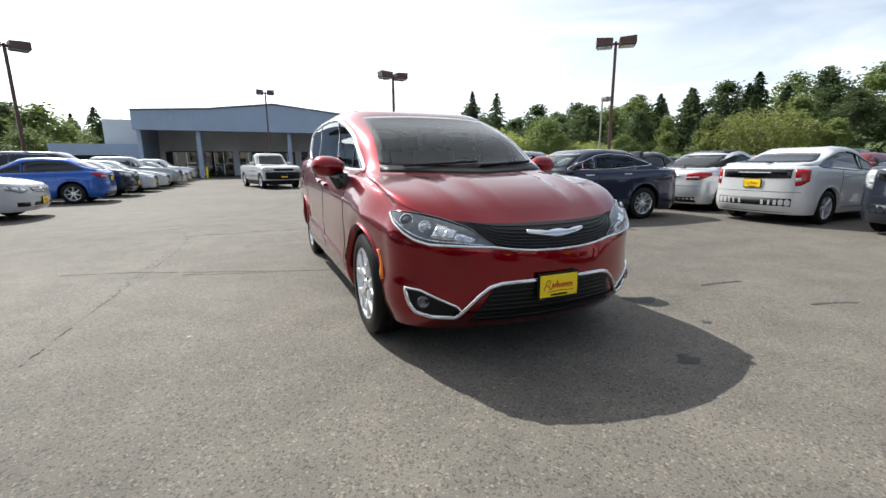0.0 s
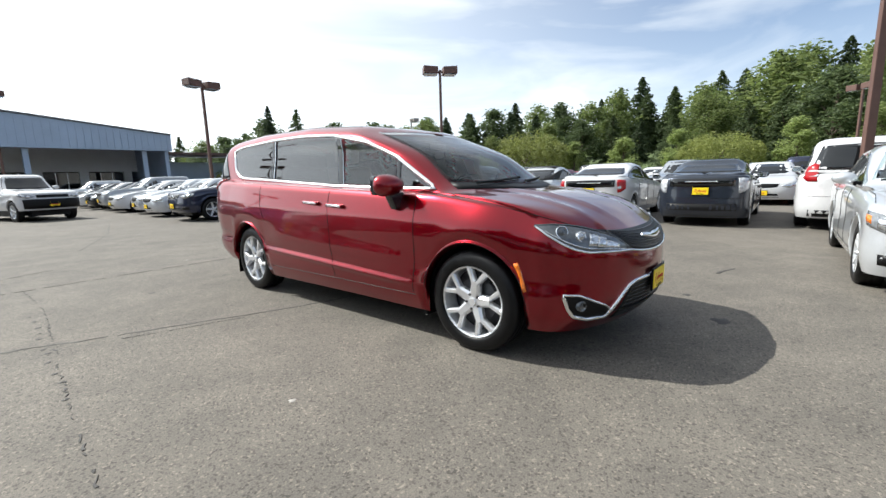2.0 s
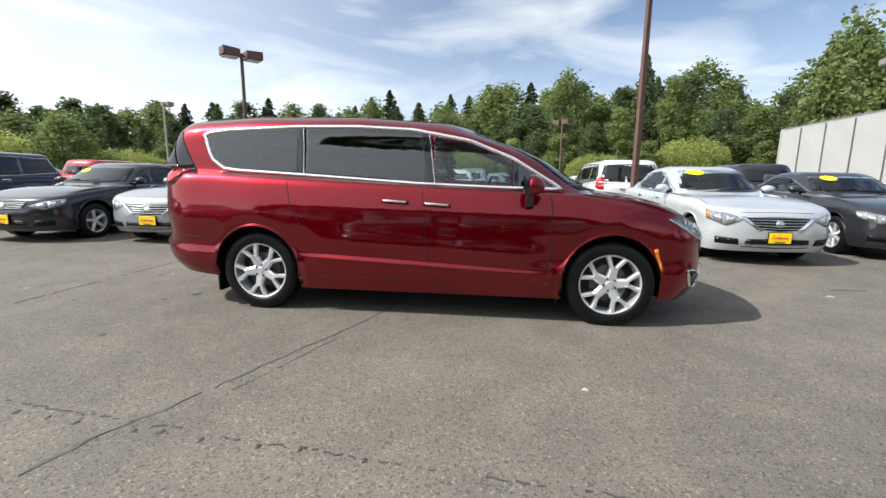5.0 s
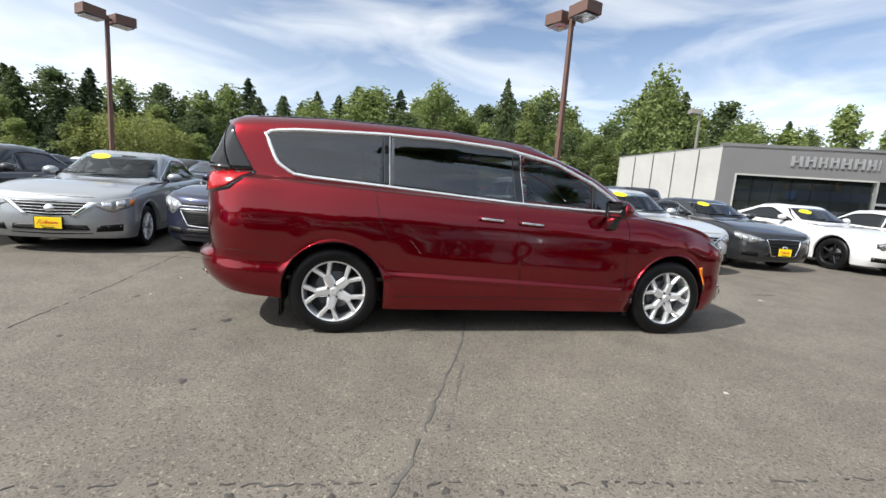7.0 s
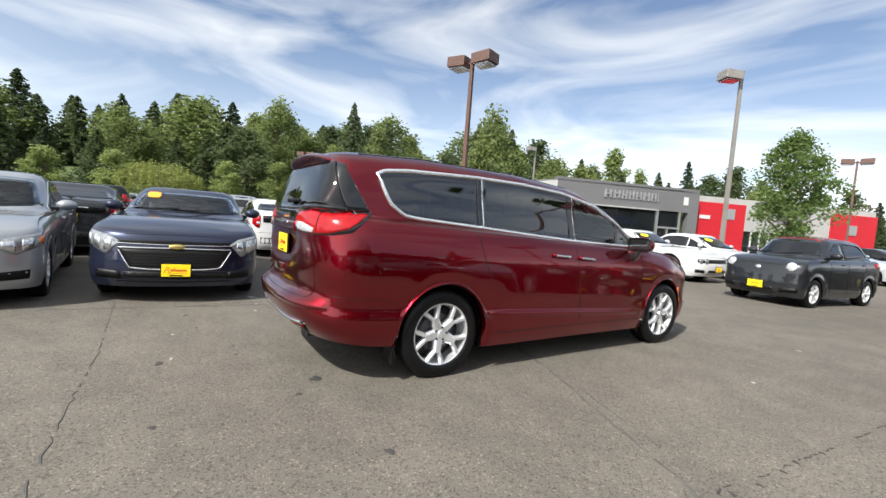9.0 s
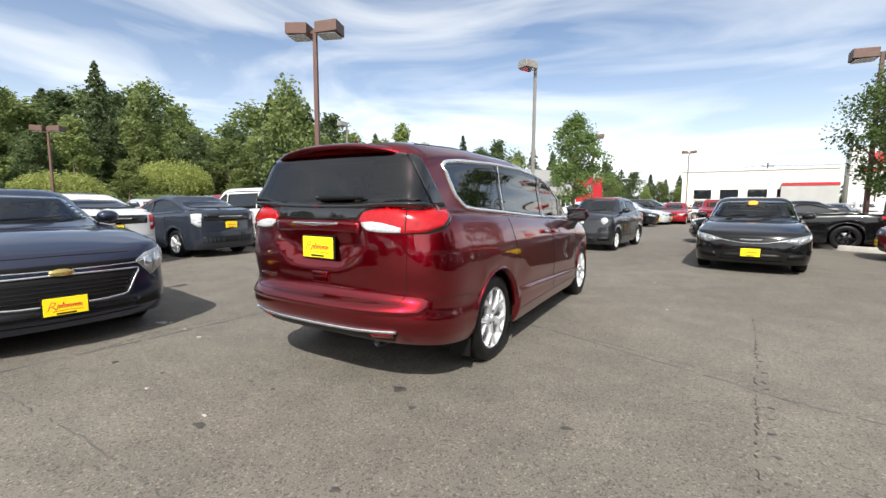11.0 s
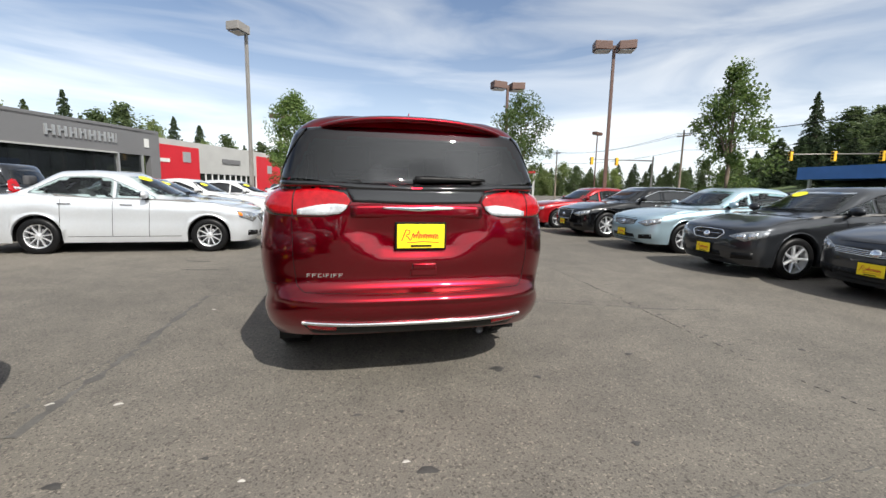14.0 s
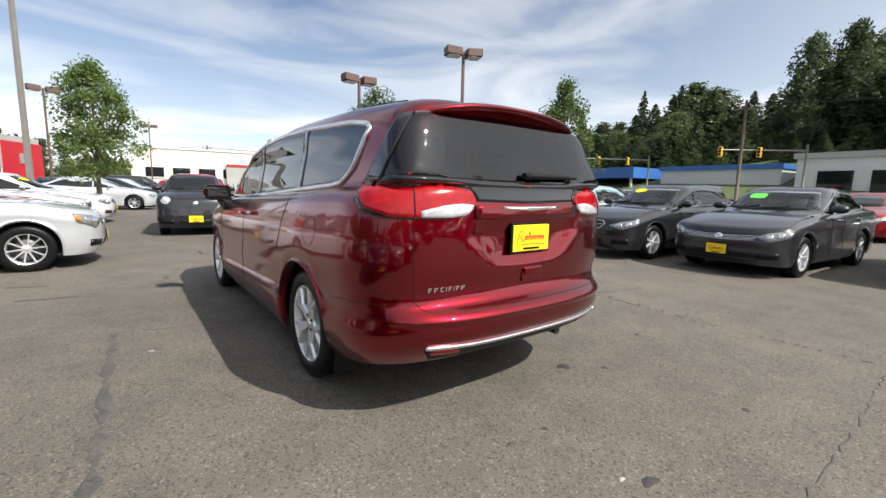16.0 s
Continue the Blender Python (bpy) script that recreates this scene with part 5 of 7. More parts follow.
    for k in range(7):
        t = .12 + .125 * k
        sh.line("grille_bar", "N", [tuple(a * (1 - t) + b * t) for a, b in zip(lo5, hi5)][1:-1], .0024, GLOSS_BLACK, top, n=36, lift=.005)
    sh.patch("wing_emblem", "F", [(-.19, .785), (-.07, .766), (0, .757), (.07, .766), (.19, .785)], [(-.195, .796), (-.07, .788), (0, .792), (.07, .788), (.195, .796)], CHROME, top, "chrome winged emblem", n=20, m=4, lift=.018, skirt=.02)
    lamp_low = [(.860, -.442, .897), (.870, -.538, .843), (.845, -.624, .795), (.80, -.689, .759), (.732, -.75, .738), (.607, -.821, .732), (.406, -.888, .722)]
    lamp_top = [(.858, -.442, .903), (.814, -.541, .908), (.749, -.614, .900), (.676, -.671, .884), (.603, -.725, .860), (.52, -.798, .824), (.457, -.863, .770), (.40, -.89, .730)]
    sweep = both_sides(lamp_low + [(.30, -.911, .706), (.166, -.929, .694), (0, -.935, .690)])
    sh.line("chrome_sweep", "N", sweep, .0085, CHROME, top, "chrome line under lamps and grille", n=130, lift=.006)
    for sx in (1, -1):
        lo = [(sx * x, y, z + .006) for x, y, z in lamp_low]
        hi = [(sx * x, y, z) for x, y, z in lamp_top]
        mid = lambda f, a, b: [tuple(np.array(p) * (1 - f) + np.array(q) * f) for p, q in zip(resample(lo, 13), resample(hi, 13))][a:b]
        lamp = sh.patch("headlight", "N", lo, hi, LAMP_DARK, top, "clear headlight with dark housing", n=28, m=9, lift=.005, skirt=.02)
        sh.line("lamp_edge", "N", hi, .0045, LAMP_DARK, lamp, n=34, lift=.005)
        for i, f, r in ((3, .52, .036), (5, .55, .030)):
            loc, nor = sh.near(mid(f, i, i + 1)[0])
            v, fc = lathe([(.001, .012), (r * .55, .009), (r * .62, .004), (r * .95, .003), (r * 1.05, .006), (r * 1.12, -.01)], 22, "z")
            o = raw("projector", v, fc, LAMP_DARK if i == 3 else LAMP_SILVER, lamp)
            o.matrix_basis = Matrix.Translation(loc + nor * .006) @ Vector((nor.x * .7, nor.y, nor.z * .3)).to_track_quat("Z", "Y").to_matrix().to_4x4()
            v, fc = tube([(r * 1.05 * math.cos(t), r * 1.05 * math.sin(t), .005) for t in np.linspace(0, 2 * math.pi, 25)[:-1]], .0035, 6, True)
            raw("lamp_ring", v, fc, CHROME, o)
        for a, b, f0, f1 in ((6, 8, .24, .74), (7, 9, .22, .70), (8, 11, .20, .60)):
            sh.patch("reflector_bowl", "N", mid(f0, a, b), mid(f1, a, b), LAMP_SILVER, lamp, n=7, m=4, lift=.007 + .002 * (a % 2), skirt=.01)
        sh.line("lamp_strip", "N", mid(.12, 1, 12), .004, LAMP_SILVER, lamp, n=24, lift=.008)
        # fog lamp bezel
        lo = [(sx * .846, -.636, .470), (sx * .831, -.657, .396), (sx * .80, -.677, .342), (sx * .724, -.73, .315), (sx * .600, -.80, .313)]
        hi = [(sx * .848, -.636, .481), (sx * .78, -.718, .474), (sx * .691, -.782, .428), (sx * .60, -.82, .385), (sx * .572, -.833, .350)]
        fog = sh.patch("fog_recess", "N", lo, hi, BLACK, top, "black fog lamp recess", n=16, m=6, lift=.003)
        loc, nor = sh.near((sx * .772, -.73, .405))
        v, f = lathe([(.001, .006), (.020, .008), (.027, .012), (.034, .014), (.036, -.01)], 20, "z")
        o = raw("fog_lamp", v, f, LAMP_DARK, fog)
        o.matrix_basis = Matrix.Translation(loc) @ Vector((nor.x * .6, -1, 0)).to_track_quat("Z", "Y").to_matrix().to_4x4()
        loop = lo + [(sx * .570, -.828, .345), (sx * .485, -.874, .446), (sx * .425, -.895, .496), (sx * .36, -.91, .514), (sx * .27, -.925, .518), (0, -.94, .520)]
        sh.line("fog_chrome", "N", loop, .0145, CHROME, top, "chrome fog lamp and intake trim", n=80, lift=.003)
        sh.line("fog_chrome_upper", "N", [(sx * .846, -.636, .470)] + hi, .008, CHROME, top, n=30, lift=.004)
    sh.patch("lower_intake", "F", [(-.52, .285), (0, .275), (.52, .285)], [(-.40, .500), (-.30, .512), (0, .514), (.30, .512), (.40, .500)], BLACK, top, "black lower intake", n=30, m=9, lift=.004)
    for k in range(7):
        z = .31 + .027 * k
        w = .52 - .012 - (z - .285) * .55
        sh.line("intake_bar", "F", [(-w, z), (w, z)], .0022, GLOSS_BLACK, top, n=24, lift=.005)
    loc, nor = sh.at("F", .0, .481)
    plate(top, Matrix.Translation(loc + Vector((-.012, -.016, 0))), .265, .132)
    # roof: rails and aerial fin
    sh.line("roof_seam", "T", [(.60, 1.45), (.60, 2.6), (.585, 3.75)], .006, BLACK, top, n=30, both=True)
    bm = bmesh.new()
    bmesh.ops.create_cone(bm, segments=12, radius1=.05, radius2=.004, depth=.06, cap_ends=True)
    for v in bm.verts:
        v.co = Vector((v.co.x * .35, v.co.y * 1.3 + (v.co.z + .03) * .8, v.co.z + .03))
    o = part("aerial_fin", bm, red, top, smooth=True)
    o.matrix_basis = pose(0, 3.66, 1.735)
    # open the panes, close the shell
    cutp = [("S", grow(lo + hi[::-1], .03)) for lo, hi in panes] + [("F", grow(wlow + whigh[::-1], .045)), ("B", grow(blow + bhigh[::-1], .045))]
    wip = [sh.at("B", x, 1.325) for x in np.linspace(.02, -.43, 8)]
    v, f = tube([l + n2 * .03 for l, n2 in wip], [.020, .024, .022, .019, .017, .015, .013, .009], 6)
    raw("rear_wiper", v, f, BLACK, top, "black rear wiper")
    sh.cut(cutp)
    sh.finish(top, red, True, "deep red pearl body shell")
    underbody(s, top)
    add_wheels(s, top, True)
    # cabin
    bm = box_bm(-.72, .72, .35, .95, .78, 1.10, .09, 3)
    part("dashboard", bm, SEAT_M, top, smooth=True)
    v, f = lathe([(.18 + .017 * math.cos(t), .017 * math.sin(t)) for t in np.linspace(0, 2 * math.pi, 9)], 28, "x")
    o = raw("steering_wheel", v, f, BLACK, top)
    o.matrix_basis = pose(.40, 1.10, 1.06, 0, 0, 90) @ pose(0, 0, 0, 0, -25, 0)
    for y in (1.55, 2.45, 3.25):
        for x in (-.40, .40):
            seat(top, x, y, .72, material=CREAM if y < 2 else SEAT_M)
    part("cabin_floor", box_bm(-.80, .80, .35, 3.9, .42, .45), LINING, top)
    loc, nor = sh.tree.find_nearest(Vector((0, .95, 1.55)))[:2]
    part("inner_mirror", box_bm(-.12, .12, 1.05, 1.07, 1.46, 1.53, .01, 2), BLACK, top)
    return top


hero()


# ---- ground ----
def asphalt():
    m = bpy.data.materials.new("asphalt")
    m.use_nodes = True
    n, l = m.node_tree.nodes, m.node_tree.links
    p = n["Principled BSDF"]
    p.inputs["Roughness"].default_value = .82
    p.inputs["Specular IOR Level"].default_value = .35
    co = n.new("ShaderNodeTexCoord")
    def tex(scale, detail=4, rough=.6):
        t = n.new("ShaderNodeTexNoise")
        t.inputs["Scale"].default_value, t.inputs["Detail"].default_value, t.inputs["Roughness"].default_value = scale, detail, rough
        l.new(co.outputs["Object"], t.inputs["Vector"])
        return t
    def ramp(src, a, b, ca, cb):
        r = n.new("ShaderNodeValToRGB")
        r.color_ramp.elements[0].position, r.color_ramp.elements[1].position = a, b
        r.color_ramp.elements[0].color, r.color_ramp.elements[1].color = (*ca, 1), (*cb, 1)
        l.new(src, r.inputs["Fac"])
        return r.outputs["Color"]
    def mul(a, b, fac=1.0, mode="MULTIPLY"):
        x = n.new("ShaderNodeMixRGB")
        x.blend_type = mode
        x.inputs["Fac"].default_value = fac
        l.new(a, x.inputs["Color1"]), l.new(b, x.inputs["Color2"])
        return x.outputs["Color"]
    base = ramp(tex(.25, 6).outputs["Fac"], .3, .72, (.111, .101, .089), (.163, .148, .129))
    mid = ramp(tex(2.2, 6).outputs["Fac"], .3, .7, (.80, .80, .80), (1.12, 1.11, 1.09))
    grain = ramp(tex(120, 4, .8).outputs["Fac"], .32, .68, (.55, .55, .56), (1.45, 1.44, 1.40))
    stone = n.new("ShaderNodeTexVoronoi")
    stone.inputs["Scale"].default_value = 95
    l.new(co.outputs["Object"], stone.inputs["Vector"])
    cell = n.new("ShaderNodeSeparateColor")
    l.new(stone.outputs["Color"], cell.inputs["Color"])
    specks = mul(ramp(cell.outputs["Red"], .90, .96, (1, 1, 1), (1.7, 1.67, 1.60)), ramp(cell.outputs["Green"], .10, .22, (.45, .45, .46), (1, 1, 1)))
    pale = ramp(tex(7, 4).outputs["Fac"], .66, .74, (1, 1, 1), (1.22, 1.20, 1.16))
    oil = ramp(tex(.9, 5).outputs["Fac"], .24, .33, (.72, .72, .73), (1, 1, 1))
    c = mul(mul(mul(mul(base, mid), grain), specks, .8), mul(pale, oil))
    l.new(c, p.inputs["Base Color"])
    b = n.new("ShaderNodeBump")
    b.inputs["Strength"].default_value, b.inputs["Distance"].default_value = .45, .005
    l.new(tex(150, 3, .7).outputs["Fac"], b.inputs["Height"])
    l.new(b.outputs["Normal"], p.inputs["Normal"])
    return m


ASPHALT = asphalt()
GRASS = mat("grass_ground", (.075, .105, .035), .95, var=.35, scale=.3, fine=6, bump=.4, bump_scale=8)
TAR = mat("tar_seam", (.048, .045, .042), .75, var=.35, scale=6, fine=50, bump=.3, bump_scale=60)
PATCH = mat("worn_seam", (.085, .080, .073), .85, var=.35, scale=5, fine=60, bump=.3, bump_scale=60)
CONCRETE = mat("concrete", (.36, .34, .31), .85, var=.18, scale=3, fine=40, bump=.25, bump_scale=40)
BARK_DUST = mat("bark_mulch", (.14, .055, .03), .95, var=.4, scale=10, fine=60, bump=.8, bump_scale=40)


def rise(x, y):
    """Height of the wooded hill round the lot."""
    b = math.degrees(math.atan2(x, y)) % 360
    d = math.hypot(x, y)
    k = knots(b, [(0, .0), (30, .02), (60, .10), (80, .15), (105, .22), (125, .10), (150, .0), (225, .0), (245, .16), (265, .26), (285, .15), (320, .03), (360, .0)])
    return max(0.0, d - 52) * k * (1 if d < 190 else 190 / d)


def ground():
    """One sheet from the lot to the horizon, rising to the wooded hill."""
    vs, fs = [], []
    rad = [0, 20, 40, 52, 58, 66, 76, 90, 110, 140, 190, 260, 400, 700, 1200, 2200]
    seg = 96
    vs.append((0, 0, -.03))
    for r in rad[1:]:
        for i in range(seg):
            a = 2 * math.pi * i / seg
            x, y = r * math.sin(a), r * math.cos(a)
            vs.append((x, y, rise(x, y) - .03))
    for i in range(seg):
        fs.append((0, 1 + (i + 1) % seg, 1 + i))
    for k in range(len(rad) - 2):
        for i in range(seg):
            j = (i + 1) % seg
            fs.append((1 + k * seg + i, 1 + k * seg + j, 1 + (k + 1) * seg + j, 1 + (k + 1) * seg + i))
    tagged(raw("ground", vs, fs, GRASS), "grassy ground rising to a wooded hill", "ground", kind="structure")
    bm = bmesh.new()
    bmesh.ops.create_grid(bm, x_segments=60, y_segments=80, size=.5)
    for v in bm.verts:
        v.co = Vector((v.co.x * 130 - 12, v.co.y * 200 - 18, 0))
    ob = part("car_park", bm, ASPHALT, None)
    tagged(ob, "worn grey asphalt car park with cracks", "asphalt", kind="structure")


def strip(name, chain, width, material, label, n=40, wob=.02, z=.004, seed=1, gap=.0):
    """A low ragged seam on the asphalt."""
    random.seed(seed)
    p = resample(chain, n)
    vs, fs = [], []
    for i in range(n):
        a, b = p[max(i - 1, 0)], p[min(i + 1, n - 1)]
        d = (b - a) / max(np.linalg.norm(b - a), 1e-6)
        nrm = np.array((-d[1], d[0]))
        c = p[i] + nrm * random.uniform(-wob, wob)
        w = width * random.uniform(.2, 1.0) / 2
        for s, zz in ((-1, .0005), (-.6, z), (.6, z), (1, .0005)):
            q = c + nrm * (s * w)
            vs.append((q[0], q[1], zz))
    for i in range(n - 1):
        if random.random() < gap:
            continue
        for k in range(3):
            fs.append((i * 4 + k, i * 4 + k + 1, (i + 1) * 4 + k + 1, (i + 1) * 4 + k))
    return tagged(raw(name, vs, fs, material, smooth=False), label, "crack", "asphalt cracks", kind="structure")


ground()
for k, (ch, w, m2, gap) in enumerate((
        ([(-3.65, 2.94), (-3.25, 2.85), (-2.90, 2.77), (-2.65, 2.64), (-2.37, 2.53), (-2.02, 2.40), (-1.65, 2.24), (-1.18, 2.05), (-.70, 1.90), (.20, 1.75), (1.35, 1.56), (1.97, 1.44)], .034, PATCH, .05),
        ([(-2.9, 5.38), (-2.40, 5.40), (-1.30, 5.43), (-.50, 5.43), (.40, 5.40), (1.10, 5.43), (2.15, 5.47), (3.2, 5.5)], .022, PATCH, .25),
        ([(-2.98, .2), (-2.90, 1.40), (-2.83, 2.20), (-2.78, 2.70), (-2.73, 3.30), (-2.68, 3.80), (-2.65, 4.30), (-2.68, 5.3)], .018, TAR, .62),
        ([(1.97, 1.44), (2.00, 2.00), (2.02, 2.70), (2.03, 3.30), (2.07, 3.90), (2.10, 4.50), (2.18, 5.47), (2.25, 6.3)], .085, PATCH, .03),
        ([(2.1, 3.3), (2.25, 4.1), (2.12, 4.9)], .03, PATCH, .35),
        ([(-2.42, 2.42), (-1.54, 2.12)], .02, PATCH, .3),
        ([(-1.5, 9), (-.4, 12), (.5, 16)], .04, PATCH, .3),
        ([(2.30, -.23), (2.56, -.24), (2.81, -.29)], .06, TAR, .0),
        ([(2.6, -1.0), (2.75, -1.02), (3.0, -1.12)], .05, TAR, .0),
        ([(.74, -2.86), (.75, -3.22)], .05, TAR, .0),
        ([(-3.6, 6.2), (-2.7, 6.6), (-2.2, 6.84)], .03, PATCH, .3))):
    strip("crack", ch, w, m2, "dark ragged crack in the asphalt", n=90 if k != 2 else 170, seed=k, wob=.012, gap=gap)


def spots():
    """Oil drips and grit on the asphalt."""
    random.seed(11)
    drips = [(-.62, 3.99, .04), (.09, 4.99, .036), (1.66, 4.78, .028), (1.40, -.30, .11), (.39, 4.44, .018), (.14, 4.45, .014), (-.85, 4.17, .022), (-1.76, 3.91, .026),
             (2.04, 3.61, .02), (.74, -1.27, .06), (1.43, -.9, .03), (-1.0, 5.0, .02), (-3.3, 4.1, .02), (1.1, 4.7, .014)]
    drips += [(-2.90 + .052 * (y - 1.48) + random.uniform(-.015, .015), y, random.uniform(.010, .019)) for y in (1.48, 1.79, 1.99, 2.28, 2.51, 2.64, 2.98, 3.16, 3.37, 3.64, 3.88)]
    chips = [(2.50, 3.92, .02), (2.11, 3.98, .02), (1.74, 4.05, .018), (.18, 4.91, .014), (1.75, 2.05, .015), (2.58, 3.97, .05), (.42, -2.63, .03), (-1.8, -1.6, .02), (-2.1, .4, .016), (.9, 4.9, .012), (-.7, 5.9, .012)]
    for i, (x, y, r, m2) in enumerate([(*d, TAR) for d in drips] + [(*c, CONCRETE) for c in chips]):
        n = 14
        ph = random.uniform(0, 6)
        ring = [(x + r * (1 + .35 * math.sin(3 * t + ph)) * math.cos(t) * 1.3, y + r * (1 + .3 * math.cos(2 * t + ph)) * math.sin(t), .001) for t in np.linspace(0, 2 * math.pi, n + 1)[:-1]]
        vs = ring + [(x + (a - x) * .6, y + (b - y) * .6, .005) for a, b, c in ring]
        fs = [(k, (k + 1) % n, n + (k + 1) % n, n + k) for k in range(n)] + [tuple(range(n, 2 * n))]
        tagged(raw("stain", vs, fs, m2), "small dark drip stain on asphalt" if m2 is TAR else "pale chip of grit on asphalt", "stain", "asphalt stains", kind="structure")


spots()

# ---- buildings ----
BLUE_GREY = mat("blue_grey_metal", (.36, .44, .56), .5, .1, var=.06, scale=.6, fine=8)
SHADE_WALL = mat("pale_panel", (.74, .75, .76), .7, var=.06, scale=.8, fine=10)
GREY_WALL = mat("dark_grey_panel", (.14, .14, .145), .5, var=.06, scale=.7, fine=12)
LIGHT_WALL = mat("light_grey_render", (.37, .37, .36), .85, var=.08, scale=.6, fine=10)
CREAM_WALL = mat("cream_render", (.72, .68, .60), .85, var=.06, scale=.4, fine=8)
RED_WALL = mat("red_panel", (.46, .012, .022), .45, var=.06, scale=.8, fine=12)
WHITE_WALL = mat("white_wall", (.60, .60, .59), .7, var=.05, scale=.5, fine=8)
BLUE_WALL = mat("blue_fascia", (.04, .14, .42), .5, var=.08, scale=1, fine=10)
ROOF_M = mat("grey_roofing", (.16, .16, .17), .8, var=.1, scale=1, fine=10)
SHOP_GLASS = mat("shop_glass", (.012, .014, .016), .03, spec=.7, var=.3, scale=.8)
GREY_LETTER = mat("sign_steel", (.55, .55, .56), .3, .7, var=.05, scale=4)
INSIDE = mat("workshop_inside", (.10, .095, .09), .9, var=.3, scale=1)


def slab(name, parent, pts2, z0, z1, material, thick=.3, label=""):
    """An upright wall along two plan points, thick to its right-hand side."""
    (x0, y0), (x1, y1) = pts2
    d = Vector((x1 - x0, y1 - y0, 0))
    n = Vector((d.y, -d.x, 0)).normalized() * thick
    bm = bmesh.new()
    q = [bm.verts.new((x, y, z)) for z in (z0, z1) for x, y in ((x0, y0), (x1, y1), (x1 + n.x, y1 + n.y), (x0 + n.x, y0 + n.y))]
    for f in ((0, 1, 2, 3), (7, 6, 5, 4), (0, 4, 5, 1), (1, 5, 6, 2), (2, 6, 7, 3), (3, 7, 4, 0)):
        bm.faces.new([q[k] for k in f])
    bmesh.ops.recalc_face_normals(bm, faces=bm.faces)
    return part(name, bm, material, parent, label)


def bx(name, parent, x0, x1, y0, y1, z0, z1, material, bevel=0.0, label=""):
    return part(name, box_bm(x0, x1, y0, y1, z0, z1, bevel, 1), material, parent, label)


def north_hall():
    """Blue-grey gabled service hall with an open canopy."""
    t = empty("service_hall", pose(1.8, -.18, 0, 0, 0, .5) @ Matrix.Diagonal((1, 1, .94, 1)), "blue-grey metal service hall with gable canopy", "building")
    y0, x0, x1, xa, ze, za, zl = 44, -12.5, 10.6, -.8, 6.3, 7.35, 4.6
    pr = [(x0, zl), (x1, zl), (x1, ze - .2), (xa, za), (-6.5, ze + .35), (x0, ze)]
    vs = [(x, y0, z) for x, z in pr] + [(x, y0 + .4, z) for x, z in pr]
    n = len(pr)
    fs = [tuple(range(n)), tuple(range(2 * n - 1, n - 1, -1))] + [(i, n + i, n + (i + 1) % n, (i + 1) % n) for i in range(n)]
    raw("gable_fascia", vs, fs, BLUE_GREY, t, "blue-grey ribbed fascia", False)
    for k in range(46):
        x = x0 + .25 + k * .5
        zt = knots(x, [(x0, ze), (-6.5, ze + .35), (xa, za), (x1, ze - .2)])
        bx("fascia_rib", t, x - .03, x + .03, y0 - .035, y0 - .002, zl + .05, zt - .1, BLUE_GREY)
    rf = [(x0, ze), (-6.5, ze + .35), (xa, za), (x1, ze - .2)]
    vs = [(x, y, z + dz) for dz in (.02, .15) for y in (y0 - .15, y0 + 34) for x, z in rf]
    fs = []
    for i in range(3):
        fs += [(8 + i, 9 + i, 13 + i, 12 + i), (i, 4 + i, 5 + i, 1 + i), (i, 1 + i, 9 + i, 8 + i)]
    fs += [(0, 8, 12, 4), (3, 7, 15, 11)]
    raw("roof", vs, fs, ROOF_M, t, smooth=False)
    slab("side_wall", t, ((x0 + .2, y0 + .5), (x0 + .2, y0 + 34)), 0, ze - .05, BLUE_GREY)
    slab("side_wall", t, ((x1 - .2, y0 + 34), (x1 - .2, y0 + .5)), 0, ze - .3, BLUE_GREY)
    # recessed front with bays
    yb = y0 + 9
    slab("upper_wall", t, ((x1 - .3, yb), (x0 + .3, yb)), 2.9, zl + 2, SHADE_WALL)
    slab("bay_back", t, ((x1 - .3, yb + 6), (x0 + .3, yb + 6)), 0, 4, INSIDE)
    for x in (x0 + .6, -8.2, -4.6, -1.2, 2.2, 5.6, 9.2):
        bx("bay_pier", t, x - .35, x + .35, yb - .1, yb + .3, 0, 2.9, SHADE_WALL)
    for xa2, xb2 in ((x0 + 1, -8.6), (-7.8, -5.0), (-4.2, -1.6), (-.8, 1.8), (2.6, 5.2), (6, 8.8)):
        bx("bay_glass", t, xa2, xb2, yb + .1, yb + .16, 0.1, 2.8, SHOP_GLASS)
        for k in range(1, 3):
            bx("bay_mullion", t, xa2 + (xb2 - xa2) * k / 3 - .03, xa2 + (xb2 - xa2) * k / 3 + .03, yb + .04, yb + .1, .1, 2.8, GREY_LETTER)
    for x in (-7.5, .6, 8.5):
        bx("canopy_post", t, x - .18, x + .18, y0 + .6, y0 + .96, 0, zl, BLUE_GREY)
    for x in (-7.0, -3.0):
        bx("bollard", t, x - .1, x + .1, y0 - .6, y0 - .4, 0, 1.05, YELLOW, .04)
    # lower annex with flat canopy beyond
    a = empty("annex", pose(1.8, -.18, 0, 0, 0, .5) @ Matrix.Diagonal((1, 1, .94, 1)), "low pale blue annex beside the service hall", "building")
    bx("annex_wall", a, x1 + 1, x1 + 20, y0 + 8, y0 + 20, 0, 3.9, BLUE_GREY)
    bx("annex_canopy", a, x1 + .4, x1 + 9, y0 + 3, y0 + 8, 4.5, 4.75, mat("brown_eaves", (.10, .06, .05), .7, var=.1, scale=2))
    w = empty("office_wing", pose(1.8, -.18, 0, 0, 0, .5) @ Matrix.Diagonal((1, 1, .94, 1)), "low blue-grey office wing", "building")
    bx("wing_wall", w, x0 - 7, x0 - .3, y0 + 3, y0 + 16, 0, 3.4, BLUE_GREY)
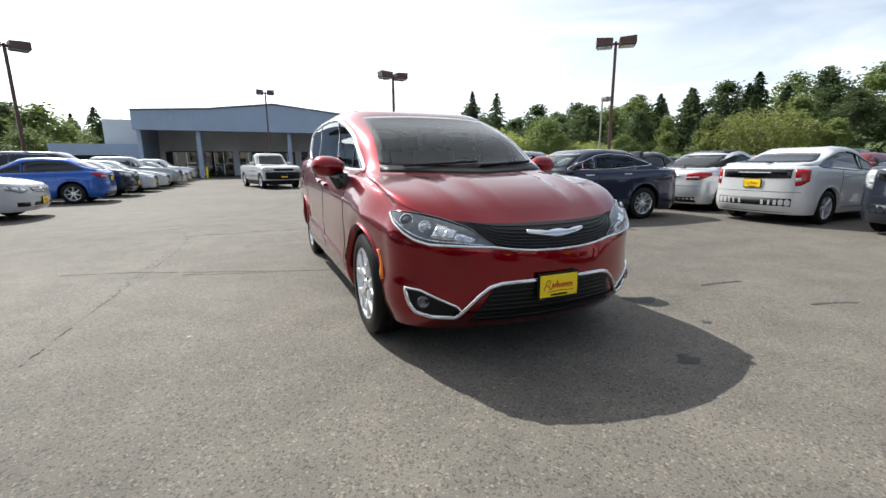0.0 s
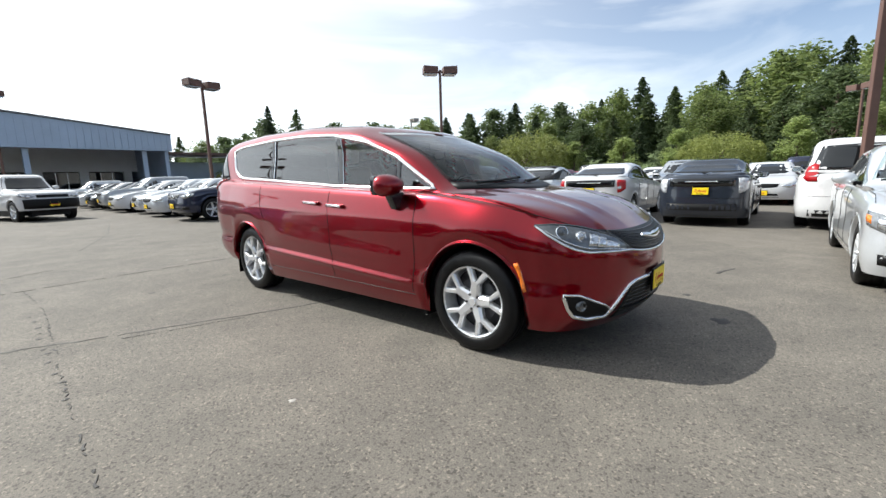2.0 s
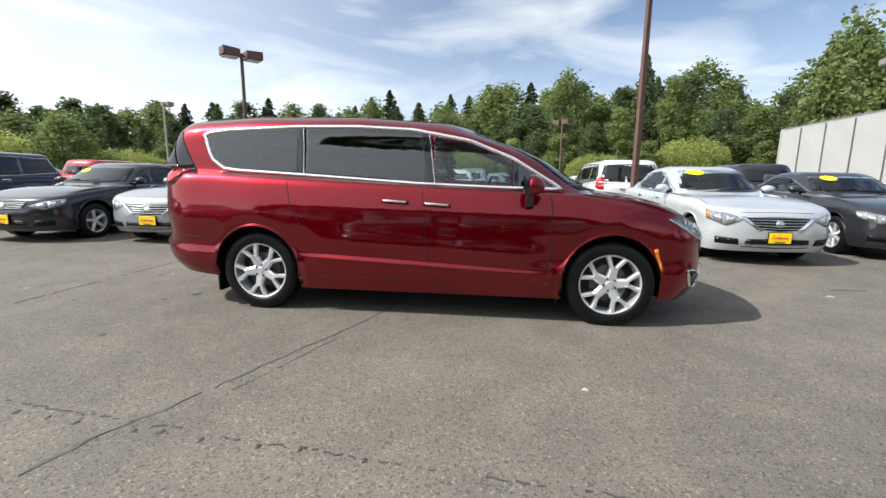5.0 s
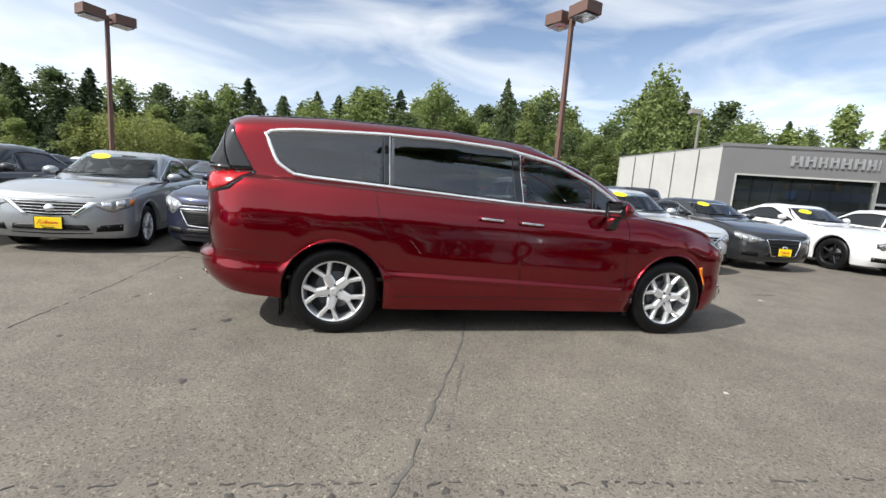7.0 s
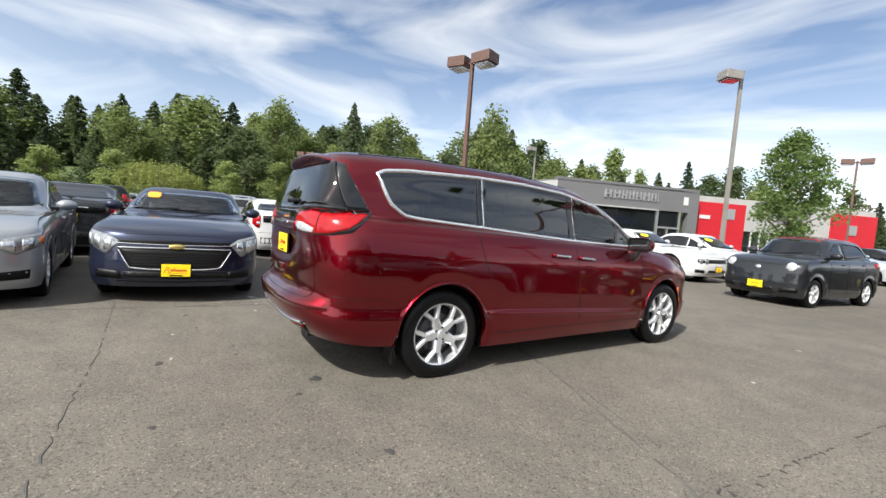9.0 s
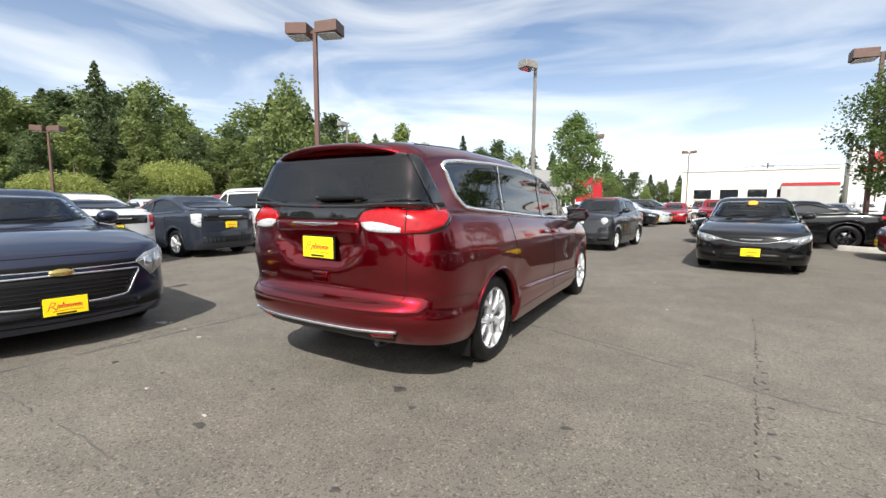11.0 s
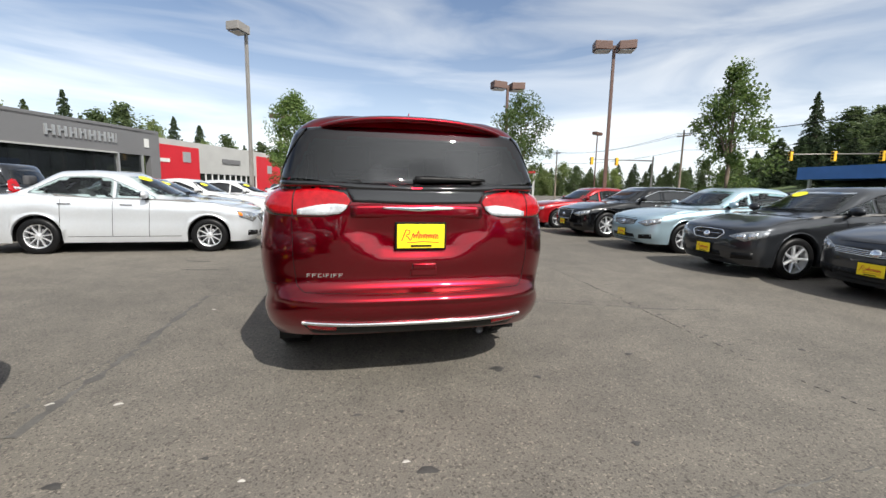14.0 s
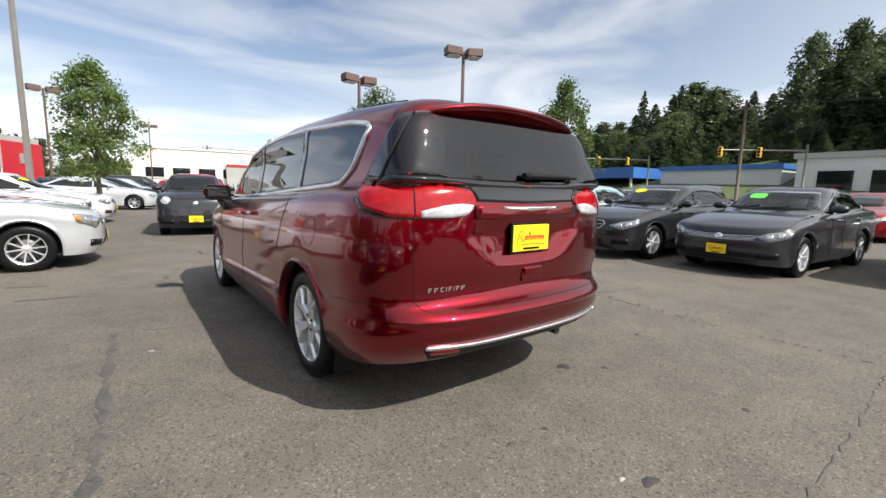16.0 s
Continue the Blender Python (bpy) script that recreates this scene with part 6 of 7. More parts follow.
    bx("wing_tower", w, x0 - 4, x0 - .4, y0 + 8, y0 + 18, 3.4, 6.2, WHITE_WALL)
    bx("wing_window", w, x0 - 6, x0 - 2, y0 + 2.93, y0 + 3.0, 1.0, 2.3, SHOP_GLASS)


def along(p, q, t, out=0.0):
    """A plan point at t metres from p towards q, moved out to the facade's left."""
    d = (Vector(q) - Vector(p)).normalized()
    n = Vector((d.y, -d.x))
    return Vector(p) + d * t + n * out


def facade_bar(name, parent, p, q, a, b, z0, z1, out, depth, material, label=""):
    """A block on a facade from a to b metres along it, standing out."""
    P, Q = along(p, q, a, out), along(p, q, b, out)
    return slab(name, parent, ((Q.x, Q.y), (P.x, P.y)), z0, z1, material, depth, label)


def south_showrooms():
    A, B, C = (20.5, -20.1), (16.1, -31.9), (9.3, -50.0)
    t = empty("grey_showroom", pose(-.71, 1.09, 0, 0, 0, -1.48) @ Matrix.Diagonal((.87, .87, .86, 1)), "grey car showroom with dark glass front", "building")
    D = (33, -20.6)
    E2 = (29, -36)
    L = (Vector(B) - Vector(A)).length
    H = 5.55
    # facade: fascia over a glass front
    facade_bar("fascia", t, A, B, 0, L, 3.6, H, .0, .5, GREY_WALL, "dark grey fascia")
    facade_bar("end_pier", t, A, B, 0, 1.0, 0, 3.6, 0, .5, GREY_WALL)
    facade_bar("end_pier", t, A, B, L - .9, L, 0, 3.6, 0, .5, GREY_WALL)
    facade_bar("stall_riser", t, A, B, 1.0, L - .9, 0, .35, -.06, .3, GREY_WALL)
    for k in range(7):
        a = 1.0 + k * 1.12
        facade_bar("shop_pane", t, A, B, a + .04, a + 1.08, .35, 3.6, -.15, .05, SHOP_GLASS)
        facade_bar("mullion", t, A, B, a - .02, a + .02, .35, 3.6, -.13, .08, SHOP_GLASS)
    facade_bar("window_trim", t, A, B, .96, 1.06, 0, 3.66, .03, .1, LIGHT_WALL)
    facade_bar("window_trim", t, A, B, 1.06, 8.85, 3.56, 3.66, .03, .1, LIGHT_WALL)
    facade_bar("door_frame", t, A, B, 8.85, 8.97, 0, 3.6, .02, .2, GREY_LETTER)
    facade_bar("door_frame", t, A, B, 10.9, 11.0, 0, 3.6, .02, .2, GREY_LETTER)
    facade_bar("door_frame", t, A, B, 8.97, 10.9, 2.15, 2.3, .02, .2, GREY_LETTER)
    facade_bar("door_leaf", t, A, B, 9.0, 9.9, 0, 2.15, -.12, .05, SHOP_GLASS)
    facade_bar("door_leaf", t, A, B, 9.97, 10.88, 0, 2.15, -.12, .05, SHOP_GLASS)
    facade_bar("door_post", t, A, B, 9.88, 9.98, 0, 2.15, .0, .15, GREY_LETTER)
    facade_bar("fanlight", t, A, B, 8.97, 10.9, 2.3, 3.6, -.12, .05, SHOP_GLASS)
    # plain letter-like strokes of the sign
    x = 4.0
    for k, w in enumerate((.62, .55, .45, .45, .5, .55, .42, .16)):
        facade_bar("sign_stroke", t, A, B, x, x + w * .28, 4.28, 4.92, .10, .08, GREY_LETTER)
        if w > .2:
            facade_bar("sign_stroke", t, A, B, x + w * .72, x + w, 4.28, 4.92, .10, .08, GREY_LETTER)
            facade_bar("sign_stroke", t, A, B, x + w * .28, x + w * .72, 4.53 + .1 * (k % 2), 4.63 + .1 * (k % 2), .10, .08, GREY_LETTER)
        x += w + .17
    facade_bar("sign_oval", t, A, B, 11.15, 11.55, 4.2, 4.85, .06, .05, WHITE_WALL)
    slab("side_wall", t, (A, D), 0, 5.3, LIGHT_WALL, .3)
    for k in range(4):
        x = 22.5 + k * 2.6
        bx("wall_joint", t, x - .02, x + .02, -20.06 - (x - 20.5) * .04, -20.0 - (x - 20.5) * .04, 0, 5.2, GREY_WALL)
    slab("back_wall", t, (D, E2), 0, 5.3, LIGHT_WALL)
    rv = [(*A, H - .3), (*D, H - .3), (*E2, H - .3), (*B, H - .3)]
    raw("roof", [(x, y, z + dz) for dz in (0, .12) for x, y, z in rv], [(0, 1, 2, 3), (7, 6, 5, 4), (0, 4, 5, 1), (1, 5, 6, 2), (2, 6, 7, 3), (3, 7, 4, 0)], ROOF_M, t, smooth=False)
    # red and pale showroom beyond
    r = empty("red_showroom", pose(.09, 1.08, 0, 0, 0, -2.2) @ Matrix.Diagonal((.87, .87, .86, 1)), "red and pale grey car showroom", "building")
    L2 = (Vector(C) - Vector(B)).length
    facade_bar("red_wall", r, B, C, .2, 5.4, 0, 4.75, -.3, .4, RED_WALL, "red panel wall")
    facade_bar("parapet", r, B, C, .1, L2, 4.75, 5.25, -.4, .4, LIGHT_WALL)
    facade_bar("pale_fascia", r, B, C, 5.4, 14.4, 2.5, 4.75, -.38, .4, LIGHT_WALL)
    facade_bar("red_wall", r, B, C, 14.4, L2, 0, 4.75, -.2, .4, RED_WALL, "red panel wall")
    for k in range(10):
        facade_bar("shop_pane", r, B, C, 5.5 + k * .89, 6.28 + k * .89, .4, 2.5, -.5, .05, SHOP_GLASS)
        facade_bar("mullion", r, B, C, 6.28 + k * .89, 6.39 + k * .89, 0, 2.5, -.42, .1, WHITE_WALL)
    facade_bar("sign_bar", r, B, C, 8.6, 11.4, 3.6, 4.05, -.28, .08, GREY_WALL)
    facade_bar("sign_disc", r, B, C, 3.4, 4.3, 3.4, 4.3, -.24, .06, GREY_LETTER)
    facade_bar("sign_mark", r, B, C, .9, 1.9, 3.3, 3.6, -.24, .06, WHITE_WALL)
    facade_bar("sign_disc", r, B, C, 16.2, 17.1, 2.9, 3.8, -.14, .06, GREY_LETTER)
    P, Q = along(B, C, 0, -.7), along(B, C, L2, -.7)
    P2, Q2 = along(B, C, 0, -14), along(B, C, L2, -14)
    slab("end_wall", r, ((Q2.x, Q2.y), (Q.x, Q.y)), 0, 5.0, LIGHT_WALL)
    vs = [(p.x, p.y, z) for z in (4.8, 4.92) for p in (P, Q, Q2, P2)]
    raw("roof", vs, [(0, 1, 2, 3), (7, 6, 5, 4), (0, 4, 5, 1), (1, 5, 6, 2), (2, 6, 7, 3), (3, 7, 4, 0)], ROOF_M, r, smooth=False)


def far_south():
    """Long cream dealership with a white sign tower."""
    t = empty("cream_dealership", pose(.04, .36, 0, 0, 0, -2.98), "long cream dealership with white sign tower", "building")
    y = -76
    bx("long_wall", t, -15.5, 4.0, y - 14, y, 0, 6.6, CREAM_WALL)
    for k in range(5):
        x = 2.2 - k * 3.6
        bx("window_band", t, x - 2.4, x, y, y + .12, 2.2, 3.7, SHOP_GLASS)
        bx("window_sill", t, x - 2.5, x + .1, y, y + .2, 2.05, 2.2, CREAM_WALL)
    bx("cornice", t, -15.5, 4.1, y - 14, y + .15, 6.6, 6.8, WHITE_WALL)
    bx("sign_tower", t, -22, -16.4, y - 3, y + .6, 0, 9.4, WHITE_WALL)
    v, f = lathe([(.001, .08), (.9, .08), (1.15, .05), (1.15, 0)], 28, "z")
    o = raw("sign_oval", v, f, RED_WALL, t, "plain red oval emblem")
    o.matrix_basis = pose(-19.2, y + .6, 7.7, -90, 0, 0) @ Matrix.Diagonal((1, .68, 1, 1))
    bx("sign_bar", t, -20.8, -17.6, y + .6, y + .7, 6.0, 6.4, RED_WALL)
    bx("showroom", t, -34, -22, y - 12, y - 1, 0, 5.2, LIGHT_WALL)
    bx("red_stripe", t, -34, -22, y - 1, y - .9, 4.9, 5.3, RED_WALL)
    for k in range(5):
        bx("shop_pane", t, -33.5 + k * 2.3, -31.5 + k * 2.3, y - 1, y - .88, .4, 4.2, SHOP_GLASS)
    bx("grey_bay", t, -15.5, -9, y, y + .8, 0, 4.4, LIGHT_WALL)
    bx("red_stripe", t, -15.5, -9, y + .8, y + .9, 4.2, 4.6, RED_WALL)


def west_shops():
    """Low shops over the road."""
    t = empty("blue_shop", pose(.08, 0, 0, 0, 0, -3.08), "low white shop with bright blue fascia", "building")
    x = -62
    bx("wall", t, x - 10, x, -30, -15, 0, 4.7, WHITE_WALL)
    bx("fascia", t, x - 10, x + .3, -30.2, -14.8, 4.7, 5.3, BLUE_WALL)
    bx("canopy", t, x - 6, x + 4, -43, -32, 3.6, 5.2, BLUE_WALL)
    for yy in (-42, -33):
        bx("canopy_post", t, x + 3, x + 3.3, yy, yy + .3, 0, 3.6, WHITE_WALL)
    for k in range(6):
        bx("window", t, x, x + .1, -29 + k * 2.3, -27.5 + k * 2.3, .6, 2.3, SHOP_GLASS)
    w = empty("white_shop", pose(.08, 0, 0, 0, 0, -3.08), "long low white shop building", "building")
    bx("wall", w, x - 12, x + 2, -13, 26, 1.2, 5.6, WHITE_WALL)
    bx("parapet", w, x - 12, x + 2.3, -13.3, 26.3, 5.6, 6.2, LIGHT_WALL)
    for k in range(8):
        bx("window", w, x + 2, x + 2.1, -11 + k * 4.4, -8.0 + k * 4.4, 2.0, 4.2, SHOP_GLASS)
    bx("yard_wall", w, x + 2, x + 9, -13, 26, 0, 1.25, CONCRETE)


north_hall()
south_showrooms()
far_south()
west_shops()

# ---- lamps and poles ----
BROWN = mat("brown_paint", (.105, .055, .042), .55, var=.12, scale=3, fine=20)
GREY_POLE = mat("grey_pole", (.30, .28, .26), .5, .4, var=.1, scale=3)
LENS = mat("lamp_lens", (.55, .53, .48), .2, var=.1, scale=10)


def lamp_post(x, y, h, heads=2, turn=0, base=True, size=.62, colour=None):
    colour = colour or BROWN
    t = empty("street_lamp", pose(x, y, 0, 0, 0, turn), "brown twin-headed car park lamp on square pole" if heads == 2 else "single-headed car park lamp on square pole", "street lamp", "car park lamps")
    z0 = .75 if base else 0
    bm = box_bm(-.065, .065, -.065, .065, z0, h, .012, 2)
    for v in bm.verts:
        k = 1 - .25 * (v.co.z - z0) / h
        v.co.x, v.co.y = v.co.x * k, v.co.y * k
    part("pole", bm, colour, t)
    if base:
        v, f = lathe([(.001, z0 - .02), (.24, z0 - .02), (.27, z0 - .06), (.29, 0), (.29, -.05)], 24, "z")
        raw("footing", v, f, CONCRETE, t, "round concrete footing")
        part("base_plate", box_bm(-.15, .15, -.15, .15, z0 - .02, z0 + .03, .01, 1), colour, t)
    s = size
    for k in range(heads):
        sx = 1 if k == 0 else -1
        a, b = (.12, .12 + s) if heads == 2 else (.10, .10 + s)
        if k == 0:
            part("cross_arm", box_bm(-a if heads == 2 else -.05, a, -.035, .035, h - .12, h - .05, .008, 1), colour, t)
        bm = box_bm(a, b, -s * .45, s * .45, h - .20, h + .10, .02, 2)
        for v in bm.verts:
            if v.co.z < h - .1:
                v.co.x = (v.co.x - (a + b) / 2) * 1.0 + (a + b) / 2
            v.co.x *= sx
            v.co.z += (abs(v.co.x) - a) * .06
        bmesh.ops.recalc_face_normals(bm, faces=bm.faces)
        hd = part("lamp_head", bm, colour, t)
        part("lens", box_bm(sx * (a + .05), sx * (b - .05), -s * .38, s * .38, h - .215, h - .195, .003, 1), LENS, hd)
    return t


lamp_post(6.95, -2.45, 6.02, 2, 20)
lamp_post(-.32, 33.0, 6.5, 2, 0, size=.5)
lamp_post(-9.9, 19.8, 5.8, 2, 30)
lamp_post(12.00, 11.05, 5.87, 2, -40)
lamp_post(5.45, 19.70, 5.70, 2, 10)
lamp_post(3.95, -12.00, 7.15, 1, 60, colour=GREY_POLE)
lamp_post(5.05, -29.70, 6.67, 2, 15, False)
lamp_post(-1.17, -50.42, 7.25, 2, 5, False)
lamp_post(-9.50, -8.16, 6.70, 2, -20)
lamp_post(-6.96, -12.30, 6.00, 2, 0)

# ---- trees ----
def leaf_mat(name, c, c2):
    m = bpy.data.materials.new(name)
    m.use_nodes = True
    n, l = m.node_tree.nodes, m.node_tree.links
    p = n["Principled BSDF"]
    p.inputs["Roughness"].default_value = .6
    ge, r = n.new("ShaderNodeNewGeometry"), n.new("ShaderNodeMixRGB")
    r.inputs["Color1"].default_value, r.inputs["Color2"].default_value = (*c, 1), (*c2, 1)
    l.new(ge.outputs["Random Per Island"], r.inputs["Fac"])
    oi, hs = n.new("ShaderNodeObjectInfo"), n.new("ShaderNodeHueSaturation")
    mr = n.new("ShaderNodeMapRange")
    mr.inputs["To Min"].default_value, mr.inputs["To Max"].default_value = .7, 1.3
    l.new(oi.outputs["Random"], mr.inputs["Value"]), l.new(mr.outputs["Result"], hs.inputs["Value"])
    l.new(r.outputs["Color"], hs.inputs["Color"]), l.new(hs.outputs["Color"], p.inputs["Base Color"])
    tr, mx, out = n.new("ShaderNodeBsdfTranslucent"), n.new("ShaderNodeMixShader"), n["Material Output"]
    l.new(hs.outputs["Color"], tr.inputs["Color"])
    mx.inputs["Fac"].default_value = .5
    l.new(p.outputs[0], mx.inputs[1]), l.new(tr.outputs[0], mx.inputs[2]), l.new(mx.outputs[0], out.inputs["Surface"])
    return m


BARK = mat("bark", (.13, .10, .075), .9, var=.3, scale=6, fine=40, bump=.6, bump_scale=25)
LEAF_MID = leaf_mat("leaf_mid", (.115, .162, .050), (.225, .27, .090))
LEAF_LIGHT = leaf_mat("leaf_light", (.17, .225, .068), (.285, .33, .12))
LEAF_DARK = leaf_mat("leaf_dark", (.064, .096, .040), (.13, .168, .068))
LEAF_WILLOW = leaf_mat("leaf_willow", (.23, .27, .07), (.36, .39, .12))
NEEDLE = leaf_mat("needles", (.044, .072, .036), (.095, .128, .058))


def cards(centres, sizes, rng, droop=0.0):
    """Small bent leaf sprays at the centres."""
    n = len(centres)
    u = rng.normal(size=(n, 3))
    u /= np.linalg.norm(u, axis=1, keepdims=True)
    u[:, 2] = u[:, 2] * .6 - droop
    u /= np.linalg.norm(u, axis=1, keepdims=True)
    w = np.cross(u, rng.normal(size=(n, 3)))
    w /= np.linalg.norm(w, axis=1, keepdims=True)
    s = sizes[:, None]
    k = np.cross(u, w)
    a, b = centres - u * s * .6, centres + u * s * .6
    c1, c2 = centres + w * s * .38 + k * s * .12, centres - w * s * .38 + k * s * .12
    vs = np.stack([a, c1, b, c2], axis=1).reshape(-1, 3)
    i = np.arange(n) * 4
    fs = np.stack([i, i + 1, i + 2, i + 3], axis=1)
    return vs, fs


def crown_round(rng, h, r, n, base=.25, clumps=26, size=.4, lump=(.20, .46)):
    """Leaf sprays gathered in uneven clumps round the limbs."""
    cs = []
    for k in range(clumps):
        t = rng.uniform(base, .97)
        prof = math.sin(math.pi * min(1, (t - base) / (1 - base) * .85 + .18)) ** .8
        a = rng.uniform(0, 2 * math.pi)
        d = r * prof * rng.uniform(.2, .95)
        cs.append((d * math.cos(a), d * math.sin(a), t * h, r * rng.uniform(*lump)))
    pts = []
    per = n // clumps
    for x, y, z, q in cs:
        p = rng.normal(size=(per, 3))
        p /= np.linalg.norm(p, axis=1, keepdims=True)
        p *= (rng.uniform(.1, 1, size=(per, 1)) ** .6) * q * (1 + .16 * np.abs(rng.normal(size=(per, 1))))
        p[:, 2] *= 1.05
        pts.append(p + np.array((x, y, z)))
    pts = np.concatenate(pts)
    return pts, rng.uniform(.45, 1.35, len(pts)) * size, [c[:3] for c in cs]


def crown_cone(rng, h, r, n, size=.5):
    """Uneven drooping boughs in a spiral up a narrow cone, with gaps between them."""
    pts, sz = [], []
    boughs = 230
    per = max(6, n // boughs)
    for k in range(boughs):
        t = .05 + .94 * ((k + rng.uniform(0, 1)) / boughs) ** 1.12
        a = k * 2.39996 + rng.uniform(-.9, .9)
        reach = r * (min(1, (1 - t) * 1.18) ** .82 * rng.uniform(.5, 1.18) + .03)
        u = rng.uniform(.0, 1, per) ** .65
        side = rng.normal(scale=.11 * r, size=per) * (1.15 - u * .75) * (1.08 - t)
        x, y = reach * u * np.cos(a) - side * np.sin(a), reach * u * np.sin(a) + side * np.cos(a)
        z = t * h - reach * (u ** 1.5) * rng.uniform(.12, .42) - np.abs(side) * .35 + rng.normal(scale=.016 * h, size=per) * (1.1 - t)
        pts.append(np.stack([x, y, z], axis=1))
        sz.append(rng.uniform(.5, 1.25, per) * size * (1.12 - .55 * t))
    return np.concatenate(pts), np.concatenate(sz), []


def crown_willow(rng, h, r, n, size=.4):
    """Hanging strands from an arched crown."""
    k = n // 10
    a = rng.uniform(0, 2 * np.pi, k)
    d = r * np.sqrt(rng.uniform(.05, 1, k))
    topz = h * (1 - .35 * (d / r) ** 2) * rng.uniform(.85, 1.0, k)
    ln = rng.uniform(.25, .75, k) * topz
    pts = []
    for j in range(10):
        s = j / 9
        pts.append(np.stack([d * np.cos(a) * (1 + .08 * s), d * np.sin(a) * (1 + .08 * s), topz - ln * s], axis=1) + rng.normal(scale=.10, size=(k, 3)))
    pts = np.concatenate(pts)
    return pts, rng.uniform(.6, 1.2, len(pts)) * size, []


def tree(kind, seed, h, r, n, leaf, label, size=.4, base=.25, clumps=60, lump=(.20, .46)):
    """Trunk, limbs and crown; returns the thing standing at the origin."""
    rng = np.random.default_rng(seed)
    t = empty("tree", pose(0, 0, 0), label, "tree", "trees")
    if kind == "cone":
        pts, sz, cl = crown_cone(rng, h, r, n, size)
        tops = h * .98
    elif kind == "willow":
        pts, sz, cl = crown_willow(rng, h, r, n, size)
        tops = h * .6
    else:
        pts, sz, cl = crown_round(rng, h, r, n, base, clumps, size, lump)
        tops = h * .8
    vs, fs = cards(pts, sz, rng, .6 if kind != "round" else .3)
    raw("crown", vs, fs, leaf, t, smooth=False)
    bm_v, bm_f = [], []
    def add(v, f):
        o = len(bm_v)
        bm_v.extend(v)
        bm_f.extend(tuple(o + k for k in q) for q in f)
    tr = max(.06, h * .016)
    spine = [(.03 * h * .1 * math.sin(k), .03 * h * .1 * math.cos(k * 1.3), tops * k / 7) for k in range(8)]
    add(*tube(spine, [tr * (1.25 - k / 7 * 1.1) for k in range(8)], 8))
    lim = cl[:12] if cl else [(r * .5 * math.cos(k * 2.4), r * .5 * math.sin(k * 2.4), h * (.3 + .05 * k)) for k in range(9)]
    for x, y, z in lim:
        z0 = max(h * .12, z * .62)
        add(*tube([(0, 0, z0), (x * .5, y * .5, z0 + (z - z0) * .65), (x, y, z)], [tr * .45, tr * .3, tr * .1], 5))
    raw("trunk", bm_v, bm_f, BARK, t)
    return t


KINDS = [
    tree("round", 1, 12, 4.0, 7600, LEAF_MID, "tall broadleaf tree in full green leaf", .33, .06),
    tree("round", 2, 12, 3.4, 7600, LEAF_DARK, "dark green broadleaf tree on the hillside", .33, .08),
    tree("round", 3, 12, 2.6, 6800, LEAF_LIGHT, "light green poplar in full leaf", .30, .05),
    tree("cone", 4, 12, 2.6, 9200, NEEDLE, "dark pointed fir tree", .33),
    tree("cone", 5, 12, 3.3, 9200, LEAF_DARK, "broad dark green conifer tree", .35),
    tree("willow", 6, 7, 4.4, 7000, LEAF_WILLOW, "pale yellow-green weeping willow", .26),
]
USED = [0] * len(KINDS)


def plant(k, x, y, z, hs, ws, turn):
    m = pose(x, y, z, 0, 0, turn)
    if USED[k] == 0:
        o = KINDS[k]
        o.matrix_basis = m
    else:
        o = copy_thing(KINDS[k], m)
    USED[k] += 1
    o.scale = (ws, ws, hs)
    return o


TOPLINE = [(0.0, 0.07), (14.0, 0.07), (22.0, 0.11), (28.0, 0.125), (30.0, 0.115), (42.0, 0.13), (50.0, 0.145), (62.0, 0.165), (70.2, 0.182), (82.7, 0.205), (93.5, 0.222), (98.7, 0.225), (102.7, 0.185), (107.7, 0.25), (113.7, 0.22), (118.9, 0.17), (126.2, 0.235), (132.5, 0.195), (140.8, 0.185), (148.8, 0.165), (154.8, 0.15), (164.7, 0.125), (172.7, 0.075), (177.7, 0.06), (227.4, 0.07), (233.5, 0.12), (238.4, 0.15), (243, 0.17), (246.5, 0.215), (250, 0.23), (254, 0.19), (257, 0.185), (259.5, 0.225), (261, 0.28), (264, 0.31), (275, 0.29), (320.0, 0.12), (335.0, 0.1), (345.0, 0.11), (352.0, 0.07), (360.0, 0.07)]


WOODS = []


def woods():
    """The farther trees of the hillside, joined."""
    vs, fs, mi, base = [], [], [], 0
    for n, (k, x, y, z, hs, ws, a) in enumerate(WOODS):
        me = [c for c in KINDS[k].children if c.name.startswith("crown")][0].data
        v = np.empty(len(me.vertices) * 3)
        me.vertices.foreach_get("co", v)
        v = v.reshape(-1, 4, 3)[n % 2::2]
        c = v.mean(axis=1, keepdims=True)
        v = (c + (v - c) * 1.35).reshape(-1, 3)
        ca, sa = math.cos(a), math.sin(a)
        w = np.stack([(v[:, 0] * ca - v[:, 1] * sa) * ws + x, (v[:, 0] * sa + v[:, 1] * ca) * ws + y, v[:, 2] * hs + z], axis=1)
        q = len(w) // 4
        vs.append(w)
        fs.append(np.arange(base, base + len(w)).reshape(-1, 4))
        mi += [k] * q
        base += len(w)
    ob = raw("far_woods", np.concatenate(vs), np.concatenate(fs).tolist(), None, smooth=False)
    for k in range(len(KINDS)):
        ob.data.materials.append([c for c in KINDS[k].children if c.name.startswith("crown")][0].data.materials[0])
    ob.data.polygons.foreach_set("material_index", mi)
    tagged(ob, "dense mixed woods covering the far hillside", "woods", kind="stuff")


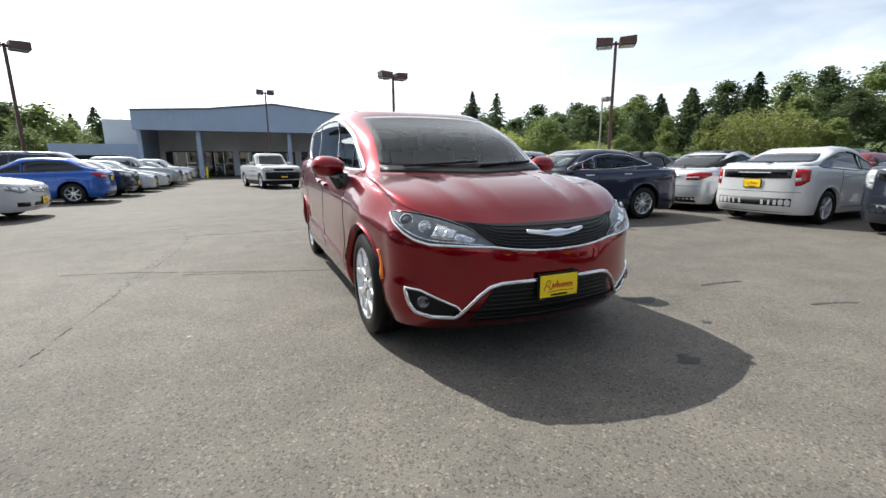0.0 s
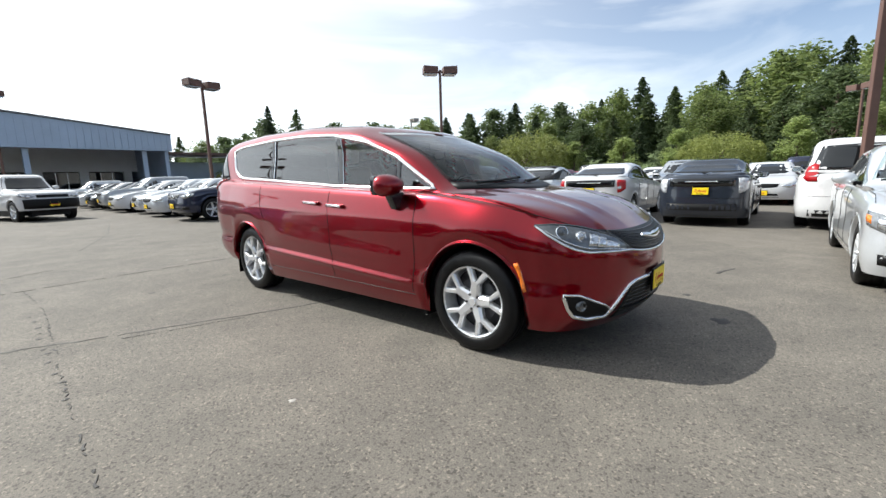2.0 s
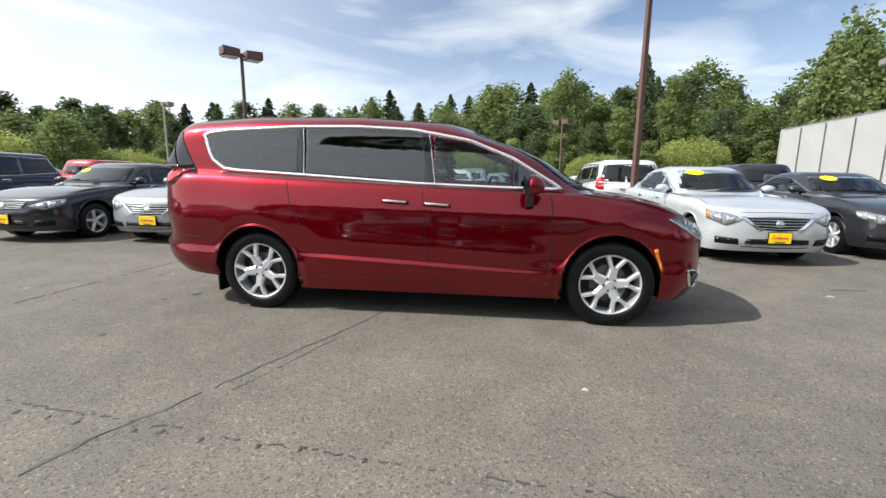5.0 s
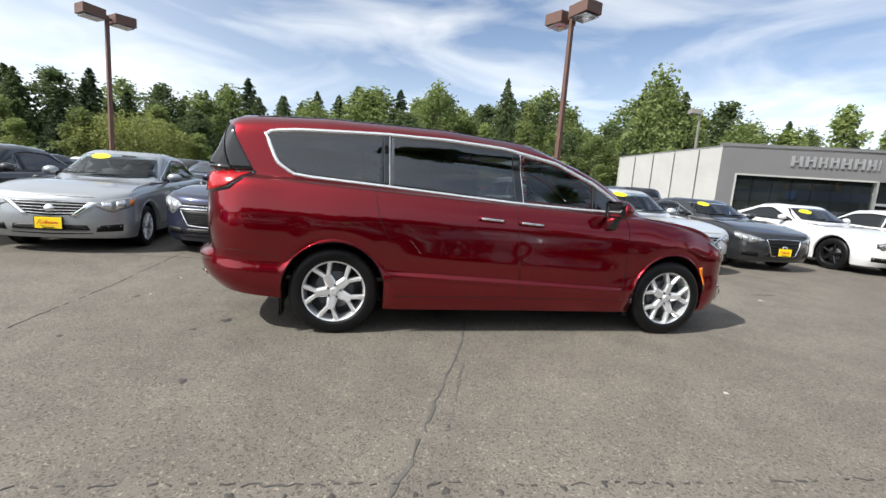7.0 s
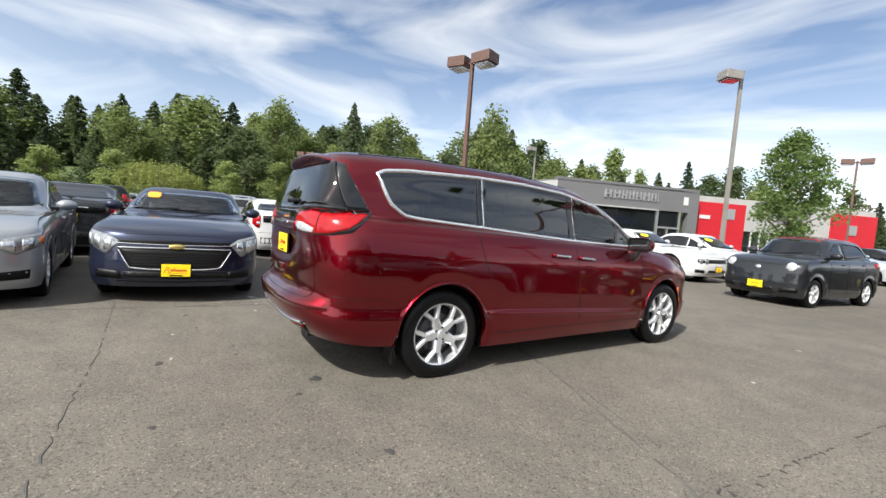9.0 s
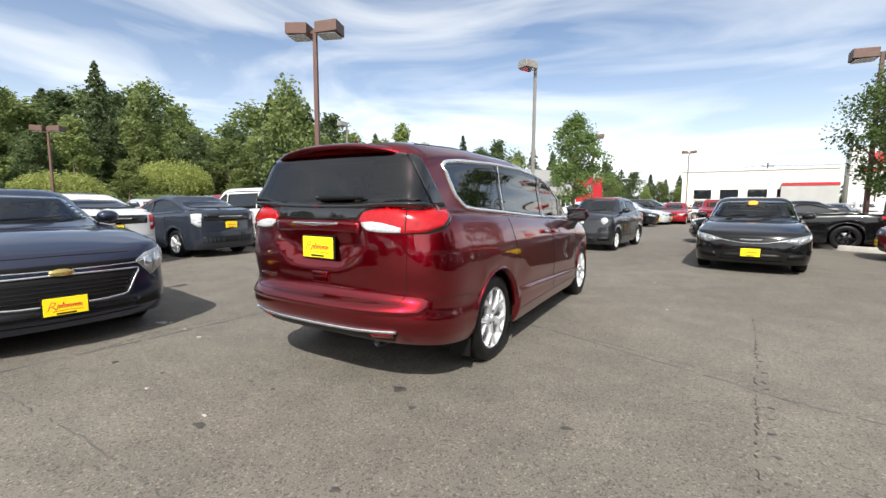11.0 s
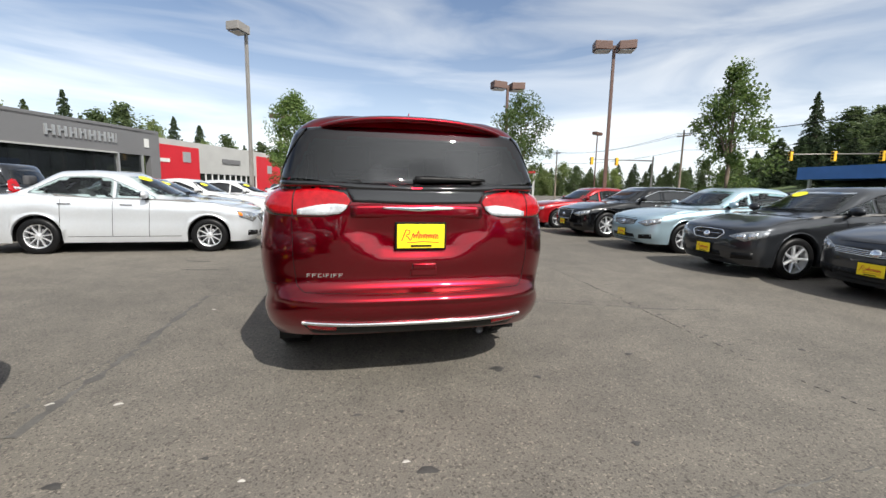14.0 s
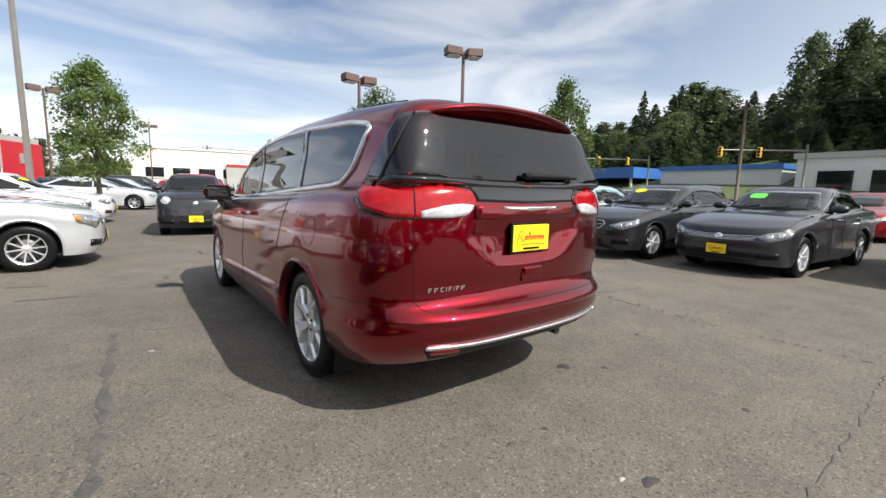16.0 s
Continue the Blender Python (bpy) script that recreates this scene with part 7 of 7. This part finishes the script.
def forest():
    rng = random.Random(7)
    for lay, (d0, d1, step, frac) in enumerate(((52, 59, 7.5, .46), (62, 74, 5.6, .76), (78, 94, 5.2, .93), (100, 118, 5.2, 1.0))):
        b = 0.0
        while b < 360:
            d = rng.uniform(d0, d1)
            if 300 < b < 336:
                b += 6
                continue
            x, y = d * math.sin(radians(b)), d * math.cos(radians(b))
            tan = knots(b, TOPLINE)
            far = b < 19 or b > 340 or 140 < b < 232
            if far:
                d *= 1.9 if not (140 < b < 232) else 2.0
                x, y = d * math.sin(radians(b)), d * math.cos(radians(b))
            if 226 < b < 300:
                d += 26
                x, y = d * math.sin(radians(b)), d * math.cos(radians(b))
            z = rise(x, y) - .1
            hh = tan * d * frac * rng.uniform(.80, 1.04) + 1.2 - z
            if far and lay not in (1, 3):
                b += 8
                continue
            if hh < 2.5:
                hh = rng.uniform(2.5, 4.5)
            if lay == 0:
                k = rng.choice([5, 5, 2, 2, 0, 5]) if b < 150 else rng.choice([0, 1, 3])
                hh = max(rng.uniform(3.5, 7.0), hh * .9)
            elif lay == 1:
                k = rng.choice([2, 4, 0, 1, 2, 4, 3])
            else:
                k = rng.choice([3, 4, 1, 3, 4, 0])
            if 95 < b < 150 and lay > 0:
                k = rng.choice([0, 1, 2, 0, 1, 4])
            if 226 < b < 300:
                k = rng.choice([3, 4, 1, 3, 4, 3])
            if b < 50 and lay > 0 and not far:
                k = rng.choice([1, 4, 0, 1])
            own = 7 if k == 5 else 12
            wsc = (hh / own) ** .65 * (1.25 if 232 < b < 300 else 1)
            if lay < 2:
                plant(k, x, y, z, hh / own, wsc * rng.uniform(1.05, 1.5), rng.uniform(0, 360))
            else:
                WOODS.append((k, x, y, z, hh / own, wsc * rng.uniform(1.2, 1.7), rng.uniform(0, 6.28)))
            b += math.degrees(step * max(wsc, .7) / d) * rng.uniform(.8, 1.2) * (.62 if 232 < b < 300 else 1)


forest()
woods()
# firs that stand out over the crest
for b, d, tp, k in ((30.5, 70, 0.16, 4), (27.3, 78, 0.165, 3), (107.2, 72, 0.265, 4), (110.4, 66, 0.21, 2), (124.6, 62, 0.25, 4), (126.7, 58, 0.275, 0), (129.3, 62, 0.24, 4), (97.7, 74, 0.235, 0), (236.4, 96, 0.19, 3), (243.5, 100, 0.22, 3), (247.5, 100, 0.225, 4), (259.5, 90, 0.28, 1), (262.5, 92, 0.29, 1)):
    x, y = d * math.sin(radians(b)), d * math.cos(radians(b))
    z = rise(x, y) - .1
    hh = tp * d + 1.2 - z
    plant(k, x, y, z, hh / 12, (hh / 12) ** .6, b * 7)

# young trees in the lot
LOT_LEAF = leaf_mat("leaf_lot", (.075, .135, .035), (.175, .235, .07))
t_a = tree("round", 21, 5.1, 1.5, 14000, LOT_LEAF, "young street tree with a thin trunk", .085, .30, 110, (.12, .30))
t_a.matrix_basis = pose(2.37, -13.0, 0)
t_b = tree("round", 22, 5.4, 1.55, 11000, LOT_LEAF, "young street tree in a planted kerb island", .08, .30, 90, (.11, .28))
t_b.matrix_basis = pose(-7.1, -10.9, .1)
t_c = tree("round", 23, 5.3, 1.3, 10000, LOT_LEAF, "young street tree behind parked cars", .085, .20, 80, (.12, .30))
t_c.matrix_basis = pose(-11.4, -4.5, 0)


def island(x, y, r, sx=1.0):
    """A kerbed planting island."""
    t = empty("planting_island", pose(x, y, 0), "kerbed planting island with bark mulch", "kerb")
    v, f = lathe([(r, -.05), (r, .13), (r - .02, .15), (r - .14, .15), (r - .15, .10)], 40, "z")
    raw("kerb", [(a * sx, b, c) for a, b, c in v], f, CONCRETE, t)
    v, f = lathe([(.001, .16), (r * .5, .15), (r - .14, .11)], 40, "z")
    raw("mulch", [(a * sx, b, c) for a, b, c in v], f, BARK_DUST, t)


island(-7.3, -11.2, 1.5, 1.2)

# ---- parked cars ----
SILVER = paint("silver", (.60, .62, .645), .45, .3)
SILVER_B = paint("silver_grey", (.34, .36, .385), .5, .3)
NAVY = paint("slate_navy", (.020, .025, .052), .5)
BLACKP = paint("black", (.0035, .0035, .004), .0, .2, ior=1.5)
SLATE = paint("dark_slate", (.026, .032, .046), .35)
WHITE = paint("white", (.57, .57, .575), .0, .3)
DGREY = paint("dark_grey", (.045, .047, .052), .6)
ICE = paint("ice_blue", (.42, .55, .62), .6)
REDP = paint("bright_red", (.27, .006, .010), .3)
BLUEP = paint("bright_blue", (.02, .10, .42), .4)
CHAR = paint("charcoal", (.028, .030, .034), .5)

BRASS = mat("emblem_gold", (.62, .48, .18), .25, .9)
vee_sedan = lambda **k: spec_for("sedan", 2.70, .87, 1.06, 1.76, 1.495, .315, wheel="10", amber=True, chrome=True, gw=.46, gz=(.53, .70), hood=.83, hl_h=2.0, **k)
split_sedan = lambda **k: spec_for("sedan", 2.74, .95, 1.17, 1.855, 1.463, .335, wheel="10", chrome=True, gw=.60, gz=(.44, .745), hood=.89, belt=1.0, emblem=BRASS, amber=False, hl_in=.32, hl_h=2.6, **k)
tall_grille_sedan = lambda **k: spec_for("sedan", 2.64, .86, .96, 1.80, 1.416, .32, wheel="7", chrome=True, gw=.40, gz=(.34, .66), hl_in=.44, **k)
muscle = lambda **k: spec_for("coupe", 2.95, .97, 1.10, 1.92, 1.45, .36, wheel="b", gz=(.60, .70), **k)
city_hatch = lambda **k: spec_for("hatch", 2.30, .70, .55, 1.627, 1.52, .30, wheel="5", hood=.93, belt=1.01, cowl=.02, wt=.62, **k)
slim_sedan = lambda **k: spec_for("sedan", 2.742, .98, 1.16, 1.87, 1.49, .335, wheel="5", chrome=True, gw=.50, hl_in=.46, amber=False, **k)
five_door = lambda **k: spec_for("hatch", 2.645, .88, .89, 1.74, 1.465, .325, wheel="7", hood=.80, belt=.95, gw=.34, gz=(.58, .72), hl_in=.42, **k)
twin_bar_sedan = lambda **k: spec_for("sedan", 2.65, .90, 1.08, 1.778, 1.453, .32, wheel="7", chrome=True, gw=.56, gz=(.58, .66), hood=.79, hl_in=.34, amber=False, **k)
family_sedan = lambda **k: spec_for("sedan", 2.775, .95, 1.10, 1.82, 1.46, .325, wheel="7", chrome=True, **k)
big_sedan = lambda **k: spec_for("sedan", 3.05, .93, 1.06, 1.90, 1.485, .36, wheel="7", chrome=True, hood=.82, belt=1.0, gw=.45, gz=(.52, .76), **k)
wedge_hatch = lambda **k: spec_for("hatch", 2.70, .93, .90, 1.76, 1.475, .315, wheel="5", tall_tail=True, rear=1.09, rgt=2.40, **k)
large_suv = lambda **k: spec_for("suv", 2.75, .93, 1.18, 1.99, 1.73, .37, wheel="5", chrome=True, glass_dark=True, **k)
small_suv = lambda **k: spec_for("suv", 2.65, .88, .95, 1.82, 1.68, .35, wheel="5", **k)
box_van = lambda **k: spec_for("minivan", 3.078, .93, 1.13, 2.0, 1.75, .34, wheel="7", glass_dark=True, **k)
plain_sedan = lambda **k: spec_for("sedan", 2.75, .92, 1.08, 1.83, 1.46, .325, wheel="5", **k)
truck_spec = lambda **k: spec_for("pickup", 3.25, .92, 1.17, 1.90, 1.79, .38, wheel="5", hood=1.08, belt=1.14, rear=1.16, b0=.42, cowl=.62, wt=1.22, chrome=True, **k)


def nose_in(x, y, deg, spec):
    """Pose from the place of the nose: deg -90 faces -x, 90 faces +x, 180 faces +y."""
    return pose(x, y, 0, 0, 0, deg) @ pose(0, spec["fo"], 0)


def tail_at(x, y, deg, spec):
    return pose(x, y, 0, 0, 0, deg) @ pose(0, -spec["L"], 0)


def park(name, x, y, deg, spec, colour, label, tail=False, **kw):
    return car(name, (tail_at if tail else nose_in)(x, y, deg, spec), spec, colour, label, **kw)


# row east of the aisle, noses to the west
park("sedan", 2.08, -3.05, -88, vee_sedan(), SILVER, "silver four-door sedan with yellow windscreen sticker", see=True, grille="vee", sticker=(STICKER, -.30, 1.355, .17))
park("sedan", 2.70, -5.60, -92.1, tall_grille_sedan(), DGREY, "dark grey four-door sedan with tall grille", see=True, grille="tall", sticker=(STICKER, -.3, 1.28, .13))
park("coupe", 2.45, -8.70, -92, muscle(), WHITE, "white two-door muscle coupe with black wheels", grille="slot", lamps="quad", sticker=(STICKER, -.35, 1.27, .18))
park("sedan", 1.96, -11.35, -94.2, plain_sedan(), WHITE, "white four-door sedan in a row", sticker=(STICKER, -.35, 1.27, .18))
park("sedan", 2.28, 4.87, -94.4, split_sedan(), NAVY, "slate navy sedan with chrome-edged split grille", see=True, grille="split", sticker=(STICKER_O, -.46, 1.31, .09))
park("sedan", 2.15, 6.95, -86, vee_sedan(), SILVER_B, "silver-grey sedan with yellow windscreen sticker", see=True, grille="vee", sticker=(STICKER, -.25, 1.355, .17))
park("sedan", 1.79, 9.41, -90.0, plain_sedan(), CHAR, "charcoal four-door sedan in a row", sticker=(STICKER, -.4, 1.27, .2))
park("suv", 1.93, 14.40, -90.3, large_suv(), NAVY, "dark blue seven-seat sport utility vehicle", category="car")
# black sedan and small hatch that face the van's front
park("sedan", -3.25, -3.50, 175.2, slim_sedan(), BLACKP, "black four-door sedan with winged chrome grille line", see=True, grille="smile", sticker=(STICKER_O, .0, 1.345, .09))
park("hatchback", 0.42, -5.95, 172.7, city_hatch(), CHAR, "small dark grey city hatchback with round headlights", lamps="round", grille="none", category="car", roof=REDP)
park("coupe", -2.16, -11.14, 90.3, muscle(), BLACKP, "black two-door muscle coupe", category="car", grille="slot", lamps="quad")
# row west of the aisle, noses to the east
park("hatchback", -5.50, 0.80, 84.8, five_door(), CHAR, "charcoal hatchback with winged chrome grille", see=True, grille="hex", sticker=(STICKER, -.25, 1.32, .2), category="car")
park("sedan", -5.78, 3.00, 85.1, twin_bar_sedan(), DGREY, "dark grey sedan with twin chrome grille bars", see=True, sticker=(STICKER_G, -.28, 1.26, .22))
park("sedan", -5.88, -1.92, 84.5, family_sedan(), ICE, "ice blue four-door sedan", see=True)
park("sedan", -6.07, -5.01, 85.8, big_sedan(), BLACKP, "black large sedan with square chrome grille", grille="square")
park("sedan", -6.16, -7.98, 85.6, plain_sedan(), REDP, "bright red four-door sedan")
park("suv", -6.84, 5.67, 86.1, small_suv(), BLACKP, "black compact sport utility vehicle", category="car")
park("coupe", -6.19, 10.21, 91.1, spec_for("coupe", 2.82, .93, .9, 1.865, 1.385, .35, wheel="10"), WHITE, "white two-door sports coupe")
park("hatchback", -6.01, 15.11, -89.5, five_door(rear=1.02), BLUEP, "bright blue hatchback with tall red tail lights", tail=True, category="car")
park("suv", -5.91, 18.16, 90.1, large_suv(), NAVY, "dark blue sport utility vehicle in a row", category="car")
# second row east, tails to the aisle
park("coupe", 7.82, 4.73, 91.2, spec_for("hatch", 2.54, .86, .88, 1.81, 1.47, .325, wheel="10", rgt=2.1, rgb=3.0, rear=.98), SILVER, "silver soft-top convertible with black roof", tail=True, category="car", roof=BLACK, soft=True)
park("hatchback", 7.32, 2.43, 90.9, wedge_hatch(), WHITE, "white wedge-tailed hybrid hatchback", tail=True, category="car")
park("hatchback", 7.36, -0.00, 90.9, wedge_hatch(tail_lens=CLEAR_LENS, tail_label="clear tail light"), SLATE, "dark grey wedge-tailed hybrid hatchback", tail=True, category="car")
park("minivan", 7.49, -2.56, 90.3, box_van(), WHITE, "white boxy minivan with dark glass", tail=True, category="minivan")
park("suv", 7.69, -6.09, 89.6, small_suv(), DGREY, "dark grey compact sport utility vehicle", tail=True, category="car")
park("hatchback", 7.07, 6.62, 91.7, wedge_hatch(), CHAR, "charcoal hatchback with its tail to the aisle", tail=True, category="car")
# pick-up by the hall
park("pickup_truck", -0.20, 20.03, 14.0, truck_spec(), WHITE, "white lifted pick-up truck with black bumper", category="truck", grille="truck")


def far_rows():
    """Rows of cars farther off, plainer but whole."""
    rng = random.Random(3)
    cols = [SILVER, WHITE, BLACKP, DGREY, WHITE, SILVER_B, CHAR, NAVY, REDP]
    names = {id(SILVER): "silver", id(WHITE): "white", id(BLACKP): "black", id(DGREY): "dark grey", id(SILVER_B): "silver-grey", id(CHAR): "charcoal", id(NAVY): "navy", id(REDP): "red", id(BLUEP): "blue"}
    spots = []

    def swing(x, y, d, turn):
        """A place in a row that stands askew to the lot by turn degrees."""
        c, n = math.cos(radians(turn)), math.sin(radians(turn))
        return x * c - y * n, x * n + y * c, d + turn

    for k in range(9):
        spots.append((2.3, 17.6 + k * 2.65, -90))
    for k in range(7):
        spots.append((-5.7, 21.0 + k * 2.65, 90))
    for k in range(10):
        spots.append(swing(14.6, -8.6 + k * 2.9, -90, -2.5))
    for k in range(9):
        spots.append((24.5, -8 + k * 3.1, 90))
    for k in range(8):
        spots.append((33, -6 + k * 3.4, -90))
    for k in range(6):
        spots.append((12.6, 9.8 + k * 2.8, 92))
    for k in range(6):
        spots.append(swing(1.6 - k * .5, -18.9 - k * 2.9, -96, -3.6))
    spots.append((4.5, 45.8, -88))
    for k in range(7):
        spots.append(swing(-14.9, -6 + k * 2.75, 90, -2.3))
    for k in range(6):
        spots.append(swing(-8 + k * 2.9, -25.8, 180, -2.8))
    for k in range(7):
        spots.append(swing(-16 + k * 3.2, -44, 180, -3.2))
    for k in range(6):
        spots.append(swing(-50, -2 + k * 3.2, 90, -2.8))
    made = {}
    for x, y, d in spots:
        kind = rng.choice(["sedan", "sedan", "suv", "hatch", "sedan", "suv"])
        c = rng.choice(cols)
        if abs(x - 2.3) < .1 or abs(x + 5.7) < .1:
            c = (SILVER, WHITE, SILVER_B, BLACKP, WHITE, DGREY, SILVER)[int(y * .38) % 7]
            kind = ("sedan", "sedan", "hatch", "sedan", "suv")[int(y * .38) % 5]
        key = (kind, id(c))
        x, y = x + rng.uniform(-.3, .3), y + rng.uniform(-.1, .1)
        sp = {"sedan": plain_sedan, "suv": small_suv, "hatch": five_door}[kind]()
        m = nose_in(x, y, d + rng.uniform(-2, 2), sp)
        if key in made:
            copy_thing(made[key], m)
        else:
            made[key] = car({"sedan": "sedan", "suv": "suv", "hatch": "hatchback"}[kind], m, sp, c, names[id(c)] + {"sedan": " four-door sedan in a far row", "suv": " sport utility vehicle in a far row", "hatch": " five-door hatchback in a far row"}[kind], fine=False)


far_rows()


# ---- road furniture beyond the lot ----
WOOD_POLE = mat("weathered_wood", (.16, .13, .10), .9, var=.25, scale=4, fine=30)
SIGNAL_Y = mat("signal_yellow", (.75, .42, .02), .5, var=.05, scale=6)


def utility_pole(x, y, h, turn=0):
    t = empty("utility_pole", pose(x, y, 0, 0, 0, turn), "tall weathered wooden utility pole with crossarm", "utility pole", "utility poles")
    v, f = tube([(0, 0, -.2), (0, 0, h * .5), (0, 0, h)], [.16, .13, .10], 10)
    raw("pole", v, f, WOOD_POLE, t)
    bx("crossarm", t, -1.1, 1.1, -.06, .06, h - .75, h - .62, WOOD_POLE)
    for k in (-1, -.4, .4, 1):
        v, f = tube([(k, 0, h - .62), (k, 0, h - .45)], .05, 8)
        raw("insulator", v, f, GREY_LETTER, t)


POLES = [(-40.6, -8.7, 9.2, 90), (-41.3, -39.8, 9.2, 90), (-40.0, -69.9, 9.2, 95), (-39.6, 26.3, 9.2, 90), (-13.3, -95.4, 9.2, 20), (18.8, -93.2, 9.2, 10)]
for p in POLES:
    utility_pole(*p)


def wire(a, b, sag):
    pts = [(a[0] + (b[0] - a[0]) * t, a[1] + (b[1] - a[1]) * t, a[2] + (b[2] - a[2]) * t - sag * 4 * t * (1 - t)) for t in np.linspace(0, 1, 14)]
    v, f = tube(pts, .022, 5)
    tagged(raw("overhead_wire", v, f, BLACK), "thin black sagging overhead wire between poles", "wire", "overhead wires")


for i, j in ((3, 0), (0, 1), (1, 2), (2, 4), (4, 5)):
    for dz, sg, off in ((-.42, .9, 0), (-.42, 1.0, .9), (-2.4, .7, 0)):
        a, b = POLES[i], POLES[j]
        wire((a[0] + off, a[1], a[2] + dz), (b[0] + off, b[1], b[2] + dz), sg)


def signal_mast(x, y, x2, y2, h, heads):
    t = empty("traffic_signal", pose(0, 0, 0), "grey traffic signal mast with yellow signal heads", "traffic signal", "traffic signals")
    v, f = tube([(x, y, -.1), (x, y, h + .6)], [.13, .10], 10)
    raw("mast", v, f, GREY_POLE, t)
    v, f = tube([(x, y, h), (x2, y2, h + .35)], [.09, .05], 8)
    raw("mast_arm", v, f, GREY_POLE, t)
    for k in heads:
        px, py, pz = x + (x2 - x) * k, y + (y2 - y) * k, h + .35 * k
        hd = bx("signal_head", t, px - .2, px + .2, py - .18, py + .18, pz - .75, pz + .30, SIGNAL_Y, .04)
        for q in (-.5, -.18, .12):
            v, f = lathe([(.001, .05), (.10, .05), (.13, .02), (.13, 0)], 12, "x")
            o = raw("signal_lens", v, f, BLACK, hd)
            o.matrix_basis = Matrix.Translation((px + .2, py, pz + q))


signal_mast(-55.9, -24.7, -50.0, -33.7, 5.8, (.25, .6, .95))
signal_mast(-40.0, -43.3, -33.8, -48.7, 5.6, (.55, .95))
signal_mast(-52.5, -7.1, -49.9, -14.2, 5.8, (.5, .95))
lamp_post(-28.65, -38.90, 8.10, 2, 30, False)
lamp_post(-19.98, -62.27, 8.33, 2, 10, False)
lamp_post(24.43, 24.85, 6.22, 1, 0, False, colour=GREY_POLE)
lamp_post(21.6, -19.3, 7.4, 1, 80, False, colour=GREY_POLE)
lamp_post(29.81, -3.68, 5.45, 2, 40, False)

# ---- small things by the hall ----
CONE_M = mat("cone_orange", (.85, .13, .02), .6, var=.1, scale=8)


def cone(x, y):
    t = empty("traffic_cone", pose(x, y, 0), "orange rubber traffic cone on asphalt", "cone")
    v, f = lathe([(.001, .70), (.03, .70), (.035, .68), (.13, .05), (.13, .03)], 20, "z")
    raw("cone_body", v, f, CONE_M, t)
    bx("cone_base", t, -.19, .19, -.19, .19, 0, .04, CONE_M, .01)
    v, f = lathe([(.075, .45), (.079, .45), (.099, .32), (.095, .32)], 20, "z")
    raw("cone_band", v, f, WHITE_WALL, t)


cone(-8.6, 34.5)
